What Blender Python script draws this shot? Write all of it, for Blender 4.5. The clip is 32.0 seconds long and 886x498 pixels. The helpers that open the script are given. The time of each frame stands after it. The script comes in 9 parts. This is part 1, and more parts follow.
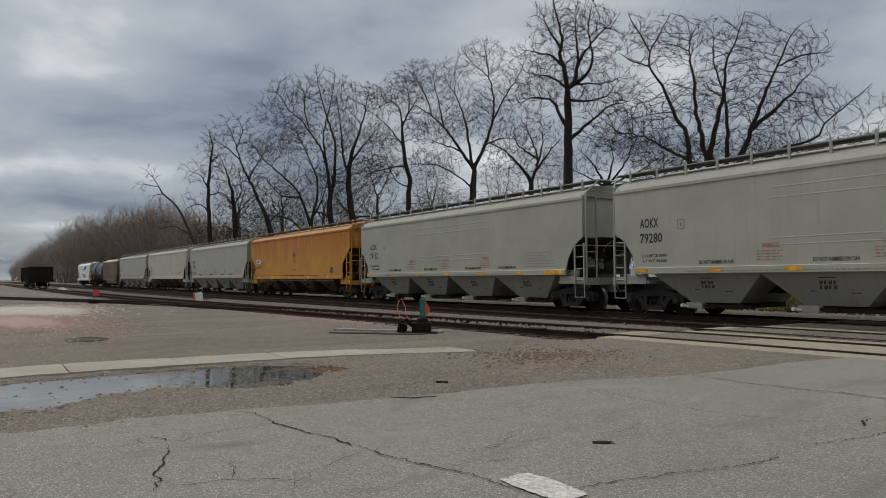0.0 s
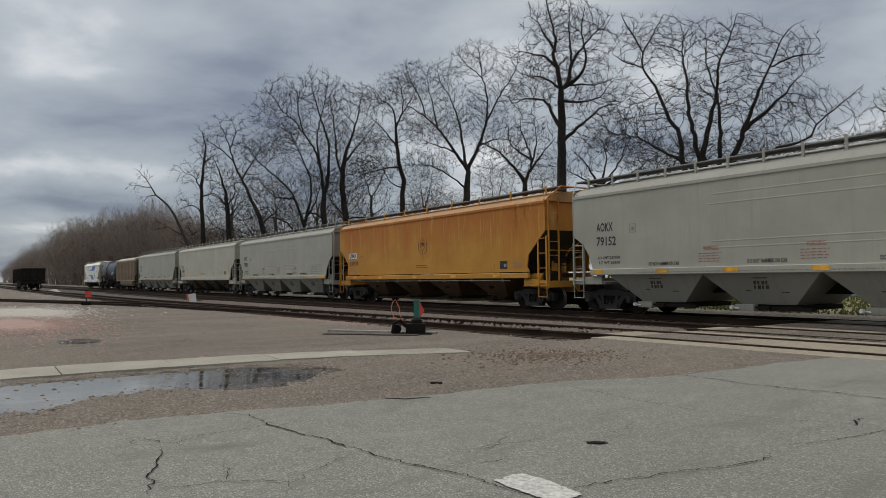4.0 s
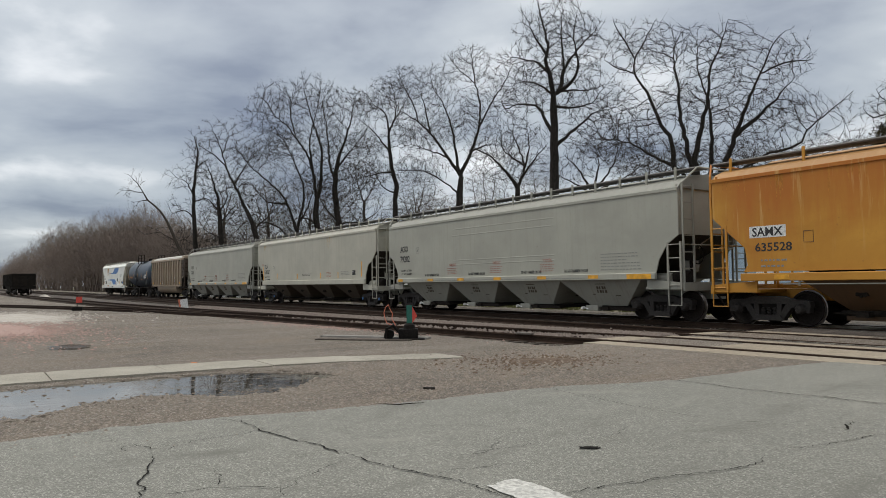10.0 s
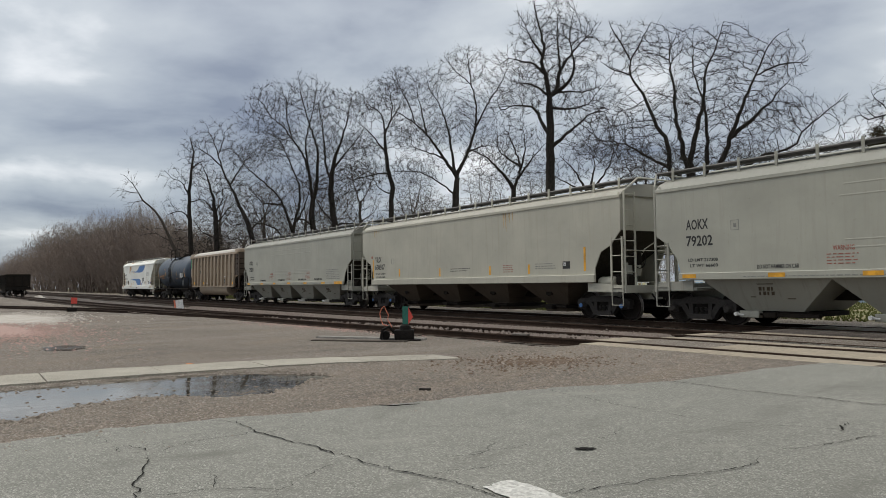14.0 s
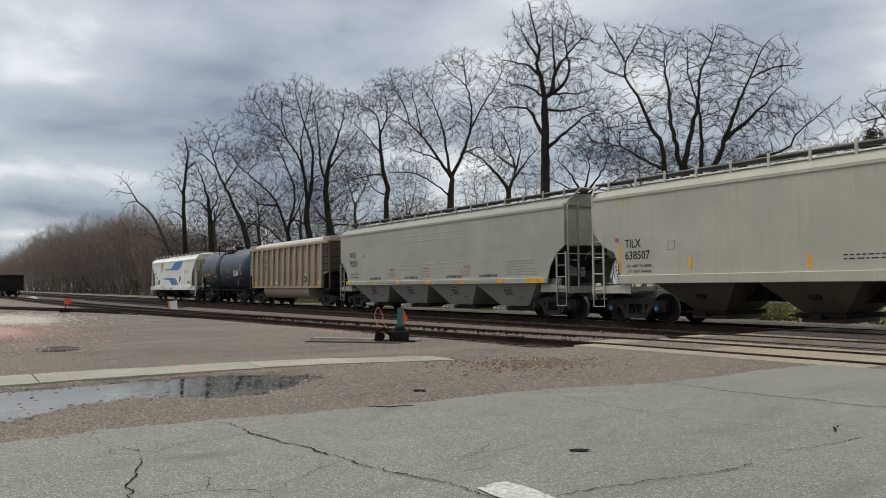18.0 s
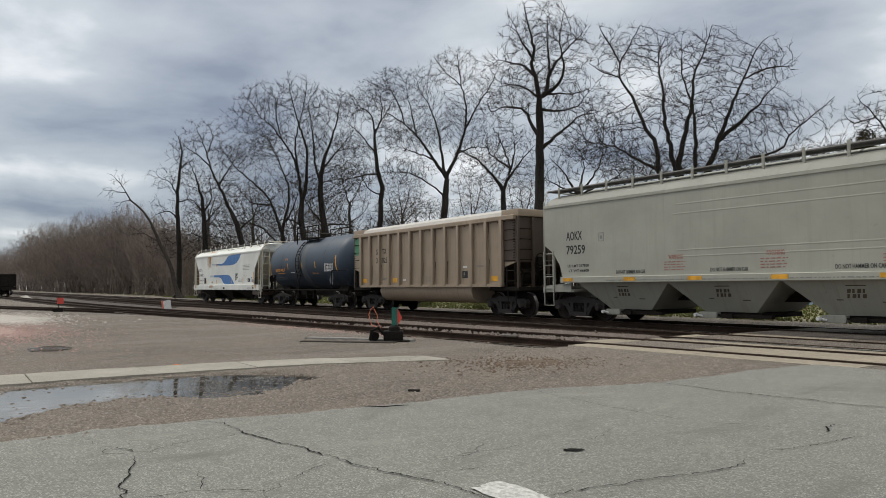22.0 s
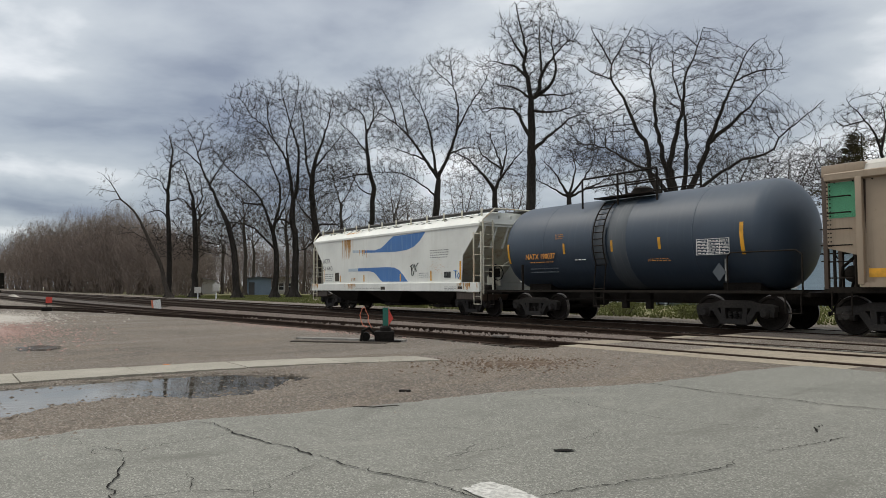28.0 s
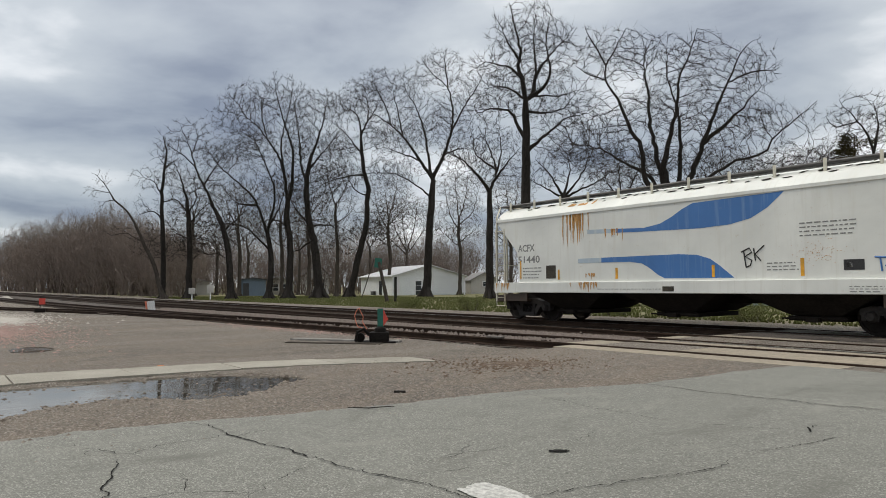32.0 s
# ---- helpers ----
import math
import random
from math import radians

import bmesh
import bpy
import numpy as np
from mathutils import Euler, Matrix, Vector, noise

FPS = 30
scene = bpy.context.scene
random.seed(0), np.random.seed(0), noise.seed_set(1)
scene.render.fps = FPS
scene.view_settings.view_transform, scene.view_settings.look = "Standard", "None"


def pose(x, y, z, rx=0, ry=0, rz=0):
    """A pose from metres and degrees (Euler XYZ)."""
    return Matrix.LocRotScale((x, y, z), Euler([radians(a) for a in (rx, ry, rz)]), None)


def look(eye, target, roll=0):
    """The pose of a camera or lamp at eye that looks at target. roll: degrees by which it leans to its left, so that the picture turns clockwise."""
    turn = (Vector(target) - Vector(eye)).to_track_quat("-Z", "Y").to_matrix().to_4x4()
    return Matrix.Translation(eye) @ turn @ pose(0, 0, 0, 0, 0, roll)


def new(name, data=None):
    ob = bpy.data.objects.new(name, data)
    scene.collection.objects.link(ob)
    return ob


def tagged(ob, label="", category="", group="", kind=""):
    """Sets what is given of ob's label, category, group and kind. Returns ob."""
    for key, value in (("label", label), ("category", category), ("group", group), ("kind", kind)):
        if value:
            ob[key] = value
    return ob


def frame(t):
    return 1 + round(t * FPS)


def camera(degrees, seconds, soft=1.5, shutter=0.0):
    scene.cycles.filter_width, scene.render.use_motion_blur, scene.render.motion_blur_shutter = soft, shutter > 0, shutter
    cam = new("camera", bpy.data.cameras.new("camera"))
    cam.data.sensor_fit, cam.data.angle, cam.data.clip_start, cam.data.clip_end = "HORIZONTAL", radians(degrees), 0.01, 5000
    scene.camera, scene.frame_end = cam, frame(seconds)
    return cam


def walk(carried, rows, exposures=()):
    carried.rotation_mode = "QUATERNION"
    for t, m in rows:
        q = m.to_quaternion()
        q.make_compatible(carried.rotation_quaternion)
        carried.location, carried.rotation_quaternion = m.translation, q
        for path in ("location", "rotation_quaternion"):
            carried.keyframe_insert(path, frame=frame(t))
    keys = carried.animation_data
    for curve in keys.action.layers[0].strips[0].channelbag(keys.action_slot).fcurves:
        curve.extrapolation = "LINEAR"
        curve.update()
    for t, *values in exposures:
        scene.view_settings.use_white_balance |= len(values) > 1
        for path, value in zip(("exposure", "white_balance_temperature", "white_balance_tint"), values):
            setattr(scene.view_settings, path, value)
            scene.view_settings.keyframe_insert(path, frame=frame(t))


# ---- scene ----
cam = camera(63.64, 32.0, soft=0.75)


def aim(yaw, pitch, roll):
    """The camera's pose on its spot: yaw from +y towards +x, degrees."""
    a, b = radians(yaw), radians(pitch)
    way = Vector((math.sin(a) * math.cos(b), math.cos(a) * math.cos(b), math.sin(b)))
    eye = Vector((0, 0, 1.23))
    return look(eye, eye + way * 10, roll)


walk(cam, [
    (0, aim(-57.26, 2.27, -0.54)), (0.5, aim(-57.16, 2.31, -0.47)), (1, aim(-57.08, 2.34, -0.42)),
    (1.5, aim(-57.04, 2.36, -0.37)), (2, aim(-57.00, 2.37, -0.34)), (2.5, aim(-56.97, 2.37, -0.31)),
    (3, aim(-56.92, 2.36, -0.36)), (3.5, aim(-56.85, 2.35, -0.47)), (5.5, aim(-56.58, 2.31, -1.18)),
    (6, aim(-56.52, 2.35, -1.15)), (6.5, aim(-56.42, 2.39, -1.13)), (7, aim(-56.32, 2.45, -1.03)),
    (7.5, aim(-56.27, 2.52, -0.91)), (8, aim(-56.27, 2.59, -0.78)), (8.5, aim(-56.26, 2.63, -0.73)),
    (9, aim(-56.24, 2.67, -0.70)), (9.5, aim(-56.21, 2.70, -0.70)), (10, aim(-56.19, 2.74, -0.69)),
    (11, aim(-56.13, 2.81, -0.67)), (12, aim(-56.07, 2.83, -0.63)), (13, aim(-55.96, 2.82, -0.65)),
    (14, aim(-55.87, 2.82, -0.65)), (14.5, aim(-55.83, 2.84, -0.62)), (16.5, aim(-55.62, 2.88, -0.64)),
    (17, aim(-55.56, 2.91, -0.60)), (18, aim(-55.46, 2.92, -0.55)), (19, aim(-55.36, 2.90, -0.54)),
    (20, aim(-55.24, 2.89, -0.51)), (21, aim(-55.13, 2.89, -0.45)), (22, aim(-55.02, 2.90, -0.49)),
    (23, aim(-54.92, 2.89, -0.43)), (24, aim(-54.78, 2.87, -0.41)), (25, aim(-54.66, 2.88, -0.40)),
    (25.5, aim(-54.61, 2.88, -0.40)), (27.5, aim(-54.38, 2.93, -0.30)), (28, aim(-54.33, 2.93, -0.29)),
    (29, aim(-54.24, 2.95, -0.25)), (30, aim(-54.13, 2.97, -0.20)), (31, aim(-54.00, 2.98, -0.30)),
    (32, aim(-53.91, 2.99, -0.36)),
], exposures=[(0, -0.31), (3.5, -0.31), (5.5, 0.06), (32, 0.06)])

# ---- daylight: an overcast sky with torn cloud, brighter overhead, and a weak veiled sun ----
world = bpy.data.worlds.new("overcast")
scene.world = world
world.use_nodes = True


def overcast(tree):
    n, l = tree.nodes, tree.links
    n.clear()
    out, back = n.new("ShaderNodeOutputWorld"), n.new("ShaderNodeBackground")
    co, sep = n.new("ShaderNodeTexCoord"), n.new("ShaderNodeSeparateXYZ")
    l.new(co.outputs["Generated"], sep.inputs[0])

    def calc(op, a, b=None, clamp=False):
        m = n.new("ShaderNodeMath")
        m.operation, m.use_clamp = op, clamp
        for i, v in enumerate((a, b)):
            if v is not None:
                if isinstance(v, (int, float)):
                    m.inputs[i].default_value = v
                else:
                    l.new(v, m.inputs[i])
        return m.outputs[0]

    up = calc("MAXIMUM", sep.outputs[2], 0.0)
    deep = calc("ADD", up, 0.2)
    flat = n.new("ShaderNodeCombineXYZ")
    l.new(calc("DIVIDE", sep.outputs[0], deep), flat.inputs[0])
    l.new(calc("DIVIDE", sep.outputs[1], deep), flat.inputs[1])

    def clouds(scale, detail, shift, rough=0.55, twist=0.4):
        t, m = n.new("ShaderNodeTexNoise"), n.new("ShaderNodeMapping")
        m.inputs["Location"].default_value = shift
        l.new(flat.outputs[0], m.inputs[0])
        l.new(m.outputs[0], t.inputs["Vector"])
        t.inputs["Scale"].default_value, t.inputs["Detail"].default_value = scale, detail
        t.inputs["Roughness"].default_value, t.inputs["Distortion"].default_value = rough, twist
        return t.outputs["Fac"]

    big = clouds(0.42, 3, SKY_SHIFT, 0.5)
    fine = clouds(1.35, 6, (6.4, 2.2, 0), 0.5, 0.2)
    mixed = calc("ADD", calc("MULTIPLY", big, 0.47), calc("MULTIPLY", fine, 0.53))
    ramp = n.new("ShaderNodeValToRGB")
    stops = ((0.4, (0.185, 0.222, 0.3)), (0.46, (0.33, 0.375, 0.44)), (0.53, (0.47, 0.515, 0.56)), (0.61, (0.92, 0.935, 0.95)))
    while len(ramp.color_ramp.elements) < len(stops):
        ramp.color_ramp.elements.new(0.5)
    for e, (p, c) in zip(ramp.color_ramp.elements, stops):
        e.position, e.color = p, (*c, 1)
    l.new(mixed, ramp.inputs[0])
    # overcast law: the zenith is about three times as bright as the horizon
    lift = calc("MULTIPLY", calc("POWER", up, 2.2), calc("MULTIPLY", calc("ADD", mixed, 0.5), ZENITH))
    sky = n.new("ShaderNodeTexSky")
    sky.sky_type, sky.sun_disc = "NISHITA", False
    sky.sun_elevation, sky.sun_rotation = radians(SUN_EL), radians(SUN_AZ)
    blue = n.new("ShaderNodeVectorMath")
    blue.operation = "SCALE"
    l.new(sky.outputs[0], blue.inputs[0])
    blue.inputs["Scale"].default_value = 0.012
    grey = n.new("ShaderNodeVectorMath")
    grey.operation = "SCALE"
    l.new(ramp.outputs[0], grey.inputs[0])
    grey.inputs["Scale"].default_value = 0.9
    over = n.new("ShaderNodeVectorMath")
    over.operation = "SCALE"
    over.inputs[0].default_value = (1.0, 0.97, 0.9)
    l.new(lift, over.inputs["Scale"])
    high = n.new("ShaderNodeVectorMath")
    high.operation = "ADD"
    l.new(grey.outputs[0], high.inputs[0])
    l.new(over.outputs[0], high.inputs[1])
    total = n.new("ShaderNodeVectorMath")
    total.operation = "ADD"
    l.new(blue.outputs[0], total.inputs[0])
    l.new(high.outputs[0], total.inputs[1])
    l.new(total.outputs[0], back.inputs["Color"])
    back.inputs["Strength"].default_value = 1.0
    l.new(back.outputs[0], out.inputs[0])


SUN_EL, SUN_AZ, ZENITH, SKY_SHIFT = 52, -118, 1.3, (1.7, 4.7, 0.0)
overcast(world.node_tree)

sun = new("sun", bpy.data.lights.new("sun", "SUN"))
sun.data.energy, sun.data.angle, sun.data.color = 1.25, radians(18), (1.0, 0.94, 0.84)
az, el = radians(SUN_AZ), radians(SUN_EL)
sun.matrix_basis = look((0, 0, 60), Vector((0, 0, 60)) - Vector((math.sin(az) * math.cos(el), math.cos(az) * math.cos(el), math.sin(el))))
scene.view_settings.exposure = 0.0

# ---- materials ----


def material(name, rough=0.7, metal=0.0):
    m = bpy.data.materials.new(name)
    m.use_nodes = True
    b = m.node_tree.nodes["Principled BSDF"]
    b.inputs["Roughness"].default_value, b.inputs["Metallic"].default_value = rough, metal
    return m, m.node_tree.nodes, m.node_tree.links, b


def coords(n, l, space="Object", scale=(1, 1, 1)):
    co, mp = n.new("ShaderNodeTexCoord"), n.new("ShaderNodeMapping")
    l.new(co.outputs[space], mp.inputs[0])
    mp.inputs["Scale"].default_value = scale
    return mp.outputs[0]


def noise_of(n, l, vec, scale, detail=4, rough=0.6, twist=0.0):
    t = n.new("ShaderNodeTexNoise")
    l.new(vec, t.inputs["Vector"])
    t.inputs["Scale"].default_value, t.inputs["Detail"].default_value = scale, detail
    t.inputs["Roughness"].default_value, t.inputs["Distortion"].default_value = rough, twist
    return t.outputs["Fac"]


def ramp_of(n, l, fac, *stops):
    r = n.new("ShaderNodeValToRGB")
    while len(r.color_ramp.elements) < len(stops):
        r.color_ramp.elements.new(0.5)
    for e, (p, c) in zip(r.color_ramp.elements, stops):
        e.position, e.color = p, (*c, 1) if len(c) == 3 else c
    l.new(fac, r.inputs[0])
    return r.outputs[0]


def grey_of(n, l, fac, a, b):
    """0 below a, 1 above b."""
    r = n.new("ShaderNodeMapRange")
    l.new(fac, r.inputs[0])
    r.inputs[1].default_value, r.inputs[2].default_value = a, b
    return r.outputs[0]


def mix_of(n, l, fac, a, b, mode="MIX"):
    m = n.new("ShaderNodeMix")
    m.data_type, m.blend_type = "RGBA", mode
    for sock, v in ((m.inputs[0], fac), (m.inputs[6], a), (m.inputs[7], b)):
        if isinstance(v, (int, float)):
            sock.default_value = v
        elif isinstance(v, tuple):
            sock.default_value = (*v, 1)
        else:
            l.new(v, sock)
    return m.outputs[2]


def bump_to(n, l, b, height, strength=0.4, depth=0.01):
    u = n.new("ShaderNodeBump")
    u.inputs["Strength"].default_value, u.inputs["Distance"].default_value = strength, depth
    l.new(height, u.inputs["Height"])
    l.new(u.outputs[0], b.inputs["Normal"])


def mottled(name, dark, light, scale=4.0, rough=0.8, metal=0.0, bump=0.3, depth=0.01, fine=40.0, space="Object", stretch=(1, 1, 1), island=0.0):
    """Two colours mixed by a coarse and a fine noise."""
    m, n, l, b = material(name, rough, metal)
    v = coords(n, l, space, stretch)
    coarse, grain = noise_of(n, l, v, scale, 5, 0.65), noise_of(n, l, v, fine, 3, 0.6)
    c = mix_of(n, l, grey_of(n, l, coarse, 0.3, 0.7), dark, light)
    mid = tuple((a + d) / 2 for a, d in zip(dark, light))
    c = mix_of(n, l, 0.45, c, mix_of(n, l, grey_of(n, l, grain, 0.4, 0.6), tuple(x * 0.55 for x in mid), tuple(min(1, x * 1.45) for x in mid)))
    if island:
        o = n.new("ShaderNodeObjectInfo")
        c = mix_of(n, l, island, c, ramp_of(n, l, o.outputs["Random"], (0, tuple(x * 0.5 for x in mid)), (1, tuple(min(1, x * 1.5) for x in mid))))
    l.new(c, b.inputs["Base Color"])
    if bump:
        bump_to(n, l, b, grain, bump, depth)
    return m


def car_paint(name, base, streak, grime, rough=0.55, rust=0.0, rust_col=(0.22, 0.085, 0.025), chalk=0.0):
    """Weathered railcar paint: faint panels of fading, vertical streaks and rust blooms."""
    m, n, l, b = material(name, rough)
    v = coords(n, l)
    fade = noise_of(n, l, v, 0.5, 4, 0.6, 0.4)
    c = mix_of(n, l, grey_of(n, l, fade, 0.32, 0.68), tuple(x * 0.86 for x in base), tuple(min(1, x * (1.06 + chalk)) for x in base))
    run = noise_of(n, l, coords(n, l, scale=(5.5, 1, 0.28)), 1.4, 5, 0.65)
    c = mix_of(n, l, grey_of(n, l, run, 0.52, 0.8), c, streak)
    spots = noise_of(n, l, v, 9, 5, 0.7)
    c = mix_of(n, l, grey_of(n, l, spots, 0.62, 0.9), c, grime)
    if rust:
        bloom = noise_of(n, l, coords(n, l, scale=(1.7, 1, 0.5)), 1.1, 7, 0.7, 0.5)
        c = mix_of(n, l, grey_of(n, l, bloom, 0.72 - 0.22 * rust, 0.92 - 0.2 * rust), c, rust_col)
    l.new(c, b.inputs["Base Color"])
    bump_to(n, l, b, noise_of(n, l, v, 1.3, 3), 0.12, 0.02)
    return m


M = {}
M["paint_white"] = mottled("road_paint", (0.26, 0.255, 0.23), (0.6, 0.59, 0.55), 10, 0.85, fine=38)
M["crack"] = mottled("crack_filler", (0.006, 0.0055, 0.005), (0.022, 0.02, 0.017), 9, 0.95)
M["concrete"] = mottled("concrete", (0.19, 0.173, 0.138), (0.37, 0.345, 0.285), 1.2, 0.9, fine=50, island=0.12)
M["deck"] = mottled("crossing_deck", (0.17, 0.14, 0.1), (0.34, 0.293, 0.22), 0.8, 0.85, fine=22, stretch=(0.5, 1, 1), island=0.2)
M["ballast"] = mottled("ballast", (0.028, 0.022, 0.018), (0.115, 0.093, 0.078), 1.6, 0.95, bump=1.0, depth=0.04, fine=26)
M["pale_rust"] = mottled("pale_rust_stain", (0.42, 0.3, 0.16), (0.5, 0.4, 0.26), 8, 0.9, fine=30, bump=0)
M["ballast_stone"] = mottled("ballast_stone", (0.075, 0.06, 0.05), (0.28, 0.228, 0.193), 9, 0.95, fine=60)
M["stone"] = mottled("stone", (0.07, 0.057, 0.046), (0.36, 0.305, 0.25), 24, 0.95, fine=60)
M["tie"] = mottled("tie_wood", (0.03, 0.025, 0.02), (0.1, 0.085, 0.07), 3, 0.95, fine=20, stretch=(1, 0.2, 1), island=0.3)
M["rail"] = mottled("rail_rust", (0.022, 0.015, 0.011), (0.065, 0.042, 0.03), 2, 0.8, 0.2, fine=30)
M["rail_top"] = mottled("rail_worn_top", (0.1, 0.085, 0.072), (0.22, 0.195, 0.17), 2, 0.42, 0.7, fine=30)
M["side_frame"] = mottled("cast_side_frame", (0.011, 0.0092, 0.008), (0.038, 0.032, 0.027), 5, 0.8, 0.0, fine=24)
# truck steel and wheels, darkened in colour to deepen the shade beneath cars
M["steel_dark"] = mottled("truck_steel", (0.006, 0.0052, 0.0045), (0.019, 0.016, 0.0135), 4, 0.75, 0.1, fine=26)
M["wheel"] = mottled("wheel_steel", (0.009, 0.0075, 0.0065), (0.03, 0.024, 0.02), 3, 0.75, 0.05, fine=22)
M["tread"] = mottled("wheel_tread", (0.2, 0.18, 0.16), (0.34, 0.31, 0.29), 3, 0.35, 0.8, fine=22)
M["board"] = mottled("running_board", (0.06, 0.058, 0.055), (0.13, 0.125, 0.12), 3, 0.6, 0.3, fine=30)
M["hopper_grey"] = car_paint("hopper_grey_paint", (0.365, 0.362, 0.305), (0.31, 0.303, 0.252), (0.22, 0.2, 0.16))
# grey and cream roofs: side paints scaled darker to offset the overhead light
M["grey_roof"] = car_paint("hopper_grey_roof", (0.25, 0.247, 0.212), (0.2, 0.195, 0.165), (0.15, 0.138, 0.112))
M["cream_roof"] = car_paint("hopper_cream_roof", (0.33, 0.315, 0.262), (0.26, 0.24, 0.19), (0.2, 0.17, 0.13), rust=0.3, rust_col=(0.28, 0.16, 0.06))
M["bay_grey"] = car_paint("hopper_bay_paint", (0.3, 0.295, 0.25), (0.22, 0.2, 0.165), (0.17, 0.15, 0.12))
M["hopper_cream"] = car_paint("hopper_cream_paint", (0.44, 0.425, 0.35), (0.36, 0.335, 0.265), (0.3, 0.26, 0.2), rust=0.12, rust_col=(0.45, 0.26, 0.08))
M["bay_rusty"] = car_paint("rusty_bay_paint", (0.105, 0.058, 0.026), (0.06, 0.034, 0.017), (0.04, 0.024, 0.013), rust=0.7, rust_col=(0.15, 0.07, 0.025))
M["bay_brown"] = car_paint("dirty_bay_paint", (0.1, 0.08, 0.06), (0.055, 0.042, 0.03), (0.05, 0.037, 0.026), rust=0.5, rust_col=(0.17, 0.12, 0.07))
# rusty roof paint, its base darkened to offset the bright light from overhead
M["orange_roof"] = car_paint("orange_roof", (0.36, 0.185, 0.06), (0.42, 0.27, 0.13), (0.2, 0.085, 0.03), rust=0.6, rust_col=(0.2, 0.085, 0.025))
M["white_old"] = car_paint("old_white_paint", (0.74, 0.745, 0.69), (0.64, 0.63, 0.56), (0.5, 0.42, 0.3), rust=0.15, rust_col=(0.5, 0.28, 0.1))
M["white_rusty"] = car_paint("rusty_white_paint", (0.62, 0.59, 0.48), (0.45, 0.33, 0.19), (0.28, 0.15, 0.06), rust=0.95, rust_col=(0.3, 0.14, 0.045))
M["blue_faded"] = car_paint("faded_blue_stripe", (0.42, 0.5, 0.56), (0.55, 0.58, 0.56), (0.4, 0.42, 0.4))
M["coal_steel"] = car_paint("taupe_steel", (0.33, 0.258, 0.183), (0.22, 0.158, 0.102), (0.16, 0.105, 0.065), rust=0.5, rust_col=(0.17, 0.105, 0.06))
M["coal_end"] = car_paint("rusty_end", (0.07, 0.047, 0.032), (0.11, 0.078, 0.055), (0.04, 0.026, 0.019), rust=0.55, rust_col=(0.05, 0.027, 0.016))
M["coal_cap"] = car_paint("pale_cover", (0.5, 0.47, 0.42), (0.4, 0.36, 0.31), (0.28, 0.24, 0.2))
M["tank"] = car_paint("tank_black_paint", (0.034, 0.052, 0.077), (0.044, 0.062, 0.084), (0.055, 0.067, 0.082), rough=0.5)
M["tank_band"] = car_paint("tank_dust", (0.075, 0.088, 0.1), (0.13, 0.14, 0.15), (0.04, 0.052, 0.064), rough=0.6)
# near-black colour adds to the deep shade under cars; also serves upper fittings
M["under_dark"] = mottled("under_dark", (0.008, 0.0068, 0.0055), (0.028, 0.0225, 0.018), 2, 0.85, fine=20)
# dark of the shaded end slopes, put into the colour; also plain dark panels
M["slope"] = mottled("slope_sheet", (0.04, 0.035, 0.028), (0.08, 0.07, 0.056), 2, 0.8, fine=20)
M["yellow"] = mottled("reflector_yellow", (0.62, 0.3, 0.02), (0.72, 0.36, 0.03), 4, 0.4, fine=3, bump=0)
M["blue"] = car_paint("blue_stripe", (0.055, 0.17, 0.42), (0.16, 0.27, 0.45), (0.2, 0.24, 0.3))
M["black"] = mottled("black_lettering", (0.012, 0.012, 0.012), (0.03, 0.03, 0.03), 5, 0.6, bump=0)
M["white_mark"] = mottled("white_marking", (0.55, 0.55, 0.53), (0.72, 0.72, 0.7), 5, 0.6, bump=0)
M["red_mark"] = mottled("red_lettering", (0.25, 0.085, 0.06), (0.34, 0.13, 0.095), 5, 0.6, bump=0)
M["orange_mark"] = mottled("orange_lettering", (0.55, 0.22, 0.03), (0.7, 0.3, 0.05), 5, 0.6, bump=0)
M["grey_mark"] = mottled("grey_lettering", (0.16, 0.16, 0.15), (0.27, 0.27, 0.25), 5, 0.6, bump=0)
M["green"] = mottled("green_panel", (0.05, 0.22, 0.11), (0.08, 0.3, 0.16), 3, 0.5)
M["rust"] = mottled("rust_stain", (0.4, 0.18, 0.04), (0.6, 0.36, 0.14), 8, 0.9, fine=30, bump=0)
M["rust_dark"] = mottled("dark_rust_stain", (0.36, 0.135, 0.02), (0.47, 0.195, 0.028), 8, 0.9, fine=30, bump=0)
M["leaf_litter"] = mottled("leaf_litter", (0.045, 0.03, 0.019), (0.15, 0.098, 0.057), 9, 0.9, fine=45)
M["damp_soil"] = mottled("damp_soil", (0.045, 0.032, 0.022), (0.11, 0.082, 0.058), 6, 0.85, fine=40)
M["old_wood"] = mottled("old_grey_wood", (0.13, 0.12, 0.105), (0.32, 0.3, 0.27), 2, 0.9, fine=25, stretch=(0.2, 1, 1))
M["litter"] = mottled("orange_litter", (0.55, 0.16, 0.03), (0.65, 0.2, 0.04), 4, 0.6, bump=0)
M["bark"] = mottled("bark", (0.014, 0.0122, 0.011), (0.05, 0.044, 0.039), 3, 0.95, bump=0.6, fine=14, stretch=(1, 1, 0.25))
M["bark_pale"] = mottled("bark_pale", (0.045, 0.037, 0.031), (0.1, 0.086, 0.073), 3, 0.95, bump=0.6, fine=14, stretch=(1, 1, 0.25))
M["thicket"] = mottled("thicket_twigs", (0.1, 0.082, 0.07), (0.3, 0.243, 0.205), 0.2, 0.95, bump=0, fine=1.5)
M["thicket_far"] = mottled("far_twigs", (0.11, 0.088, 0.074), (0.22, 0.178, 0.152), 0.12, 0.95, bump=0, fine=1.5)
M["grass"] = mottled("grass", (0.05, 0.085, 0.02), (0.14, 0.16, 0.055), 0.5, 0.95, bump=0.8, depth=0.05, fine=9)
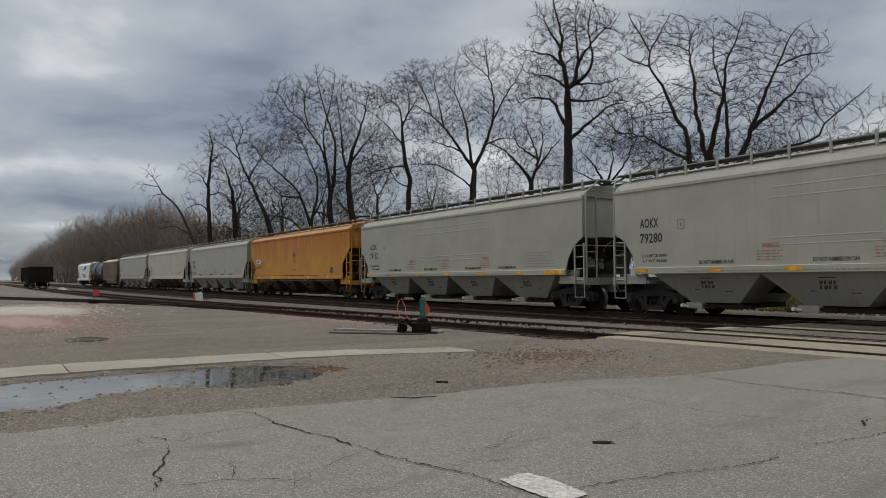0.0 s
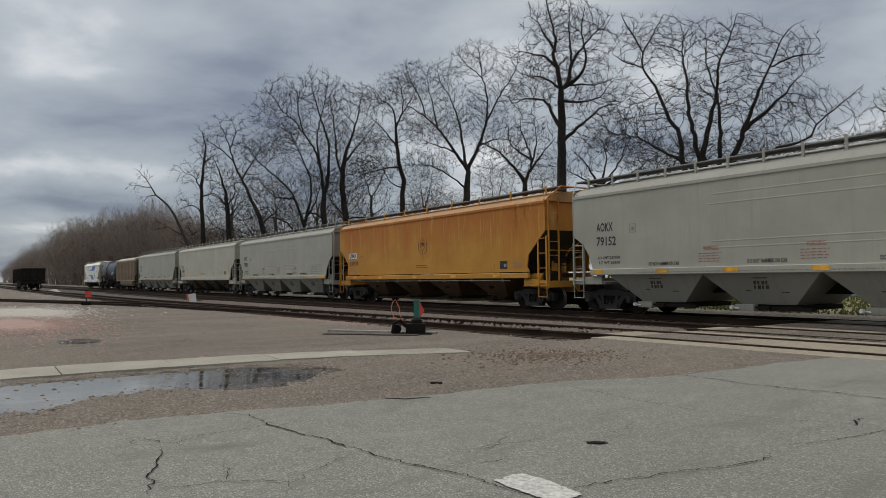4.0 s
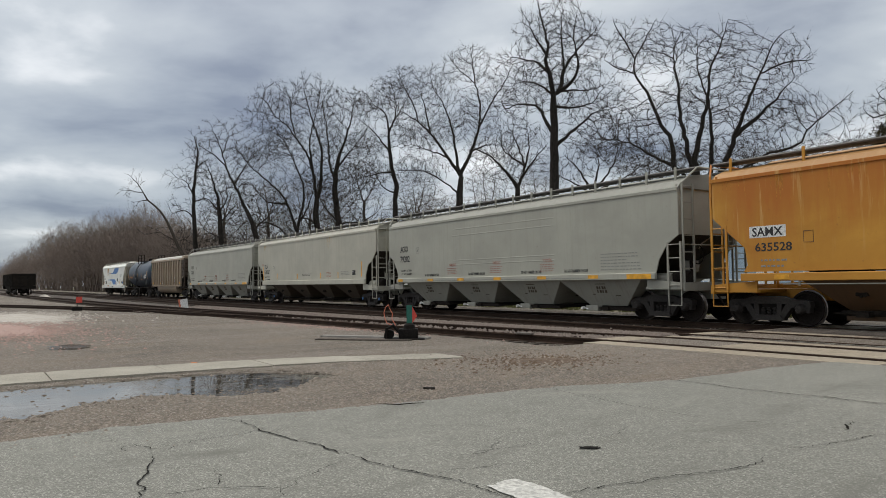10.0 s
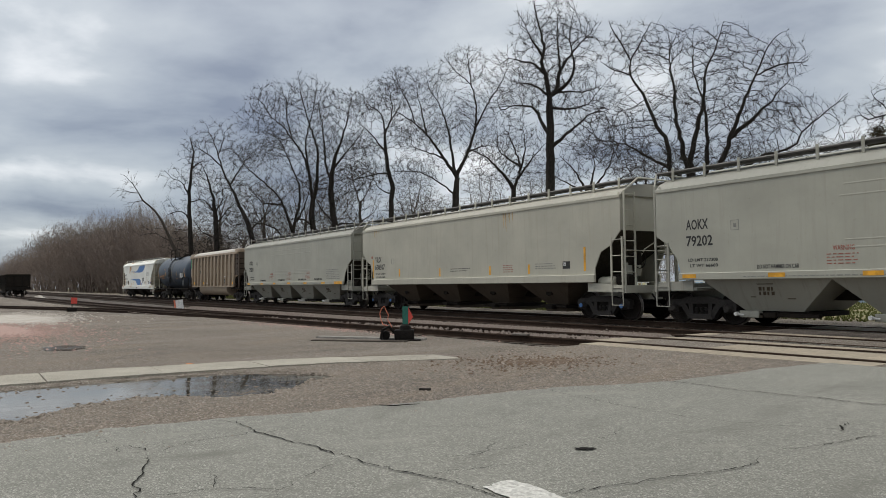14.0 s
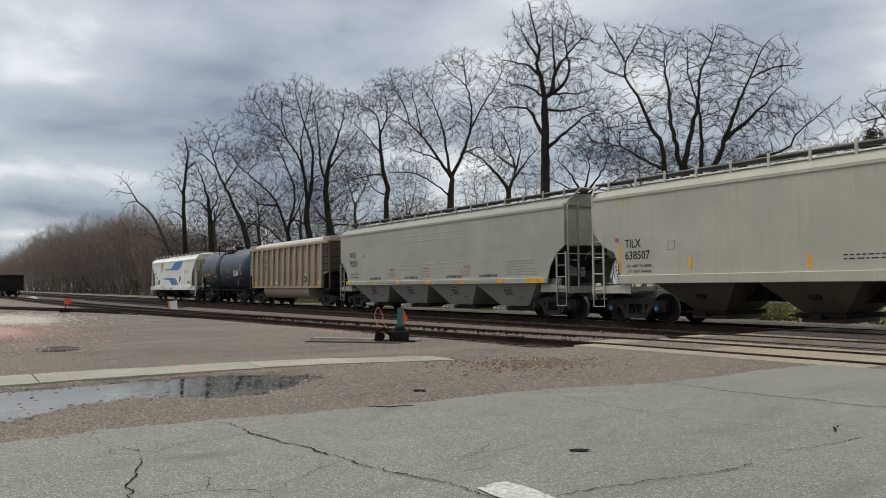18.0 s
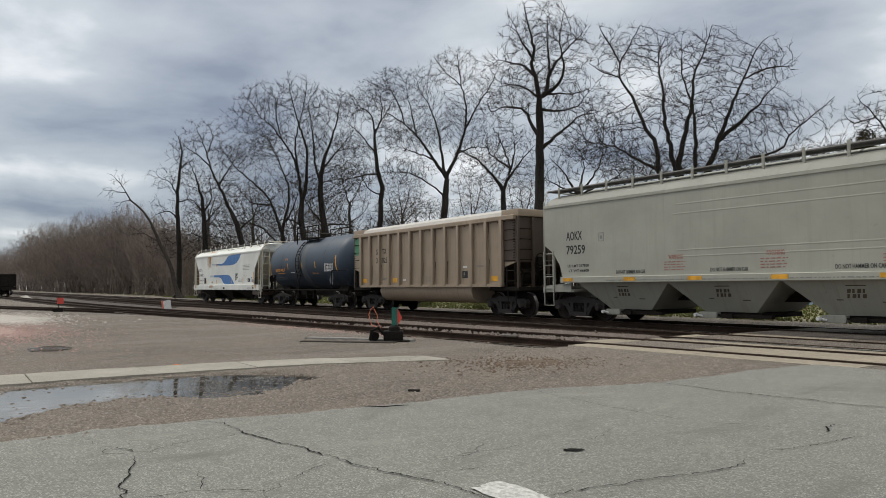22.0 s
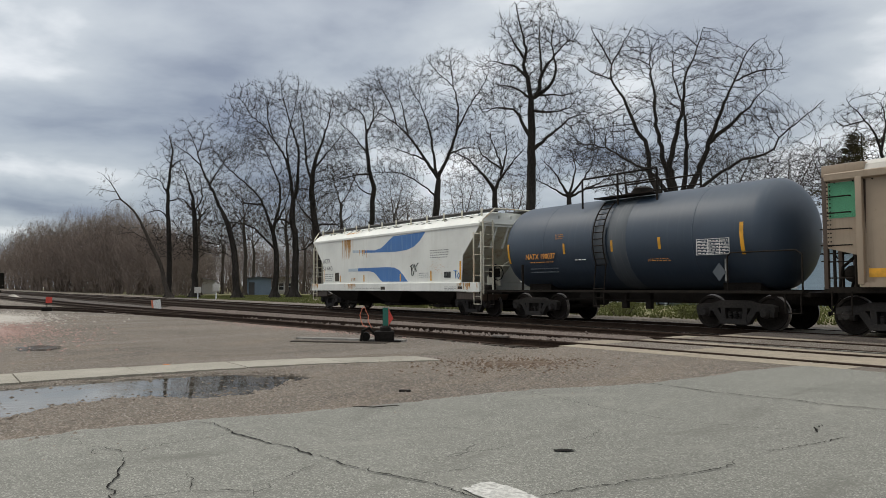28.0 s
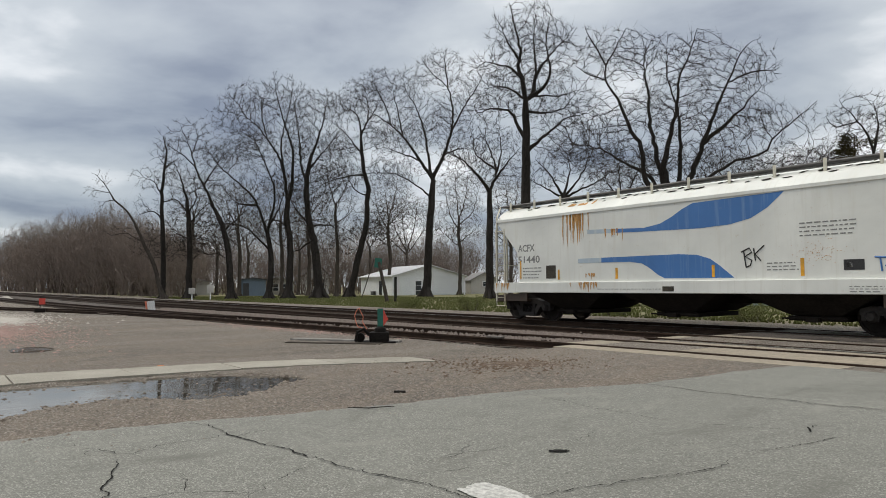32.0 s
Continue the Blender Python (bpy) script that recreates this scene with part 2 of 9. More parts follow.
M["blade"] = mottled("grass_blade", (0.07, 0.1, 0.026), (0.2, 0.19, 0.08), 0.4, 0.9, bump=0)
M["house_white"] = mottled("house_white", (0.66, 0.68, 0.68), (0.78, 0.8, 0.8), 0.5, 0.6, bump=0)
M["house_roof"] = mottled("metal_roof", (0.5, 0.5, 0.5), (0.62, 0.62, 0.63), 0.4, 0.45, 0.1, bump=0)
M["house_blue"] = mottled("blue_siding", (0.3, 0.4, 0.5), (0.38, 0.48, 0.57), 0.7, 0.6, bump=0)
M["shed_blue"] = mottled("blue_shed", (0.13, 0.18, 0.23), (0.18, 0.23, 0.29), 0.7, 0.6, bump=0)
M["roof_dark"] = mottled("shingle_dark", (0.05, 0.05, 0.052), (0.1, 0.1, 0.1), 3, 0.9)
M["roof_grey"] = mottled("shingle_grey", (0.16, 0.155, 0.15), (0.25, 0.24, 0.23), 3, 0.9)
M["wall_tan"] = mottled("tan_siding", (0.38, 0.36, 0.33), (0.5, 0.48, 0.45), 0.7, 0.7, bump=0)
M["dark_glass"] = mottled("dark_window", (0.02, 0.024, 0.028), (0.045, 0.05, 0.056), 1, 0.12, bump=0)
M["target_green"] = mottled("target_green", (0.008, 0.09, 0.065), (0.015, 0.14, 0.1), 5, 0.5)
M["target_red"] = mottled("target_red", (0.42, 0.035, 0.025), (0.6, 0.07, 0.045), 5, 0.5)
M["hose_red"] = mottled("hose_red", (0.5, 0.12, 0.06), (0.66, 0.2, 0.11), 5, 0.6)
M["pink_gravel"] = mottled("pink_gravel", (0.24, 0.15, 0.122), (0.38, 0.262, 0.225), 2, 0.95, fine=30)
M["pale_gravel"] = mottled("pale_gravel", (0.27, 0.243, 0.207), (0.47, 0.433, 0.382), 2, 0.95, fine=30)
M["conifer"] = mottled("conifer_needles", (0.014, 0.016, 0.007), (0.06, 0.046, 0.016), 2, 0.9, bump=0)


def sun_baked_orange():
    """Ochre paint burnt to rust-orange along the roof edge, with pale runs washed down from it and brown blooms."""
    m, n, l, b = material("orange_paint", 0.6)
    v = coords(n, l)
    sep = n.new("ShaderNodeSeparateXYZ")
    l.new(v, sep.inputs[0])
    cloud = noise_of(n, l, coords(n, l, scale=(0.5, 1, 0.9)), 0.9, 6, 0.62, 0.5)
    c = mix_of(n, l, grey_of(n, l, cloud, 0.35, 0.65), (0.42, 0.185, 0.014), (0.52, 0.25, 0.026))
    # rust creeps down from the eaves in uneven tongues
    tongue = noise_of(n, l, coords(n, l, scale=(1.3, 1, 0.22)), 1.0, 6, 0.65, 0.4)
    low = n.new("ShaderNodeMath")
    low.operation = "MULTIPLY_ADD"
    l.new(tongue, low.inputs[0])
    low.inputs[1].default_value = 5.2
    l.new(sep.outputs[2], low.inputs[2])
    c = mix_of(n, l, grey_of(n, l, low.outputs[0], 4.8, 6.6), c, (0.4, 0.125, 0.006))
    run = noise_of(n, l, coords(n, l, scale=(4.5, 1, 0.3)), 1.5, 5, 0.6)
    pale = n.new("ShaderNodeMath")
    pale.operation = "MULTIPLY"
    l.new(grey_of(n, l, run, 0.58, 0.74), pale.inputs[0])
    l.new(grey_of(n, l, sep.outputs[2], 1.6, 3.4), pale.inputs[1])
    c = mix_of(n, l, pale.outputs[0], c, (0.58, 0.36, 0.12))
    spots = noise_of(n, l, v, 8, 5, 0.7)
    c = mix_of(n, l, grey_of(n, l, spots, 0.64, 0.86), c, (0.2, 0.08, 0.02))
    l.new(c, b.inputs["Base Color"])
    bump_to(n, l, b, noise_of(n, l, v, 1.3, 3), 0.15, 0.02)
    return m


def puddle_water(name, ripple):
    m, n, l, b = material(name, 0.03)
    v = coords(n, l)
    mud = noise_of(n, l, coords(n, l, scale=(1, 0.5, 1)), 2.4, 5, 0.65, 0.4)
    l.new(mix_of(n, l, grey_of(n, l, mud, 0.4, 0.62), (0.035, 0.031, 0.025), (0.115, 0.098, 0.076)), b.inputs["Base Color"])
    l.new(ramp_of(n, l, mud, (0.45, (0.03, 0.03, 0.03)), (0.66, (0.16, 0.16, 0.16))), b.inputs["Roughness"])
    b.inputs["IOR"].default_value = 1.33
    bump_to(n, l, b, noise_of(n, l, v, 6, 3), ripple, 0.01)
    return m


def lot_ground():
    """Dirt and gravel of the lot by the road, turning to rough grass across the tracks."""
    m, n, l, b = material("ground", 0.95)
    v = coords(n, l)
    big, mid = noise_of(n, l, coords(n, l, scale=(0.55, 1, 1)), 0.32, 5, 0.65, 0.6), noise_of(n, l, v, 1.7, 6, 0.7)
    peb = n.new("ShaderNodeTexVoronoi")
    l.new(v, peb.inputs["Vector"])
    peb.inputs["Scale"].default_value = 62
    c = mix_of(n, l, grey_of(n, l, big, 0.4, 0.6), (0.08, 0.066, 0.05), (0.172, 0.146, 0.114))
    c = mix_of(n, l, grey_of(n, l, mid, 0.4, 0.75), c, (0.115, 0.091, 0.066))
    lane = noise_of(n, l, coords(n, l, scale=(1, 0.16, 1)), 0.5, 6, 0.6, 0.8)
    c = mix_of(n, l, grey_of(n, l, lane, 0.5, 0.6), c, (0.185, 0.16, 0.128))
    c = mix_of(n, l, grey_of(n, l, lane, 0.46, 0.37), c, (0.085, 0.068, 0.052))
    soil = noise_of(n, l, coords(n, l, scale=(0.8, 0.35, 1)), 0.8, 6, 0.6, 0.5)
    c = mix_of(n, l, grey_of(n, l, soil, 0.52, 0.68), c, (0.185, 0.142, 0.096))
    pick = n.new("ShaderNodeSeparateColor")
    l.new(peb.outputs["Color"], pick.inputs[0])
    c = mix_of(n, l, 0.5, c, ramp_of(n, l, pick.outputs[0], (0.0, (0.045, 0.036, 0.03)), (0.35, (0.115, 0.096, 0.077)), (0.75, (0.19, 0.163, 0.132)), (1.0, (0.5, 0.45, 0.4))))
    sep = n.new("ShaderNodeSeparateXYZ")
    l.new(v, sep.inputs[0])
    far = grey_of(n, l, sep.outputs[1], 21.6, 24.0)
    green = mix_of(n, l, grey_of(n, l, noise_of(n, l, v, 0.35, 6, 0.7), 0.36, 0.62), (0.1, 0.12, 0.035), (0.25, 0.205, 0.115))
    green = mix_of(n, l, 0.25, green, mix_of(n, l, grey_of(n, l, noise_of(n, l, v, 6, 4), 0.3, 0.7), (0.06, 0.07, 0.02), (0.24, 0.22, 0.1)))
    c = mix_of(n, l, far, c, green)
    l.new(c, b.inputs["Base Color"])
    h = n.new("ShaderNodeMath")
    h.operation = "ADD"
    l.new(peb.outputs["Distance"], h.inputs[0])
    l.new(mid, h.inputs[1])
    bump_to(n, l, b, h.outputs[0], 0.7, 0.025)
    return m


def worn_asphalt():
    """Bleached asphalt: pale and dark chips of stone, tyre-worn lanes of tone, stains and hairline crazing."""
    m, n, l, b = material("asphalt", 0.88)
    v = coords(n, l)
    chips = n.new("ShaderNodeTexVoronoi")
    l.new(v, chips.inputs["Vector"])
    chips.inputs["Scale"].default_value = 112
    big, mid = noise_of(n, l, v, 0.35, 5, 0.6, 0.6), noise_of(n, l, v, 3.5, 5, 0.7)
    c = mix_of(n, l, grey_of(n, l, big, 0.36, 0.64), (0.15, 0.149, 0.128), (0.205, 0.203, 0.176))
    c = mix_of(n, l, grey_of(n, l, mid, 0.5, 0.72), c, (0.13, 0.128, 0.108))
    sep = n.new("ShaderNodeSeparateColor")
    l.new(chips.outputs["Color"], sep.inputs[0])
    c = mix_of(n, l, 0.6, c, ramp_of(n, l, sep.outputs[0], (0.0, (0.06, 0.06, 0.052)), (0.3, (0.13, 0.128, 0.108)), (0.75, (0.19, 0.187, 0.16)), (1.0, (0.42, 0.41, 0.365))))
    stain = noise_of(n, l, coords(n, l, scale=(1, 0.35, 1)), 1.1, 6, 0.65, 0.7)
    c = mix_of(n, l, grey_of(n, l, stain, 0.56, 0.74), c, (0.115, 0.112, 0.094))
    c = mix_of(n, l, grey_of(n, l, stain, 0.42, 0.28), c, (0.225, 0.22, 0.188))
    craze = n.new("ShaderNodeTexVoronoi")
    craze.feature = "DISTANCE_TO_EDGE"
    warp = n.new("ShaderNodeVectorMath")
    warp.operation = "MULTIPLY_ADD"
    t = n.new("ShaderNodeTexNoise")
    l.new(v, t.inputs["Vector"])
    t.inputs["Scale"].default_value, t.inputs["Detail"].default_value = 2.2, 5
    l.new(t.outputs["Color"], warp.inputs[0])
    warp.inputs[1].default_value = (0.5, 0.5, 0)
    l.new(v, warp.inputs[2])
    l.new(warp.outputs[0], craze.inputs["Vector"])
    craze.inputs["Scale"].default_value = 0.55
    hair = n.new("ShaderNodeMath")
    hair.operation = "MULTIPLY"
    inv = n.new("ShaderNodeMath")
    inv.operation = "SUBTRACT"
    inv.inputs[0].default_value = 1
    l.new(grey_of(n, l, craze.outputs["Distance"], 0.0, 0.008), inv.inputs[1])
    l.new(inv.outputs[0], hair.inputs[0])
    l.new(grey_of(n, l, noise_of(n, l, v, 0.5, 3), 0.6, 0.7), hair.inputs[1])
    c = mix_of(n, l, hair.outputs[0], c, (0.06, 0.057, 0.05))
    l.new(c, b.inputs["Base Color"])
    bump_to(n, l, b, sep.outputs[0], 0.5, 0.004)
    return m


M["orange"] = sun_baked_orange()
M["asphalt"] = worn_asphalt()
M["water"] = puddle_water("puddle_water", 0.06)
M["still_water"] = puddle_water("still_water", 0.008)
# dry, dusty surfaces hardly shine
for k in ("steel_dark", "under_dark", "wheel", "bark", "bark_pale", "thicket", "thicket_far", "conifer", "blade", "tie", "crack", "slope", "bay_brown", "rail"):
    M[k].node_tree.nodes["Principled BSDF"].inputs["Specular IOR Level"].default_value = 0.12
M["ground"] = lot_ground()

# ---- mesh helpers ----


def finish(name, bm, mat, smooth=35):
    me = bpy.data.meshes.new(name)
    bm.normal_update()
    bm.to_mesh(me)
    bm.free()
    me.materials.append(M[mat] if isinstance(mat, str) else mat)
    if smooth:
        me.polygons.foreach_set("use_smooth", [True] * len(me.polygons))
        me.set_sharp_from_angle(angle=radians(smooth))
    return me


def part(name, bm, mat, parent=None, label="", m=None, smooth=35):
    """One mesh object from a bmesh (or a ready mesh), under a thing or a part."""
    me = bm if isinstance(bm, bpy.types.Mesh) else finish(name, bm, mat, smooth)
    ob = new(name, me)
    ob.parent = parent
    if m is not None:
        ob.matrix_basis = m
    return tagged(ob, label=label, kind="stuff" if name in ("small_print", "rivets", "rust_specks") else "")


def thing(name, label, category, group="", kind="", m=None):
    ob = new(name)
    ob.empty_display_size = 0.3
    if m is not None:
        ob.matrix_basis = m
    return tagged(ob, label, category, group, kind)


def box(bm, x0, x1, y0, y1, z0, z1):
    v = [bm.verts.new(p) for p in ((x0, y0, z0), (x1, y0, z0), (x1, y1, z0), (x0, y1, z0), (x0, y0, z1), (x1, y0, z1), (x1, y1, z1), (x0, y1, z1))]
    for f in ((0, 3, 2, 1), (4, 5, 6, 7), (0, 1, 5, 4), (1, 2, 6, 5), (2, 3, 7, 6), (3, 0, 4, 7)):
        bm.faces.new([v[i] for i in f])
    return v


def boxed(*a, bevel=0.0):
    bm = bmesh.new()
    box(bm, *a)
    if bevel:
        bmesh.ops.bevel(bm, geom=bm.edges[:], offset=bevel, segments=2, affect="EDGES", profile=0.6)
    return bm


def hexa(bm, lo, hi):
    """A solid between two quads of four points each."""
    a, b = [bm.verts.new(p) for p in lo], [bm.verts.new(p) for p in hi]
    bm.faces.new(a[::-1])
    bm.faces.new(b)
    for i in range(4):
        j = (i + 1) % 4
        bm.faces.new((a[i], a[j], b[j], b[i]))


def prism(bm, outline, y0, y1):
    """An outline in x and z, thick from y0 to y1."""
    a = [bm.verts.new((x, y0, z)) for x, z in outline]
    b = [bm.verts.new((x, y1, z)) for x, z in outline]
    bm.faces.new(a)
    bm.faces.new(b[::-1])
    for i in range(len(a)):
        j = (i + 1) % len(a)
        bm.faces.new((a[j], a[i], b[i], b[j]))


def profile(bm, outline, x0, x1, closed=True):
    """An outline in y and z, drawn out from x0 to x1."""
    a = [bm.verts.new((x0, y, z)) for y, z in outline]
    b = [bm.verts.new((x1, y, z)) for y, z in outline]
    if closed:
        bm.faces.new(a[::-1])
        bm.faces.new(b)
    for i in range(len(a) - (0 if closed else 1)):
        j = (i + 1) % len(a)
        bm.faces.new((a[i], a[j], b[j], b[i]))


def tube(bm, pts, r, n=6):
    """A round bar along points; r is one radius or one each."""
    pts = [Vector(p) for p in pts]
    rings, side = [], None
    for i, p in enumerate(pts):
        d = (pts[min(i + 1, len(pts) - 1)] - pts[max(i - 1, 0)]).normalized()
        if side is None:
            side = d.cross(Vector((0, 0, 1)) if abs(d.z) < 0.9 else Vector((1, 0, 0))).normalized()
        else:
            side = (side - d * side.dot(d)).normalized()
        up = d.cross(side)
        rad = r[i] if isinstance(r, (list, tuple)) else r
        rings.append([bm.verts.new(p + (side * math.cos(k * math.tau / n) + up * math.sin(k * math.tau / n)) * rad) for k in range(n)])
    for a, b in zip(rings, rings[1:]):
        for k in range(n):
            bm.faces.new((a[k], a[(k + 1) % n], b[(k + 1) % n], b[k]))
    bm.faces.new(rings[0][::-1])
    bm.faces.new(rings[-1])
    return bm


def turned(bm, rows, n=24, axis="y", at=(0, 0, 0)):
    """A body turned about an axis; rows of (along, radius)."""
    rings = []
    for a, r in rows:
        ring = []
        for k in range(n):
            c, s = math.cos(k * math.tau / n) * r, math.sin(k * math.tau / n) * r
            p = {"x": (a, c, s), "y": (s, a, c), "z": (c, s, a)}[axis]
            ring.append(bm.verts.new((p[0] + at[0], p[1] + at[1], p[2] + at[2])))
        rings.append(ring)
    for a, b in zip(rings, rings[1:]):
        for k in range(n):
            bm.faces.new((a[k], a[(k + 1) % n], b[(k + 1) % n], b[k]))
    bm.faces.new(rings[0][::-1])
    bm.faces.new(rings[-1])
    return bm


def letters(body, size, mat, name, parent, x, y, z, width=0.0, label=""):
    """Painted words on a side that faces -y; x, z is the lower left corner."""
    cu = bpy.data.curves.new(name, "FONT")
    cu.body, cu.size, cu.extrude, cu.resolution_u, cu.offset = body, size, 0.001, 2, size * 0.018
    tmp = bpy.data.objects.new(name, cu)
    scene.collection.objects.link(tmp)
    me = bpy.data.meshes.new_from_object(tmp.evaluated_get(bpy.context.evaluated_depsgraph_get()))
    bpy.data.objects.remove(tmp)
    me.materials.clear()
    me.materials.append(M[mat])
    xs = [v.co.x for v in me.vertices]
    s = width / (max(xs) - min(xs)) if width and xs else 1.0
    for v in me.vertices:
        v.co = ((v.co.x - min(xs)) * s, -v.co.z, v.co.y)
    return part(name, me, mat, parent, label or "painted lettering " + body.lower(), pose(x, y, z))


def stripes(bm, x0, x1, z0, z1, lines, y, seed=0, cut=0.25):
    """Rows of small writing too fine to read: bars of uneven length."""
    rnd = random.Random(seed)
    h = (z1 - z0) / lines
    for i in range(lines):
        z, x, end = z1 - (i + 0.75) * h, x0, x1 - rnd.random() * cut * (x1 - x0)
        while x < end:
            w = min(end - x, 0.04 + rnd.random() * 0.12)
            box(bm, x, x + w, y - 0.002, y + 0.004, z, z + h * 0.3)
            x += w + 0.045
    return bm

# ---- the lie of the land and of the tracks (x along the tracks, y away from the road's near end) ----


def rise(x):
    """The yard climbs a little towards its far end."""
    u = -(x + 45)
    return 0.0015 * (u + math.sqrt(u * u + 400))


def bend(x):
    """How far the main track swings towards the road side beyond its easy curve."""
    u = -(x + 60)
    return 0.0125 * (u + math.sqrt(u * u + 144))


MAIN_Y, GAUGE = 18.72, 0.755


def main_y(x):
    return MAIN_Y - bend(x)


def along(knots):
    """A smooth curve through knots of x and y (a cubic through neighbours)."""
    ks = sorted(knots)

    def y(x):
        if x <= ks[0][0]:
            (a, b), (c, d) = ks[0], ks[1]
            return b + (x - a) * (d - b) / (c - a)
        if x >= ks[-1][0]:
            return ks[-1][1]
        i = max(k for k in range(len(ks) - 1) if ks[k][0] <= x)
        p = [ks[max(i - 1, 0)], ks[i], ks[i + 1], ks[min(i + 2, len(ks) - 1)]]
        t = (x - p[1][0]) / (p[2][0] - p[1][0])
        w = p[2][0] - p[1][0]
        m1 = (p[2][1] - p[0][1]) / (p[2][0] - p[0][0]) * w
        m2 = (p[3][1] - p[1][1]) / (p[3][0] - p[1][0]) * w
        return (2 * t**3 - 3 * t**2 + 1) * p[1][1] + (t**3 - 2 * t**2 + t) * m1 + (3 * t**2 - 2 * t**3) * p[2][1] + (t**3 - t**2) * m2

    return y


def second_y(x):
    return 14.45 + 0.25 * max(0, min(1, (x + 16) / 12)) - bend(x)


third_y = along([(-240, 4.2), (-119, 6.6), (-85, 7.6), (-60, 8.6), (-40, 9.75), (-30, 10.4), (-22, 10.95), (-15, 11.55), (-10, 12.0), (-4, 12.3), (10, 12.4)])
branch_y = along([(-200, -46), (-110, -15), (-75, -3.4), (-52, 4.6), (-45, 6.9), (-38, 8.8), (-30, 10.2)])


PUD_NEAR = along([(-14, -7.9), (0.5, -8.0), (1.1, -8.5), (1.4, -8.7), (2.0, -8.68), (2.55, -8.42), (3.0, -8.28), (3.4, -8.4), (4.4, -8.9)])
PUD_FAR = along([(-14, -10.5), (0.6, -10.59), (1.55, -10.69), (2.26, -10.71), (2.94, -10.64), (3.62, -10.43), (4.2, -9.9)])


def ground_z(x, y):
    """Height of the bare ground: level with the rail foot in the yard, a shallow hollow that holds the puddle."""
    z = rise(x) * max(0.0, min(1.0, (50 - y) / 25)) - 0.03
    if x < -10.4:
        # the track beds lie in a shallow trough that the ballast fills
        inside = min(y - (third_y(x) - 2.1), main_y(x) + 2.1 - y)
        if x < -30:
            inside = max(inside, 2.1 - abs(y - branch_y(x)))
        z -= 0.36 * max(0.0, min(1.0, inside / 0.5)) * min(1.0, (-10.4 - x) / 0.6)
    if -12 < x < -6 and -30 < y < 9:
        z += 0.012 * noise.noise(Vector((x * 1.7, y * 1.7, 0))) + 0.006 * noise.noise(Vector((x * 6, y * 6, 3)))
        near, far = PUD_NEAR(y), PUD_FAR(y)
        mid, half = (near + far) / 2, (near - far) / 2 * min(1.0, max(0.0, (4.4 - y) / 1.0)) ** 0.4
        if half > 0.05:
            d = 1 - ((x - mid) / half) ** 2 if abs(x - mid) < half * 1.6 else -1
            d += 0.6 * noise.noise(Vector((x * 2.1, y * 1.4, 5))) + 0.42 * noise.noise(Vector((x * 6, y * 5, 8)))
            z -= 0.07 * max(-0.2, min(1, d * 1.2)) + 0.016
    return z


def steps(*spans):
    out = []
    for a, b, n in spans:
        out += [a + (b - a) * i / n for i in range(n)]
    return out + [spans[-1][1]]


def sheet(name, xs, ys, z, mat, **tags):
    verts = [(x, y, z(x, y)) for y in ys for x in xs]
    w = len(xs)
    faces = [(j * w + i, j * w + i + 1, (j + 1) * w + i + 1, (j + 1) * w + i) for j in range(len(ys) - 1) for i in range(w - 1)]
    me = bpy.data.meshes.new(name)
    me.from_pydata(verts, [], faces)
    me.materials.append(M[mat])
    me.polygons.foreach_set("use_smooth", [True] * len(me.polygons))
    return tagged(new(name, me), **tags)


sheet("ground", steps((-3000, -300, 18), (-300, -60, 60), (-60, -14, 92), (-14, -6, 80), (-6, 20, 20), (20, 3000, 20)),
      steps((-3000, -60, 16), (-60, -4, 28), (-4, 9, 130), (9, 30, 42), (30, 200, 40), (200, 3000, 18)),
      ground_z, "ground", label="dirt and gravel lot turning to rough grass beyond the tracks", category="ground", kind="structure")

# the puddle's surface lies a little below the ground round it
pud = sheet("puddle", steps((-11.2, -7.6, 6)), steps((-14, 5.2, 12)), lambda x, y: -0.05, "water", label="shallow puddle of grey rainwater on the dirt", category="puddle", kind="structure")

def small_puddle():
    """A thin skin of water in a dip of the lot."""
    bm = bmesh.new()
    ring = []
    for k in range(36):
        a = math.tau * k / 36
        q = 1 + 0.5 * noise.noise(Vector((2 * math.cos(a), 2 * math.sin(a), 4)))
        ring.append(bm.verts.new((-16.9 + 0.75 * q * math.cos(a), 1.85 + 0.42 * q * math.sin(a), ground_z(-16.9, 1.85) + 0.008)))
    bm.faces.new(ring)
    tagged(part("puddle", bm, "still_water", smooth=0), "small shallow puddle on the gravel lot", "puddle", kind="structure")


small_puddle()

# ---- road ----
edge = along([(-60, -7.6), (-6, -7.3), (0.5, -7.0), (1.9, -6.9), (3.6, -6.6), (5.8, -6.45), (7.4, -5.95), (9.4, -5.9), (10.9, -5.8), (12, -5.8)])


def road():
    bm = bmesh.new()
    ys = steps((-60, -4, 28), (-4, 10.75, 150))
    rows = []
    for y in ys:
        e = edge(y) + 0.1 * noise.noise(Vector((y * 1.3, 0, 0))) + 0.06 * noise.noise(Vector((y * 5, 0, 4)))
        row = [bm.verts.new((e - 0.05, y, -0.06))]
        for k in range(25):
            x = e + (9.0 - e) * (k / 24) ** 1.4
            row.append(bm.verts.new((x, y, -0.004 + 0.006 * noise.noise(Vector((x * 0.8, y * 0.8, 1))) - (0.02 if k == 0 else 0))))
        rows.append(row)
    for a, b in zip(rows, rows[1:]):
        for i in range(len(a) - 1):
            bm.faces.new((a[i], a[i + 1], b[i + 1], b[i]))
    ob = part("road", bm, "asphalt", None)
    tagged(ob, "worn grey asphalt road with cracks, leading over the tracks", "road", kind="structure")
    return ob


the_road = road()


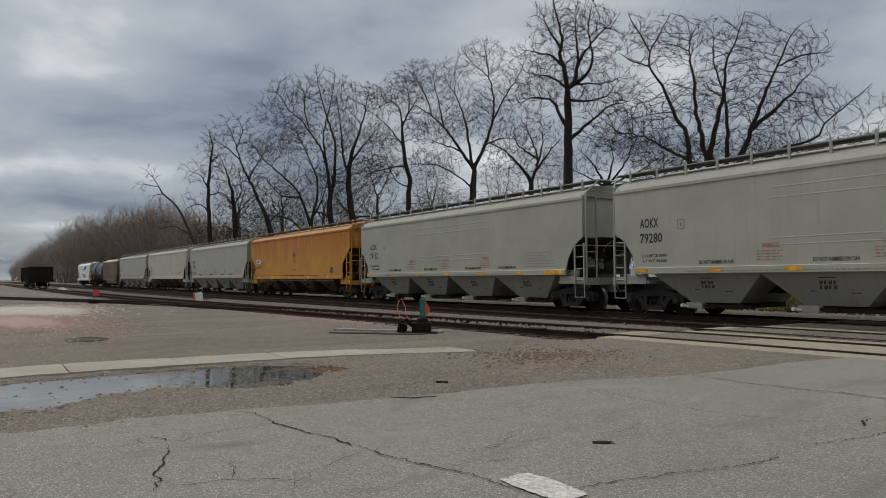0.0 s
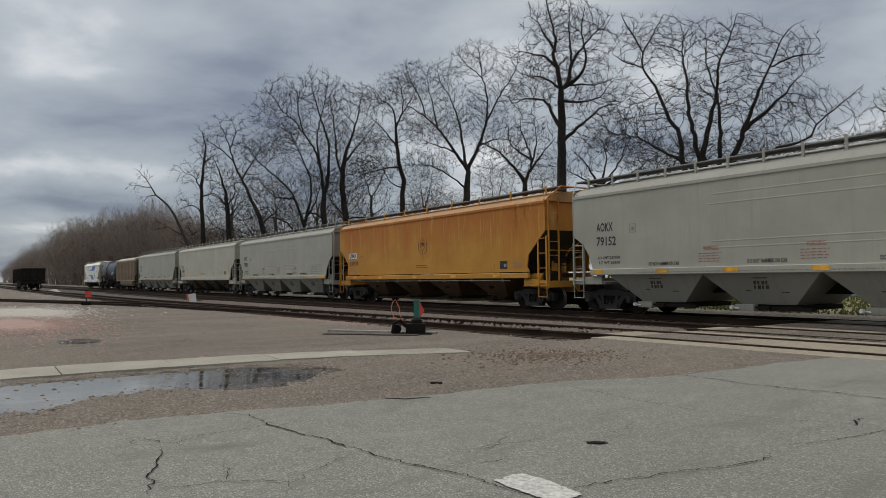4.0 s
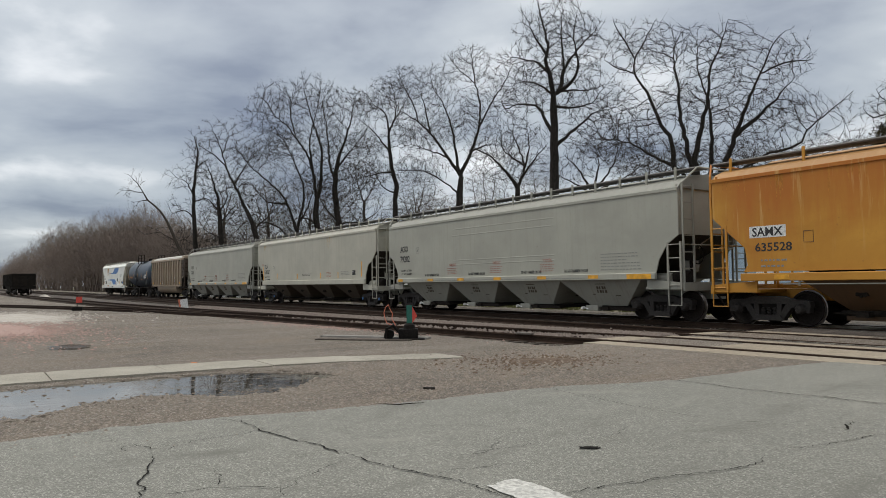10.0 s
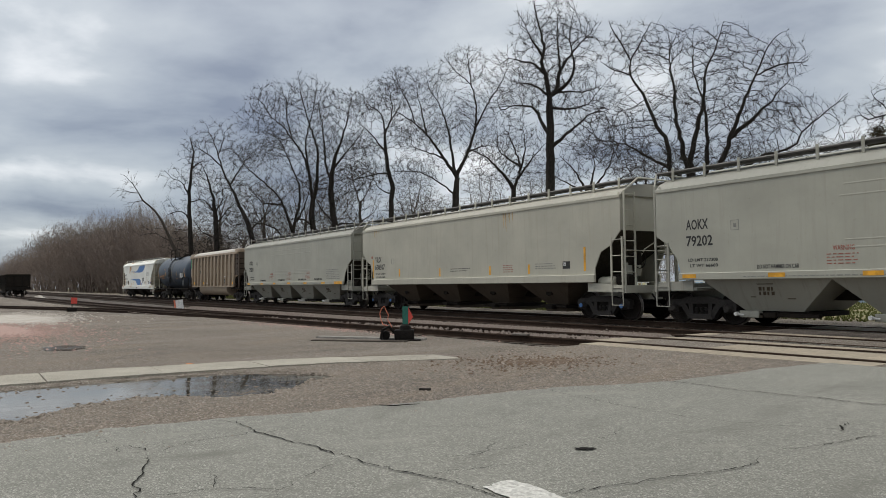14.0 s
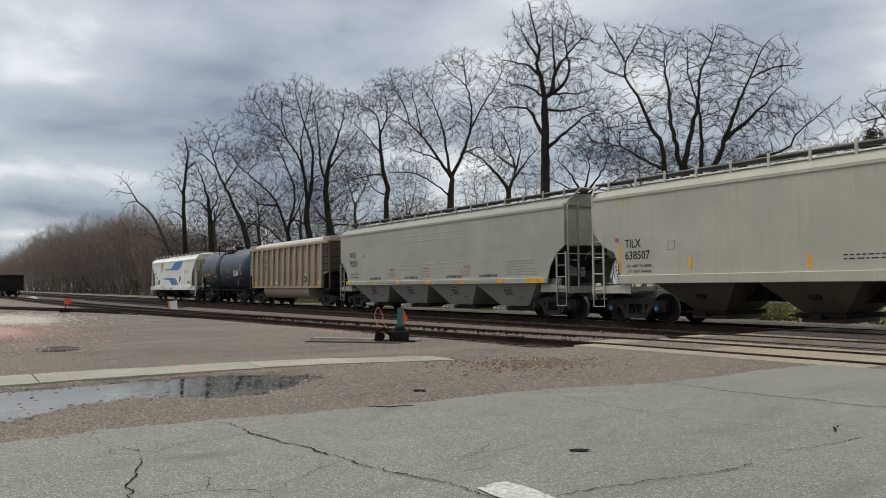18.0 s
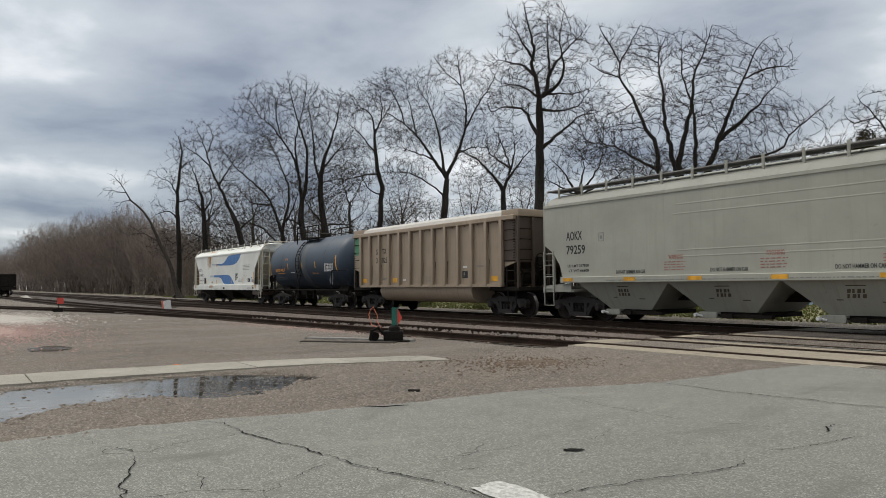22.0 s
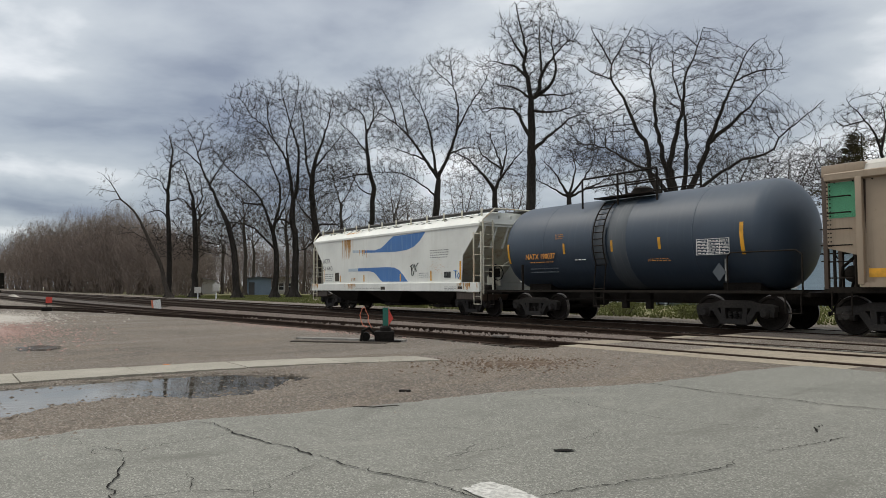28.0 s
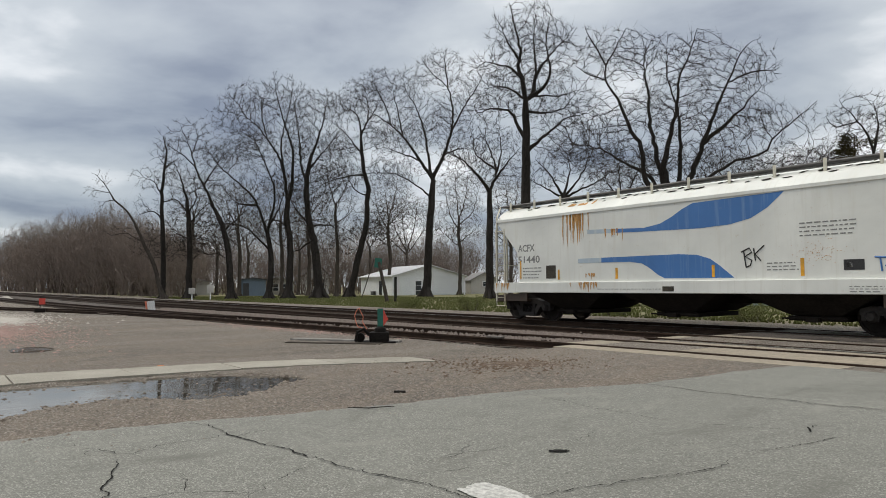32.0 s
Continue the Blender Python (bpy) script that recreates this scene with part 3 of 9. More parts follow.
def ribbon(bm, pts, width, z, seed, jag=0.022):
    """A jagged thin line on the road through points of x and y."""
    rnd = random.Random(seed)
    fine = []
    for (a, b), (c, d) in zip(pts, pts[1:]):
        n = max(2, int(math.hypot(c - a, d - b) / 0.05))
        fine += [(a + (c - a) * i / n + rnd.uniform(-jag, jag) + 0.05 * noise.noise(Vector((a + i * 0.13, b, seed))), b + (d - b) * i / n + rnd.uniform(-jag, jag) + 0.05 * noise.noise(Vector((a + i * 0.13, b, seed + 9)))) for i in range(n)]
    fine.append(pts[-1])
    prev = None
    for i, (x, y) in enumerate(fine):
        j, k = max(i - 1, 0), min(i + 1, len(fine) - 1)
        dx, dy = fine[k][0] - fine[j][0], fine[k][1] - fine[j][1]
        s = 0.46 * width * (0.4 + rnd.random() ** 1.5 * 1.0) * min(1, 0.25 + 4 * min(i, len(fine) - 1 - i) / len(fine)) / (math.hypot(dx, dy) or 1)
        cur = bm.verts.new((x - dy * s, y + dx * s, z)), bm.verts.new((x + dy * s, y - dx * s, z))
        if prev:
            bm.faces.new((prev[0], prev[1], cur[1], cur[0]))
        prev = cur


CRACKS = [
    ([(-6.69, 1.94), (-6.49, 2.11), (-6.09, 2.1), (-5.72, 2.14), (-5.5, 2.15), (-5.29, 2.25), (-4.96, 2.29), (-4.71, 2.33), (-4.45, 2.35), (-4.16, 2.41), (-3.91, 2.47), (-3.77, 2.55), (-3.55, 2.59), (-3.32, 2.6), (-3.11, 2.64)], 0.016),
    ([(-6.14, 7.31), (-5.69, 7.28), (-4.73, 7.31), (-4.31, 7.38), (-3.95, 7.49), (-3.7, 7.45), (-3.43, 7.53), (-2.86, 7.7)], 0.02),
    ([(-5.67, 1.19), (-5.35, 1.14), (-5.01, 0.98), (-4.84, 0.93), (-4.66, 0.93), (-4.44, 0.85)], 0.012),
    ([(-3.15, 2.8), (-3.08, 3.18), (-3.01, 3.56), (-2.97, 3.78), (-2.89, 4.01), (-2.85, 4.19), (-2.86, 4.49), (-2.93, 4.71)], 0.011),
]
FINE_CRACKS = [
    ([(-5.83, 2.13), (-5.92, 2.32), (-5.95, 2.56)], 0.006),
    ([(-6, 2.14), (-5.89, 1.91), (-5.9, 1.68), (-5.86, 1.5), (-5.72, 1.3), (-5.8, 1.19), (-6.02, 1.11), (-6.16, 1.03)], 0.009),
    ([(-6.11, 1.01), (-5.83, 1), (-5.72, 1.12), (-5.73, 1.2)], 0.007),
    ([(-4.5, 0.96), (-4.48, 1.11), (-4.46, 1.28), (-4.35, 1.48), (-4.19, 1.64), (-4.34, 1.78)], 0.009),
    ([(-4.95, 1.42), (-4.64, 1.38), (-4.45, 1.31)], 0.006),
    ([(-4.36, 1.86), (-4.54, 2.1), (-4.6, 2.28)], 0.006),
    ([(-4.23, 2.91), (-4.2, 3.24), (-4.19, 3.71)], 0.007),
    ([(-3.91, 2.47), (-3.94, 2.67), (-3.82, 3.2)], 0.006),
    ([(-6.5, 5.8), (-5.98, 5.59), (-5.51, 5.56), (-4.62, 5.48), (-4.03, 5.54), (-3.52, 5.75), (-3.23, 5.94), (-3.01, 6.04)], 0.008),
    ([(-3.06, 5.94), (-3.14, 6.17), (-3.21, 6.36)], 0.016),
    ([(-4.06, 3.99), (-4.06, 4.22), (-4.07, 4.38), (-4.2, 4.66)], 0.007),
    ([(-3.02, 4.85), (-2.91, 5.17), (-2.86, 5.48), (-2.8, 6.13)], 0.008),
    ([(-6.87, 0.69), (-6.61, 0.96), (-6.19, 1.02)], 0.005),
    ([(-4.23, 1.6), (-3.95, 1.52)], 0.006),
]
for i, (pts, w) in enumerate(CRACKS + FINE_CRACKS):
    bm = bmesh.new()
    ribbon(bm, pts, w, 0.004, 50 + i)
    part("crack", bm, "crack", the_road, "dark crack in the asphalt", smooth=0)
bm = bmesh.new()
bm.faces.new([bm.verts.new((-3.85 + q * (0.045 * math.cos(k * math.tau / 22) + 0.035 * math.sin(k * math.tau / 22)), 3.86 + q * 0.07 * math.sin(k * math.tau / 22), 0.0045))
              for k in range(22) for q in [1 + 0.6 * noise.noise(Vector((k * 0.8, 3, 1)))]])
part("pothole", bm, "crack", the_road, "small dark dirt-filled pothole in the asphalt")


def lane_mark():
    """A worn scrap of white lane paint, its rim eaten away."""
    bm = bmesh.new()
    c = bm.verts.new((-3.24, 2.765, 0.006))
    ring = []
    for k in range(110):
        a = math.tau * k / 110
        u, v = math.cos(a), math.sin(a)
        q = max(abs(u), abs(v))
        q = (3 * q + 1) / 4
        x, y = u / q * 0.28, v / q * 0.1
        s = 1 + 0.12 * noise.noise(Vector((x * 9, y * 14, 2))) + 0.1 * noise.noise(Vector((x * 30, y * 45, 7)))
        x, y = x * s, y * s
        ring.append(bm.verts.new((-3.24 + x - 0.2 * y, 2.765 + 1.3 * y, 0.006)))
    for k in range(110):
        bm.faces.new((c, ring[k], ring[(k + 1) % 110]))
    return part("lane_marking", bm, "paint_white", the_road, "worn scrap of white road paint", smooth=0)


lane_mark()

stick = part("stick", tube(bmesh.new(), [(-6.47, 3.51, 0.012), (-6.4, 3.57, 0.014), (-6.31, 3.66, 0.012), (-6.27, 3.79, 0.015), (-6.24, 3.92, 0.012)], [0.003, 0.005, 0.006, 0.005, 0.003], 6), "bark", None)
tagged(stick, "thin dark bent stick lying at the road's edge", "stick")
tagged(part("wood_scrap", boxed(-0.07, 0.07, -0.02, 0.02, 0.0, 0.03, bevel=0.006), "bark", None, m=pose(-7.2, 4.6, ground_z(-7.2, 4.6) - 0.004, 0, 0, 48)), "dark scrap of wood lying on the gravel", "wood scrap")

# ---- concrete edging strip between the lot and the dirt shoulder: separate slabs ----
strip = thing("pavement", "weathered pale concrete edging strip in cracked slabs", "pavement", kind="structure")
STRIP = along([(-30, -10.9), (0.85, -11.45), (2.7, -11.35), (5.0, -11.0), (6.0, -10.57), (7.3, -10.05), (8.6, -9.55), (10, -9.0)])
for k in range(20):
    y0 = -21.5 + 1.5 * k
    y1 = y0 + 1.48
    if y1 > 8.4:
        break
    w = 0.6 - 0.03 * max(0, y0)
    rim = []
    for k2 in range(9):
        yy = y0 + (y1 - y0) * k2 / 8
        rim.append((STRIP(yy) + w + 0.07 * noise.noise(Vector((yy * 2.3, 1, 0))) + 0.03 * noise.noise(Vector((yy * 9, 2, 0))), yy + 0.015 * noise.noise(Vector((k * 3.1, k2, 0)))))
    for k2 in range(8, -1, -1):
        yy = y0 + (y1 - y0) * k2 / 8
        rim.append((STRIP(yy) - w + 0.1 * noise.noise(Vector((yy * 1.9, 5, 0))) + 0.04 * noise.noise(Vector((yy * 8, 6, 0))), yy))
    tilt = 0.008 * noise.noise(Vector((k * 2.7, 0, 3)))
    bm = bmesh.new()
    up = [bm.verts.new((x, y, tilt - 0.004)) for x, y in rim]
    lo = [bm.verts.new((x, y, -0.1)) for x, y in rim]
    bm.faces.new(up)
    bm.faces.new(lo[::-1])
    for q in range(len(rim)):
        bm.faces.new((lo[q], lo[(q + 1) % len(rim)], up[(q + 1) % len(rim)], up[q]))
    bmesh.ops.recalc_face_normals(bm, faces=bm.faces)
    part("slab", bm, "concrete", strip)

# ---- tracks: rails, ties, ballast ----
RAIL = [(-0.07, -0.17), (0.07, -0.17), (0.07, -0.155), (0.012, -0.135), (0.012, -0.045), (0.036, -0.035), (0.036, -0.004), (0.028, 0.0), (-0.028, 0.0), (-0.036, -0.004), (-0.036, -0.035), (-0.012, -0.045), (-0.012, -0.135), (-0.07, -0.155)]


def rail(path, off, xs, parent, worn):
    bm = bmesh.new()
    rings = []
    for x in xs:
        s = (path(x + 0.5) - path(x - 0.5))
        nrm = Vector((-s, 1, 0)).normalized()
        o = Vector((x, path(x), rise(x))) + nrm * off
        rings.append([bm.verts.new(o + nrm * a + Vector((0, 0, b))) for a, b in RAIL])
    n = len(RAIL)
    tops = []
    for a, b in zip(rings, rings[1:]):
        for k in range(n):
            f = bm.faces.new((a[k], b[k], b[(k + 1) % n], a[(k + 1) % n]))
            if k in (6, 7, 8):
                tops.append(f)
    for f in tops:
        f.material_index = 1
    ob = part("rail", bm, "rail", parent, "rusty steel rail with a worn top", smooth=30)
    ob.data.materials.append(M["rail_top" if worn else "rail"])
    return ob


tie_mesh = finish("tie", boxed(-0.11, 0.11, -1.28, 1.28, -0.31, -0.165, bevel=0.012), "tie")


def ties(path, x0, x1, parent, step=0.55):
    x = x0
    rnd = random.Random(int(x0 * 7))
    while x < x1:
        s = path(x + 0.5) - path(x - 0.5)
        part("tie", tie_mesh, "tie", parent, m=pose(x, path(x) + rnd.uniform(-0.04, 0.04), rise(x) + rnd.uniform(-0.012, 0.012), 0, 0, math.degrees(math.atan(s)) + rnd.uniform(-1, 1)))
        x += step


def bed(path, x0, x1, n):
    """The ballast shoulder under one track."""
    bm = bmesh.new()
    rows = []
    for i in range(n + 1):
        x = x0 + (x1 - x0) * i / n
        row = []
        for off, z in ((-2.3, -0.34), (-1.75, -0.235), (-1.2, -0.205), (-0.5, -0.2), (0.5, -0.2), (1.2, -0.205), (1.75, -0.235), (2.3, -0.34)):
            row.append(bm.verts.new((x, path(x) + off, rise(x) + z + 0.03 * noise.noise(Vector((x * 2.3, off * 3, 1))))))
        rows.append(row)
    for a, b in zip(rows, rows[1:]):
        for i in range(len(a) - 1):
            bm.faces.new((a[i], b[i], b[i + 1], a[i + 1]))
    return bm


def track(label, path, x0, x1, tie_x0, worn=False):
    t = thing("railway_track", label, "track", "tracks of the yard", "structure")
    xs = [x1 - 0.75 * i for i in range(int((x1 + 70) / 0.75) + 1)]
    xs += [xs[-1] - 4 * i for i in range(1, int((xs[-1] - x0) / 4) + 1)]
    for off in (-GAUGE, GAUGE):
        rail(path, off, xs[::-1], t, worn)
    ties(path, tie_x0, min(x1, -10.6), t)
    b = part("ballast_bed", bed(path, x0, x1, int((x1 - x0) / 0.6)), "ballast", t, "grey and pinkish crushed stone")
    return t


track("main track with rusty rails on dark ties", main_y, -420, 12, -90, True)
track("middle yard track with rusty rails on dark ties", second_y, -420, 12, -90)
track("yard track nearest the lot with rusty rails", third_y, -240, 12, -90)
track("branching yard track curving off across the lot", branch_y, -200, -30, -75)

# ---- crossing deck: boards between and beside the rails ----
deck = thing("crossing_deck", "pale weathered timber and concrete grade crossing panels", "crossing", kind="structure")


def boards(y_of, off0, off1, count, x_left, x_right=11.0, length=2.75):
    w = (off1 - off0) / count
    for r in range(count):
        x = x_left + (0.4 * ((r * 7) % 3))
        while x < x_right:
            x1 = min(x + length, x_right)
            bm = bmesh.new()
            a, b, c = off0 + r * w + 0.014, off0 + (r + 1) * w - 0.014, random.uniform(-0.034, -0.014)
            hexa(bm, [(x, y_of(x) + a, -0.14), (x1 - 0.012, y_of(x1) + a, -0.14), (x1 - 0.012, y_of(x1) + b, -0.14), (x, y_of(x) + b, -0.14)],
                 [(x, y_of(x) + a, c), (x1 - 0.012, y_of(x1) + a, c), (x1 - 0.012, y_of(x1) + b, c), (x, y_of(x) + b, c)])
            part("board", bm, "deck", deck, smooth=0)
            x += length


boards(third_y, -1.45, -0.82, 1, -10.6)
boards(third_y, -0.66, 0.67, 1, -11.2)
boards(third_y, 0.82, 1.4, 1, -10.6)
boards(second_y, -0.66, 0.67, 1, -10.9)
boards(second_y, 0.82, 1.5, 1, -10.3)
boards(main_y, -1.5, -0.82, 1, -10.2)
boards(main_y, -0.66, 0.67, 1, -10.2)
boards(main_y, 0.82, 1.5, 1, -10.2)


def infill(name, y0, y1, x0, mat, label):
    sheet(name, steps((x0, 12, 60)), steps((y0, y1, 8)), lambda x, y: -0.012 + 0.008 * noise.noise(Vector((x * 2, y * 3, 0))), mat, label=label, category="road", kind="structure")


infill("road_infill", 13.75, 13.95, -10.4, "asphalt", "strip of worn asphalt between two tracks")
infill("dirt_infill", 16.25, 17.2, -10.2, "ballast", "strip of dark weedy dirt between two tracks")
infill("road_infill", 20.2, 40.0, -6.5, "asphalt", "worn asphalt road leading on beyond the tracks")

# ---- railcars. In a car's own space x runs along the track, the side that is seen faces -y, z = 0 is the rail's top ----
WHEEL_R = 0.457
SIDE = 1.56


def shared(fn):
    """Meshes that all cars share are made once."""
    kept = {}

    def get(*a):
        if a not in kept:
            kept[a] = fn(*a)
        return kept[a]

    return get


@shared
def wheelset_mesh():
    bm = bmesh.new()
    for s in (-1, 1):
        rows = [(0.0, 0.08), (0.0, 0.16), (0.02, 0.17), (0.02, 0.37), (-0.015, 0.385), (-0.015, 0.44), (0.0, 0.455), (0.1, 0.457), (0.105, 0.483), (0.13, 0.483), (0.135, 0.4), (0.09, 0.36), (0.09, 0.17), (0.12, 0.15), (0.12, 0.08)]
        turned(bm, [(s * (-0.8) + s * a, r) for a, r in rows], 28)
    turned(bm, [(-1.05, 0.07), (-0.8, 0.085), (0.8, 0.085), (1.05, 0.07)], 12)
    bmesh.ops.recalc_face_normals(bm, faces=bm.faces)
    me = finish("wheelset", bm, "wheel", 40)
    me.materials.append(M["tread"])
    for p in me.polygons:
        r = math.hypot(p.center[0], p.center[2])
        if 0.452 < r < 0.47:
            p.material_index = 1
    return me


@shared
def side_frame_mesh():
    """A cast truck side: a bowed top member, raking lower members, columns beside the spring nest, jaws over the bearings."""
    bm = bmesh.new()
    top = [(-1.16, 0.5), (-1.14, 0.64), (-0.98, 0.69), (-0.66, 0.7), (-0.4, 0.78), (0.4, 0.78), (0.66, 0.7), (0.98, 0.69), (1.14, 0.64), (1.16, 0.5), (1.06, 0.5), (1.02, 0.56), (0.76, 0.56), (0.7, 0.48), (0.5, 0.58), (-0.5, 0.58), (-0.7, 0.48), (-0.76, 0.56), (-1.02, 0.56), (-1.06, 0.5)]
    prism(bm, top, -0.11, 0.1)
    for d in (-1, 1):
        prism(bm, [(d * 0.74, 0.62), (d * 0.42, 0.17), (d * 0.24, 0.17), (d * 0.54, 0.64)], -0.105, 0.09)
        prism(bm, [(d * 0.24, 0.25), (d * 0.36, 0.25), (d * 0.4, 0.62), (d * 0.26, 0.62)], -0.115, 0.1)
        prism(bm, [(d * 0.76, 0.34), (d * 0.84, 0.34), (d * 0.8, 0.58), (d * 0.7, 0.58)], -0.1, 0.09)
        prism(bm, [(d * 1.02, 0.36), (d * 1.12, 0.36), (d * 1.14, 0.58), (d * 1.0, 0.58)], -0.1, 0.09)
    prism(bm, [(-0.42, 0.15), (0.42, 0.15), (0.36, 0.29), (-0.36, 0.29)], -0.16, 0.12)
    bmesh.ops.recalc_face_normals(bm, faces=bm.faces)
    return finish("side_frame", bm, "side_frame", 30)


@shared
def spring_mesh():
    bm = bmesh.new()
    pts = [(0.05 * math.cos(k * 0.9), 0.05 * math.sin(k * 0.9), 0.27 + 0.2 * k / 34) for k in range(35)]
    return finish("spring", tube(bm, pts, 0.017, 5), "side_frame", 60)


@shared
def bearing_mesh():
    return finish("bearing", turned(bmesh.new(), [(-0.1, 0.05), (-0.1, 0.085), (-0.07, 0.1), (-0.03, 0.13), (0.08, 0.13)], 14), "side_frame", 40)


@shared
def plain_mesh(name, mat, bevel, *dims):
    return finish(name, boxed(*dims, bevel=bevel), mat)


AXLES = []


def truck(car, x, caps=False):
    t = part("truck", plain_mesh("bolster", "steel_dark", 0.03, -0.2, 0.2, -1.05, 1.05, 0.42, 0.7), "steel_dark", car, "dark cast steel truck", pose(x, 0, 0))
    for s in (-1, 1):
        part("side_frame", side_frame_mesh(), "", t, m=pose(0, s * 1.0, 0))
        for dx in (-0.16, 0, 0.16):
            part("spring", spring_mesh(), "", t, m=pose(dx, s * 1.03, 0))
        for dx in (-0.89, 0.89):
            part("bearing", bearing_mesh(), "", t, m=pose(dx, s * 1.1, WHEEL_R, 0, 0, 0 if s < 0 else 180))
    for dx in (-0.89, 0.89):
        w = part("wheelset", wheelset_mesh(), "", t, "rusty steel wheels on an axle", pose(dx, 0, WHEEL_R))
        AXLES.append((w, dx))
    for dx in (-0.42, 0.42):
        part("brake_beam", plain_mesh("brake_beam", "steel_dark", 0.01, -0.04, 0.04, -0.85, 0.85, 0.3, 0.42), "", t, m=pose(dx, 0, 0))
    for dx in (-0.89, 0.89) if caps else ():
        part("bearing_cap", turned(bmesh.new(), [(-1.235, 0.03), (-1.23, 0.07), (-1.2, 0.07)], 10, "y", (dx, 0, WHEEL_R)), "blue", t, "bright blue bearing end cap")
    return t


@shared
def coupler_mesh():
    bm = bmesh.new()
    box(bm, -0.75, -0.1, -0.09, 0.09, 0.74, 0.94)
    prism(bm, [(-0.14, 0.68), (0.1, 0.68), (0.14, 0.74), (0.14, 0.96), (0.1, 1.0), (-0.14, 1.0)], -0.2, 0.02)
    prism(bm, [(-0.1, 0.7), (0.04, 0.7), (0.04, 0.98), (-0.1, 0.98)], 0.02, 0.16)
    return finish("coupler", bm, "steel_dark", 30)


def coupler(car, x, d):
    part("coupler", coupler_mesh(), "", car, m=pose(x, 0, 0, 0, 0, 0 if d > 0 else 180))
    bm = bmesh.new()
    s = d
    tube(bm, [(x - s * 0.35, -0.45, 0.85), (x - s * 0.15, -0.42, 0.55), (x, -0.3, 0.42), (x + s * 0.06, -0.2, 0.5)], 0.03, 7)
    part("air_hose", bm, "steel_dark", car, "black rubber brake hose")


def ladder(car, x, y, z0, z1, width, rungs, across, mat, r=0.022, name="ladder"):
    """Two stiles and rungs; across 'x' lies on the side, 'y' on the end."""
    bm = bmesh.new()
    d = Vector((width, 0, 0)) if across == "x" else Vector((0, width, 0))
    a, b = Vector((x, y, z0)), Vector((x, y, z1))
    for q in (Vector(), d):
        hexa(bm, [a + q + Vector(v) for v in ((-0.03, -0.02, 0), (0.03, -0.02, 0), (0.03, 0.02, 0), (-0.03, 0.02, 0))],
             [b + q + Vector(v) for v in ((-0.03, -0.02, 0), (0.03, -0.02, 0), (0.03, 0.02, 0), (-0.03, 0.02, 0))])
    for k in range(rungs):
        z = z0 + 0.12 + (z1 - z0 - 0.2) * k / max(1, rungs - 1)
        tube(bm, [(x, y, z), (x + d.x, y + d.y, z)], r * 0.75, 6)
    return part(name, bm, mat, car, "steel ladder with round rungs")


def frame_plate(outline, y, thick):
    bm = bmesh.new()
    prism(bm, outline, y, y + thick)
    bmesh.ops.recalc_face_normals(bm, faces=bm.faces)
    return bm


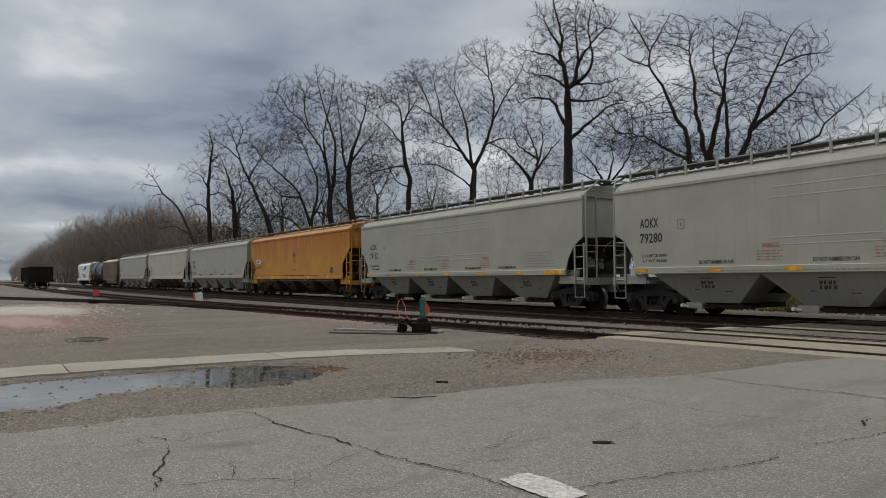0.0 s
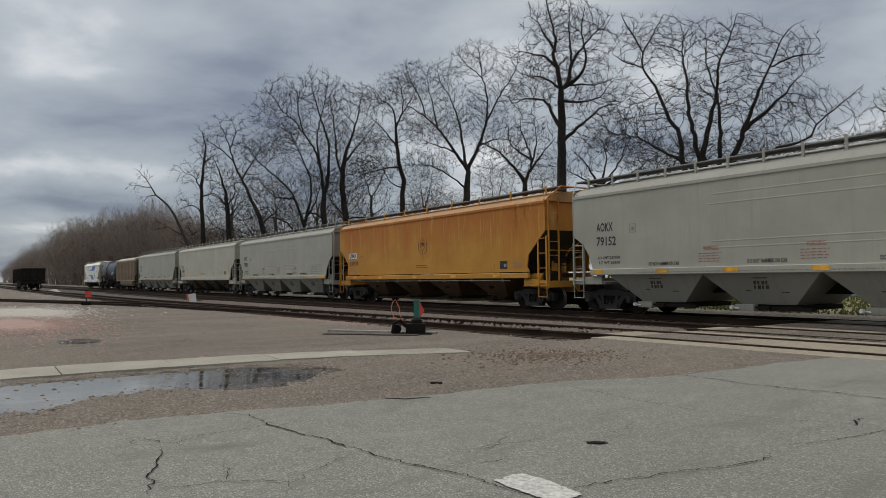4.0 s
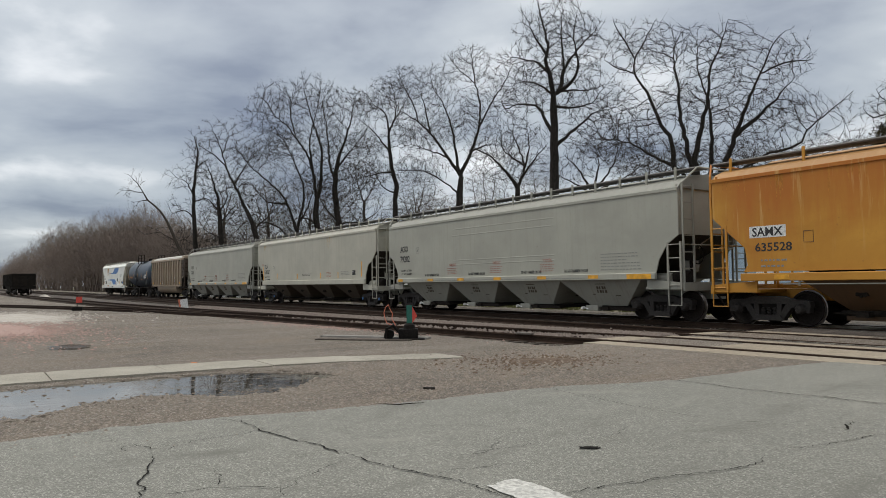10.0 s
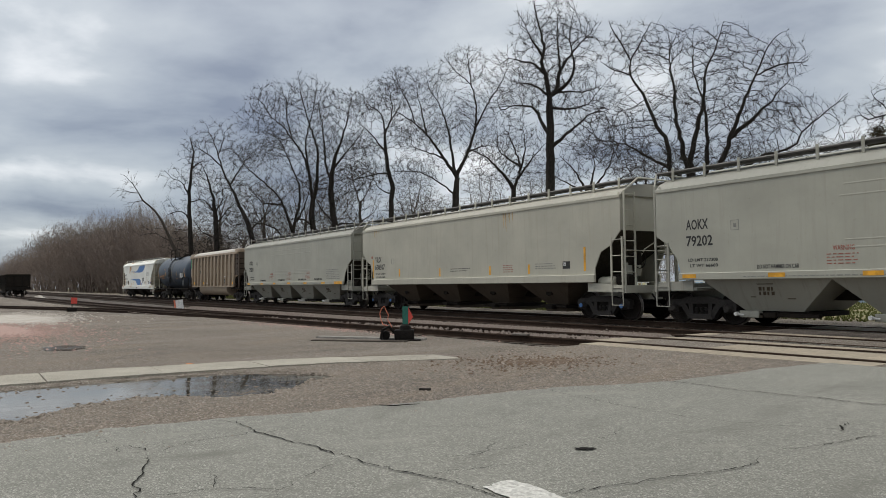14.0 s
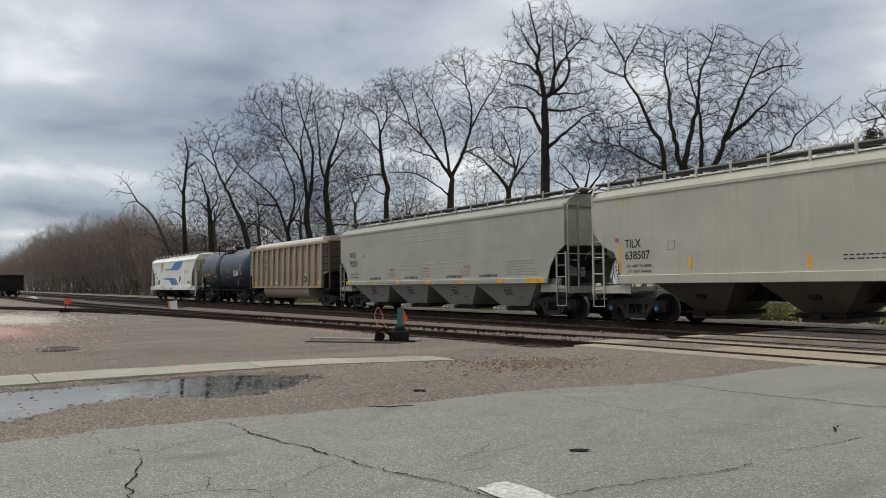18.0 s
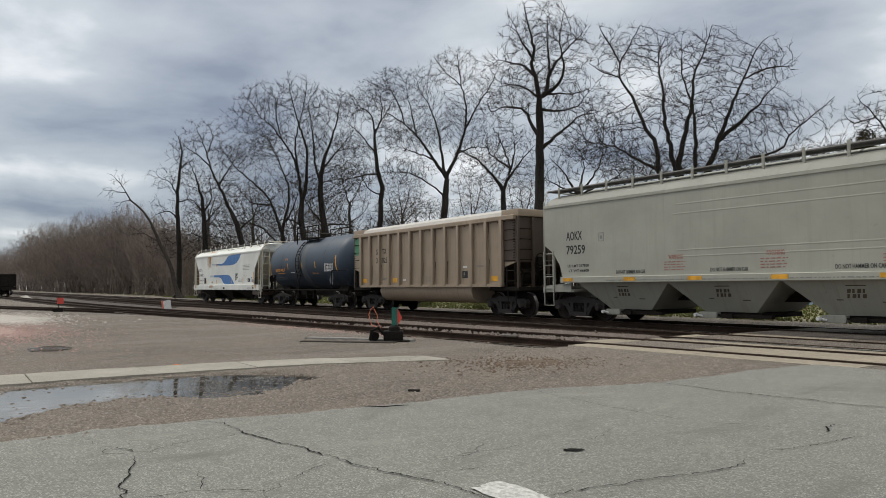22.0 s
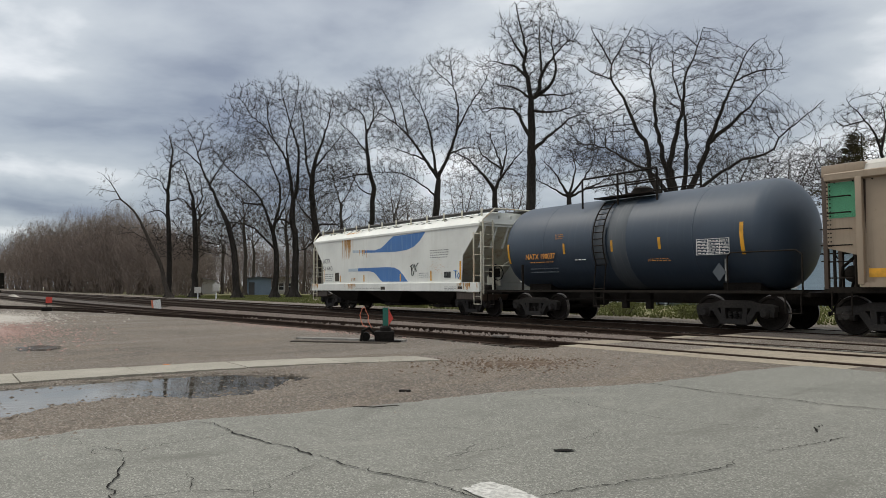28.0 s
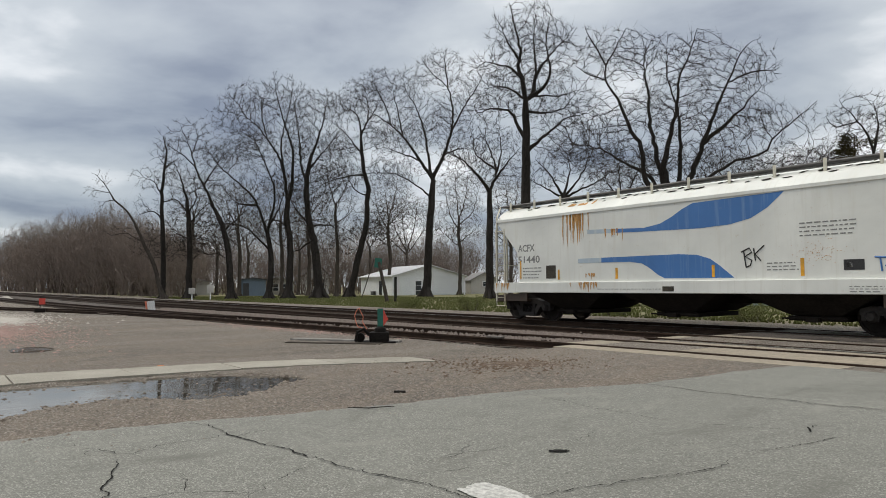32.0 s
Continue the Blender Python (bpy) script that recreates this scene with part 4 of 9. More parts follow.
def covered_hopper(label, half, mats, eave, top, sill, cut, pitch, truck_x, bays, board_z, sill_mat=None, bay_mat=None, rail_posts=16, bay_h=0.42, ribs=True, slope_mat="slope", shoulder=(0.42, 0.72), bay_in=1.05, girder_mat=None):
    """A covered hopper. cut: the outline of one lower end corner, (x back from the end, z) from above downwards; sill: (bottom, top)."""
    side, roof_mat, sheet_mat = mats
    car = thing("hopper_car", label, "railcar", "cars of the freight train")
    # side sheets with their cut-away lower corners, slightly bowed outwards in the middle of their height
    right = [(half - a, z) for a, z in cut]
    outline = [(-half, eave), *[(-x, z) for x, z in right]][:1] + [(-x, z) for x, z in right] + [(x, z) for x, z in right[::-1]] + [(half, eave)]
    for s in (-1, 1):
        part("side_sheet", frame_plate(outline, s * SIDE - 0.02, 0.04), side, car)
        bm = bmesh.new()
        box(bm, -half + cut[-1][0] - 0.05, half - cut[-1][0] + 0.05, s * (SIDE + 0.055) - 0.055, s * (SIDE + 0.055) + 0.055, sill[0], sill[1])
        bmesh.ops.bevel(bm, geom=bm.edges[:], offset=0.015, segments=1, affect="EDGES")
        part("side_sill", bm, sill_mat or side, car)
        # eave angle under the roof
        bm = bmesh.new()
        profile(bm, [(s * (SIDE + 0.05), eave - 0.06), (s * (SIDE + 0.05), eave + 0.03), (s * (SIDE - 0.05), eave + 0.05), (s * (SIDE - 0.05), eave - 0.06)][::s], -half, half)
        part("eave_rail", bm, side, car)
    # roof, rounded down to the eaves
    bm = bmesh.new()
    h = top - eave
    arc = [(SIDE + 0.02, eave + 0.02), (SIDE - 0.02, eave + 0.1 * h), (SIDE - 0.16, eave + shoulder[0] * h), (SIDE - 0.5, eave + shoulder[1] * h), (0.75, eave + max(0.92, shoulder[1] + 0.04) * h), (0.32, top), (-0.32, top), (-0.75, eave + max(0.92, shoulder[1] + 0.04) * h), (-SIDE + 0.5, eave + shoulder[1] * h), (-SIDE + 0.16, eave + shoulder[0] * h), (-SIDE + 0.02, eave + 0.1 * h), (-SIDE - 0.02, eave + 0.02)]
    profile(bm, arc, -half, half)
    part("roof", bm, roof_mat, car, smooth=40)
    # trough hatch along the middle
    n = 10
    w = (2 * half - 1.8) / n - 0.06
    bm = bmesh.new()
    profile(bm, [(0.3, -0.02), (0.3, 0.06), (0.12, 0.13), (-0.12, 0.13), (-0.3, 0.06), (-0.3, -0.02)], 0, w)
    lid = finish("hatch_cover", bm, roof_mat)
    for k in range(n):
        part("hatch_cover", lid, "", car, m=pose(-half + 0.9 + (w + 0.06) * k, 0, top))
    # running boards on brackets either side of the hatch
    for s in (-1, 1):
        bm = bmesh.new()
        box(bm, -half - 0.35, half + 0.35, s * 0.78 - 0.3, s * 0.78 + 0.3, board_z - 0.035, board_z)
        tube(bm, [(-half - 0.35, s * 1.09, board_z - 0.03), (half + 0.35, s * 1.09, board_z - 0.03)], 0.04, 6)
        part("running_board", bm, "board", car, "dark steel grating walkway on the roof")
    for k in range(rail_posts):
        x = -half + 0.35 + (2 * half - 0.7) * k / (rail_posts - 1)
        part("bracket", plain_mesh("bracket", sheet_mat, 0.0, -0.035, 0.035, -0.02, 0.02, 0.0, board_z - eave - 0.4 * h + 0.06), "", car, m=pose(x, -1.2, eave + 0.4 * h))
    # ends
    in_z = cut[0][1] if len(cut) else sill[1]
    for d in (-1, 1):
        bm = bmesh.new()
        box(bm, d * (half - 0.1) - 0.02, d * (half - 0.1) + 0.02, -SIDE + 0.02, SIDE - 0.02, in_z + 0.02, eave + 0.25 * h)
        part("end_wall", bm, side, car)
        # the default slope_mat carries the shade under the car end in its colour
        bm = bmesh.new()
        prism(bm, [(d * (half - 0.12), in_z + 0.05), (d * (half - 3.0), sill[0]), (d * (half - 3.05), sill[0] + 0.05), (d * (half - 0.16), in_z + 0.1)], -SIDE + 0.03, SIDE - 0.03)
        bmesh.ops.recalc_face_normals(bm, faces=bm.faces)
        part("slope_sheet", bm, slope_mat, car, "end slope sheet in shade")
        # end platform, end sill, stub centre sill
        bm = bmesh.new()
        box(bm, d * (half - 1.3) - 0.01, d * (half + 0.12), -1.5, 1.5, sill[0] - 0.3, sill[0] - 0.22)
        box(bm, d * (half + 0.02), d * (half + 0.14), -1.55, 1.55, sill[0] - 0.34, sill[0] - 0.1)
        box(bm, min(d * (half - 3.4), d * (half + 0.2)), max(d * (half - 3.4), d * (half + 0.2)), -0.3, 0.3, 0.66, sill[0] - 0.22)
        bmesh.ops.recalc_face_normals(bm, faces=bm.faces)
        part("end_platform", bm, girder_mat or sheet_mat, car)
        for s in (-1, 1):
            bm = bmesh.new()
            prism(bm, [(d * (half - cut[-1][0] - 0.35), sill[0]), (d * (half + 0.1), sill[0] - 0.1), (d * (half + 0.1), sill[0] - 0.3), (d * (half - cut[-1][0] - 0.35), sill[0] - 0.3)], s * 1.52 - 0.03, s * 1.52 + 0.03)
            bmesh.ops.recalc_face_normals(bm, faces=bm.faces)
            part("side_girder", bm, girder_mat or sheet_mat, car)
            x = d * (half + 0.1)
            ladder(car, x if d > 0 else x, s * 1.5, sill[0] - 0.3, eave + 0.3 * h, -s * 0.48, 7, "y", sheet_mat, name="end_ladder")
            lx = d * (half + 0.05) - (0.0 if d < 0 else 0.45)
            ladder(car, lx, s * 1.57, sill[0] - 0.3, cut[0][1] - 0.2, 0.45, 4, "x", sheet_mat, name="side_ladder")
            bm = bmesh.new()
            tube(bm, [(lx, s * 1.57, sill[0] - 0.3), (lx, s * 1.57, 0.5), (lx + 0.45, s * 1.57, 0.5), (lx + 0.45, s * 1.57, sill[0] - 0.3)], 0.02, 6)
            part("step", bm, sheet_mat, car, "hanging stirrup step")
        bm = bmesh.new()
        tube(bm, [(d * (half + 0.1), -1.5, sill[0] + 1.0), (d * (half + 0.1), 1.5, sill[0] + 1.0)], 0.02, 6)
        part("grab_rail", bm, sheet_mat, car)
        bm = bmesh.new()
        tube(bm, [(d * (half + 0.1), -1.5, eave + 0.3 * h), (d * (half + 0.34), -1.1, board_z - 0.02), (d * (half + 0.34), 1.1, board_z - 0.02), (d * (half + 0.1), 1.5, eave + 0.3 * h)], 0.03, 6)
        part("roof_rail", bm, sheet_mat, car)
        if d > 0:
            z = sill[0] - 0.22
            part("air_reservoir", turned(bmesh.new(), [(half - 1.25, 0.05), (half - 1.22, 0.16), (half - 1.15, 0.19), (half - 0.62, 0.19), (half - 0.55, 0.16), (half - 0.52, 0.05)], 16, "x", (0, -1.18, z + 0.22)), sheet_mat, car, "round air reservoir on the end platform")
            bm = boxed(half - 0.62, half - 0.28, -0.75, -0.3, z + 0.42, z + 0.85, bevel=0.04)
            turned(bm, [(half - 0.28, 0.14), (half - 0.2, 0.14), (half - 0.18, 0.05)], 14, "x", (0, -0.52, z + 0.62))
            tube(bm, [(half - 0.45, -0.5, z), (half - 0.45, -0.5, z + 0.45)], 0.05, 8)
            tube(bm, [(half - 0.5, -0.7, z + 0.5), (half - 0.9, -1.0, z + 0.3), (half - 0.9, -1.1, z + 0.2)], 0.025, 6)
            tube(bm, [(half - 0.4, -0.4, z + 0.8), (half - 0.3, -0.1, z + 1.3), (half - 0.25, 0.3, z + 1.5)], 0.02, 6)
            part("brake_valve", bm, sheet_mat, car, "cast brake valve and its pipes")
            bm = turned(bmesh.new(), [(half + 0.02, 0.26), (half + 0.06, 0.26), (half + 0.06, 0.22), (half + 0.02, 0.22)], 20, "x", (0, 0.75, z + 1.35))
            for k in range(4):
                a = k * math.tau / 4
                tube(bm, [(half + 0.04, 0.75, z + 1.35), (half + 0.04, 0.75 + 0.24 * math.cos(a), z + 1.35 + 0.24 * math.sin(a))], 0.015, 5)
            box(bm, half - 0.08, half + 0.02, 0.6, 0.9, z + 1.15, z + 1.55)
            part("hand_brake", bm, sheet_mat, car, "hand brake wheel on its housing")
        coupler(car, d * pitch / 2, d)
        truck(car, d * truck_x, side == "hopper_cream")
    # brake gear stands on one end platform only
    d = 1
    bm = bmesh.new()
    turned(bm, [(half - 0.75, 0.2), (half - 0.7, 0.24), (half - 0.1, 0.24), (half - 0.05, 0.2)], 14, "x", (0, -1.0, sill[0] + 0.02))
    tube(bm, [(half - 0.2, -0.7, sill[0] - 0.2), (half - 0.25, -0.7, sill[0] + 0.9), (half - 0.3, -0.55, sill[0] + 1.05)], 0.06, 7)
    box(bm, half - 0.35, half - 0.1, -0.85, -0.5, sill[0] + 0.55, sill[0] + 0.9)
    tube(bm, [(half - 0.05, -0.65 + 0.28 * math.cos(a * math.tau / 16), sill[0] + 0.72 + 0.28 * math.sin(a * math.tau / 16)) for a in range(17)], 0.018, 5)
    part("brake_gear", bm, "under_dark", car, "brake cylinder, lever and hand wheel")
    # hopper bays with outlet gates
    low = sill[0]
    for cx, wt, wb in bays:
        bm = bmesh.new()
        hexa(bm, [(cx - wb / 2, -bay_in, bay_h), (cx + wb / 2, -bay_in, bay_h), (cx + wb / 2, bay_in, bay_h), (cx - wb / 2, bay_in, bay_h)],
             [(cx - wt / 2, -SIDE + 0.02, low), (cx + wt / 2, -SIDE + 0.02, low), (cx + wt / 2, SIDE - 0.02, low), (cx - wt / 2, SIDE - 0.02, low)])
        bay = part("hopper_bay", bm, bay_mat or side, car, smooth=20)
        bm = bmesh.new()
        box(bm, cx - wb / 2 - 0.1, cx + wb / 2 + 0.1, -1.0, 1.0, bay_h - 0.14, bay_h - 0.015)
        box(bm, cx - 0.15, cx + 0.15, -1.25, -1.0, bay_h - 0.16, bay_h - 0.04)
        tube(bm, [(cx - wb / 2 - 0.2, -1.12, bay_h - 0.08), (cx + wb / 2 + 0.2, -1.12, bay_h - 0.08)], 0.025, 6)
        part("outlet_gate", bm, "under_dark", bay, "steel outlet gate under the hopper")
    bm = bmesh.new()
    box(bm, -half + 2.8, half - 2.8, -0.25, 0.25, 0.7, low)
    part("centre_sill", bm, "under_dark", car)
    return car


AOK_CUT = ((0.0, 2.55), (0.42, 2.28), (0.72, 1.85), (0.86, 1.4))
AOK_BAYS = ((-5.15, 3.6, 1.6), (-1.7, 3.4, 1.55), (1.75, 3.4, 1.55), (5.2, 3.6, 1.6))


def side_marks(car, y, marks, mat="black"):
    """Painted bars and lines: (name, material, x0, x1, z0, z1)."""
    for name, mt, x0, x1, z0, z1 in marks:
        bm = bmesh.new()
        box(bm, x0, x1, y - 0.003, y + 0.004, z0, z1)
        part(name, bm, mt, car, smooth=0)


def stains(car, mat, label, spans, seed):
    """Rust run down the side: spans of (centre x, spread, top z, longest run, count)."""
    rnd = random.Random(seed)
    for cx, spread, z1, run, count in spans:
        for _ in range(count):
            x, low, w = rnd.gauss(cx, spread), z1 - run * rnd.uniform(0.15, 1.0), rnd.uniform(0.015, 0.09)
            if abs(x) > 8.35:
                continue
            bm = bmesh.new()
            row = []
            for k in range(6):
                f = k / 5
                c, h = x + 0.03 * noise.noise(Vector((x * 7, f * 3, 1))), w * 0.5 * (1 - f) ** 0.7 * rnd.uniform(0.6, 1.3) + 0.003
                row.append((bm.verts.new((c - h, -SIDE - 0.0225, z1 + (low - z1) * f)), bm.verts.new((c + h, -SIDE - 0.0225, z1 + (low - z1) * f))))
            for p, q in zip(row, row[1:]):
                bm.faces.new((p[0], q[0], q[1], p[1]))
            part("rust_streak", bm, mat, car, label, smooth=0)


def grey_hopper(number):
    car = covered_hopper("pale grey covered hopper freight car with yellow reflector marks", 8.45, ("hopper_grey", "grey_roof", "bay_grey"), 3.9, 4.38, (1.26, 1.46), AOK_CUT, 18.4, 7.35, AOK_BAYS, 4.52, bay_mat="bay_grey")
    y, ys = -SIDE - 0.024, -SIDE - 0.114
    letters("AOKX", 0.4, "black", "lettering", car, -7.4, y, 2.68, 0.72)
    letters(number, 0.4, "black", "lettering", car, -7.4, y, 2.22, 0.85)
    letters("LD LMT 217300", 0.12, "black", "lettering", car, -7.35, y, 1.78, 0.95)
    letters("LT WT 66600", 0.12, "black", "lettering", car, -7.3, y, 1.62, 0.9)
    for x in (-5.25, -1.93, 1.4, 3.7):
        letters("DO NOT HAMMER ON CAR", 0.15, "black", "lettering", car, x, y, 1.53, 1.12)
    for x in (-3.45, -0.47, 2.45):
        letters("WARNING", 0.17, "red_mark", "lettering", car, x + 0.15, y, 1.92, 0.5)
        part("small_print", stripes(bmesh.new(), x, x + 0.8, 1.58, 1.88, 4, y, 3), "red_mark", car, "rows of small red print", smooth=0)
    part("small_print", stripes(bmesh.new(), 5.4, 7.15, 1.55, 2.15, 6, y, 8, 0.6), "grey_mark", car, "rows of small dark print", smooth=0)
    part("small_print", stripes(bmesh.new(), -5.6, 6.2, 1.3, 1.38, 1, ys, 9), "grey_mark", car, "row of small print on the sill", smooth=0)
    box_line = bmesh.new()
    for a in ((-5.98, -5.74, 2.84, 2.852), (-5.98, -5.74, 2.58, 2.592), (-5.98, -5.968, 2.58, 2.85), (-5.752, -5.74, 2.58, 2.85), (-5.9, -5.82, 2.66, 2.76)):
        box(box_line, a[0], a[1], y - 0.003, y + 0.004, a[2], a[3])
    part("placard", box_line, "grey_mark", car, "small outlined square mark", smooth=0)
    for x in (-7.5, -4.9, -2.6, -0.15, 2.4, 4.9):
        side_marks(car, ys, [("reflector", "yellow", x, x + 0.45, 1.31, 1.42)])
    side_marks(car, ys, [("reflector", "yellow", 6.55, 7.5, 1.28, 1.43)])
    # long stiffening ribs pressed in the side
    for z, x0, x1 in ((3.47, -3.0, 3.2), (3.2, -3.1, 3.2), (2.16, -3.0, 3.2), (1.98, -3.0, 3.2)):
        bm = bmesh.new()
        profile(bm, [(-SIDE - 0.018, z - 0.03), (-SIDE - 0.018, z + 0.03), (-SIDE - 0.026, z + 0.006), (-SIDE - 0.026, z - 0.006)], x0, x1)
        bmesh.ops.recalc_face_normals(bm, faces=bm.faces)
        part("rib", bm, "hopper_grey", car)
    for cx, _, _ in AOK_BAYS:
        bm = bmesh.new()

        def lean(z):
            return -SIDE + 0.02 + (1.26 - z) / 0.84 * 0.49 - 0.004

        for k in range(4):
            for m in range(2):
                x, z = cx - 0.24 + 0.115 * k + (0.03 if m else 0), 0.84 + 0.12 * m
                d = 0.08 if (k + m) % 2 else 0.05
                hexa(bm, [(x, lean(z) - 0.006, z), (x + d, lean(z) - 0.006, z), (x + d, lean(z) + 0.02, z), (x, lean(z) + 0.02, z)],
                     [(x + 0.03, lean(z + 0.095) - 0.006, z + 0.095), (x + 0.03 + d, lean(z + 0.095) - 0.006, z + 0.095), (x + 0.03 + d, lean(z + 0.095) + 0.02, z + 0.095), (x + 0.03, lean(z + 0.095) + 0.02, z + 0.095)])
        part("stencil", bm, "bay_brown", car, "dark hatched stencil on the hopper", smooth=0)
        for x0, x1, z in ((cx - 0.5, cx - 0.35, 0.78), (cx + 0.5, cx + 0.72, 0.74), (cx - 0.2, cx + 0.25, 1.12)):
            bm = bmesh.new()
            hexa(bm, [(x0, lean(z) - 0.004, z), (x1, lean(z) - 0.004, z), (x1, lean(z) + 0.02, z), (x0, lean(z) + 0.02, z)],
                 [(x0, lean(z + 0.025) - 0.004, z + 0.025), (x1, lean(z + 0.025) - 0.004, z + 0.025), (x1, lean(z + 0.025) + 0.02, z + 0.025), (x0, lean(z + 0.025) + 0.02, z + 0.025)])
            part("small_print", bm, "bay_brown", car, smooth=0)
        part("gate_box", plain_mesh("gate_box", "bay_grey", 0.015, -0.28, 0.28, -1.2, -0.98, 0.24, 0.42), "", car, "grey steel gate box", pose(cx - 0.62, 0, 0))
        part("gate_rail", plain_mesh("gate_rail", "under_dark", 0.01, -0.75, 0.75, -1.18, -1.02, 0.27, 0.36), "", car, m=pose(cx + 0.5, 0, 0))
        bm = turned(bmesh.new(), [(-1.32, 0.02), (-1.32, 0.05), (-1.26, 0.06), (-1.2, 0.05)], 8, "y", (cx - 0.95, 0, 0.33))
        tube(bm, [(cx - 0.95, -1.26, 0.33), (cx - 0.78, -1.2, 0.3)], 0.03, 6)
        part("capstan", bm, "white_mark", car, "small white-painted gate capstan")
    return car


def outlet_necks(car, mat, label):
    """The narrow outlets below four hoppers, and the cast lugs on their sides."""
    for cx in (-4.9, -1.65, 1.65, 4.9):
        part("outlet_neck", boxed(cx - 0.56, cx + 0.56, -0.86, 0.86, 0.2, 0.45, bevel=0.02), mat, car, label)
        bm = bmesh.new()
        for k in range(7):
            w = k * math.tau / 7
            turned(bm, [(-1.24, 0.035), (-1.2, 0.035)], 6, "y", (cx + 0.1 * math.cos(w), 0, 0.86 + 0.07 * math.sin(w)))
        box(bm, cx - 0.14, cx + 0.14, -1.235, -1.15, 0.8, 0.92)
        part("gate_lug", bm, "under_dark", car, "dark cast lug on the hopper side")


def orange_hopper():
    cut = ((0.0, 2.9), (0.45, 2.5), (0.95, 2.05), (1.02, 1.6), (0.9, 1.42))
    car = covered_hopper("rust-streaked orange covered hopper freight car", 8.6, ("orange", "orange_roof", "orange"), 3.95, 4.36, (1.18, 1.38), cut, 18.4, 7.35, ((-4.9, 2.5, 1.0), (-1.65, 2.5, 1.0), (1.65, 2.5, 1.0), (4.9, 2.5, 1.0)), 4.5, bay_mat="bay_rusty", rail_posts=9, bay_h=0.46, bay_in=0.8)
    y, ys = -SIDE - 0.024, -SIDE - 0.114
    bm = bmesh.new()
    tube(bm, [(-6.6, -SIDE - 0.05, 1.1), (6.6, -SIDE - 0.05, 1.1)], 0.018, 6)
    for k in range(7):
        box(bm, -6.2 + 2.05 * k, -6.16 + 2.05 * k, -SIDE - 0.06, -SIDE - 0.02, 1.06, 1.2)
    part("gate_rod", bm, "bay_grey", car, "pale steel rod on hangers under the sill")
    outlet_necks(car, "bay_rusty", "brown rusty outlet neck under a hopper")
    side_marks(car, -SIDE - 0.024, [("placard", "bay_rusty", -6.05, -5.8, 2.12, 2.13), ("placard", "bay_rusty", -6.05, -5.8, 2.4, 2.41), ("placard", "bay_rusty", -6.05, -6.04, 2.12, 2.41), ("placard", "bay_rusty", -5.81, -5.8, 2.12, 2.41)])
    stains(car, "rust_dark", "brown rust streak running down", ((7.2, 0.8, 3.88, 1.6, 26), (0, 4.5, 3.88, 0.5, 40), (3.0, 0.8, 3.88, 0.9, 8), (-6.5, 1.0, 3.88, 0.8, 10), (7.0, 0.7, 1.75, 0.35, 8)), 3)
    side_marks(car, y + 0.002, [("panel", "white_mark", -7.5, -6.5, 2.3, 2.6)])
    letters("SAMX", 0.32, "black", "lettering", car, -7.42, y - 0.004, 2.34, 0.84)
    letters("635528", 0.3, "black", "lettering", car, -7.35, y, 1.95, 1.0)
    part("small_print", stripes(bmesh.new(), -7.2, -6.4, 1.5, 1.8, 2, y, 4), "grey_mark", car, "two rows of small print", smooth=0)
    bm = bmesh.new()
    tube(bm, [(0.2 + 0.2 * math.cos(k * math.tau / 18), y, 2.74 + 0.24 * math.sin(k * math.tau / 18)) for k in range(19)], 0.0075, 4)
    tube(bm, [(0.06, y, 2.66), (0.1, y, 2.84), (0.16, y, 2.66), (0.2, y, 2.86), (0.26, y, 2.66), (0.3, y, 2.84), (0.34, y, 2.66)], 0.009, 4)
    tube(bm, [(0.24, y, 1.98), (0.22, y, 2.3), (0.2, y, 2.5)], 0.0075, 4)
    for d in (-1, 1):
        tube(bm, [(0.22, y, 2.3), (0.22 + d * 0.2, y, 2.36), (0.2 + d * 0.34, y, 2.52), (0.2 + d * 0.36, y, 2.7)], 0.0075, 4)
        turned(bm, [(y - 0.004, 0.045), (y + 0.004, 0.045)], 8, "y", (0.2 + d * 0.36, 0, 2.76))
        tube(bm, [(0.2 + d * 0.36, y, 2.78), (0.2 + d * 0.37, y, 2.95)], 0.007, 4)
    tube(bm, [(0.08, y, 3.02), (0.32, y, 3.02)], 0.012, 4)
    part("emblem", bm, "black", car, "faded dark plant-like emblem", smooth=0)
    part("small_print", stripes(bmesh.new(), -0.4, 0.85, 1.68, 1.86, 2, y, 2), "black", car, smooth=0)
    side_marks(car, y, [("panel", "black", 5.95, 6.4, 1.55, 1.85), ("panel", "white_mark", 6.0, 6.1, 1.68, 1.8), ("panel", "white_mark", 6.2, 6.35, 1.62, 1.74)])
    part("small_print", stripes(bmesh.new(), 6.75, 7.4, 1.55, 1.85, 3, y, 6), "grey_mark", car, smooth=0)
    side_marks(car, ys, [("reflector", "yellow", x, x + 0.4, 1.22, 1.34) for x in (-6.8, -3.9, -0.6, 2.6, 5.6)])
    return car


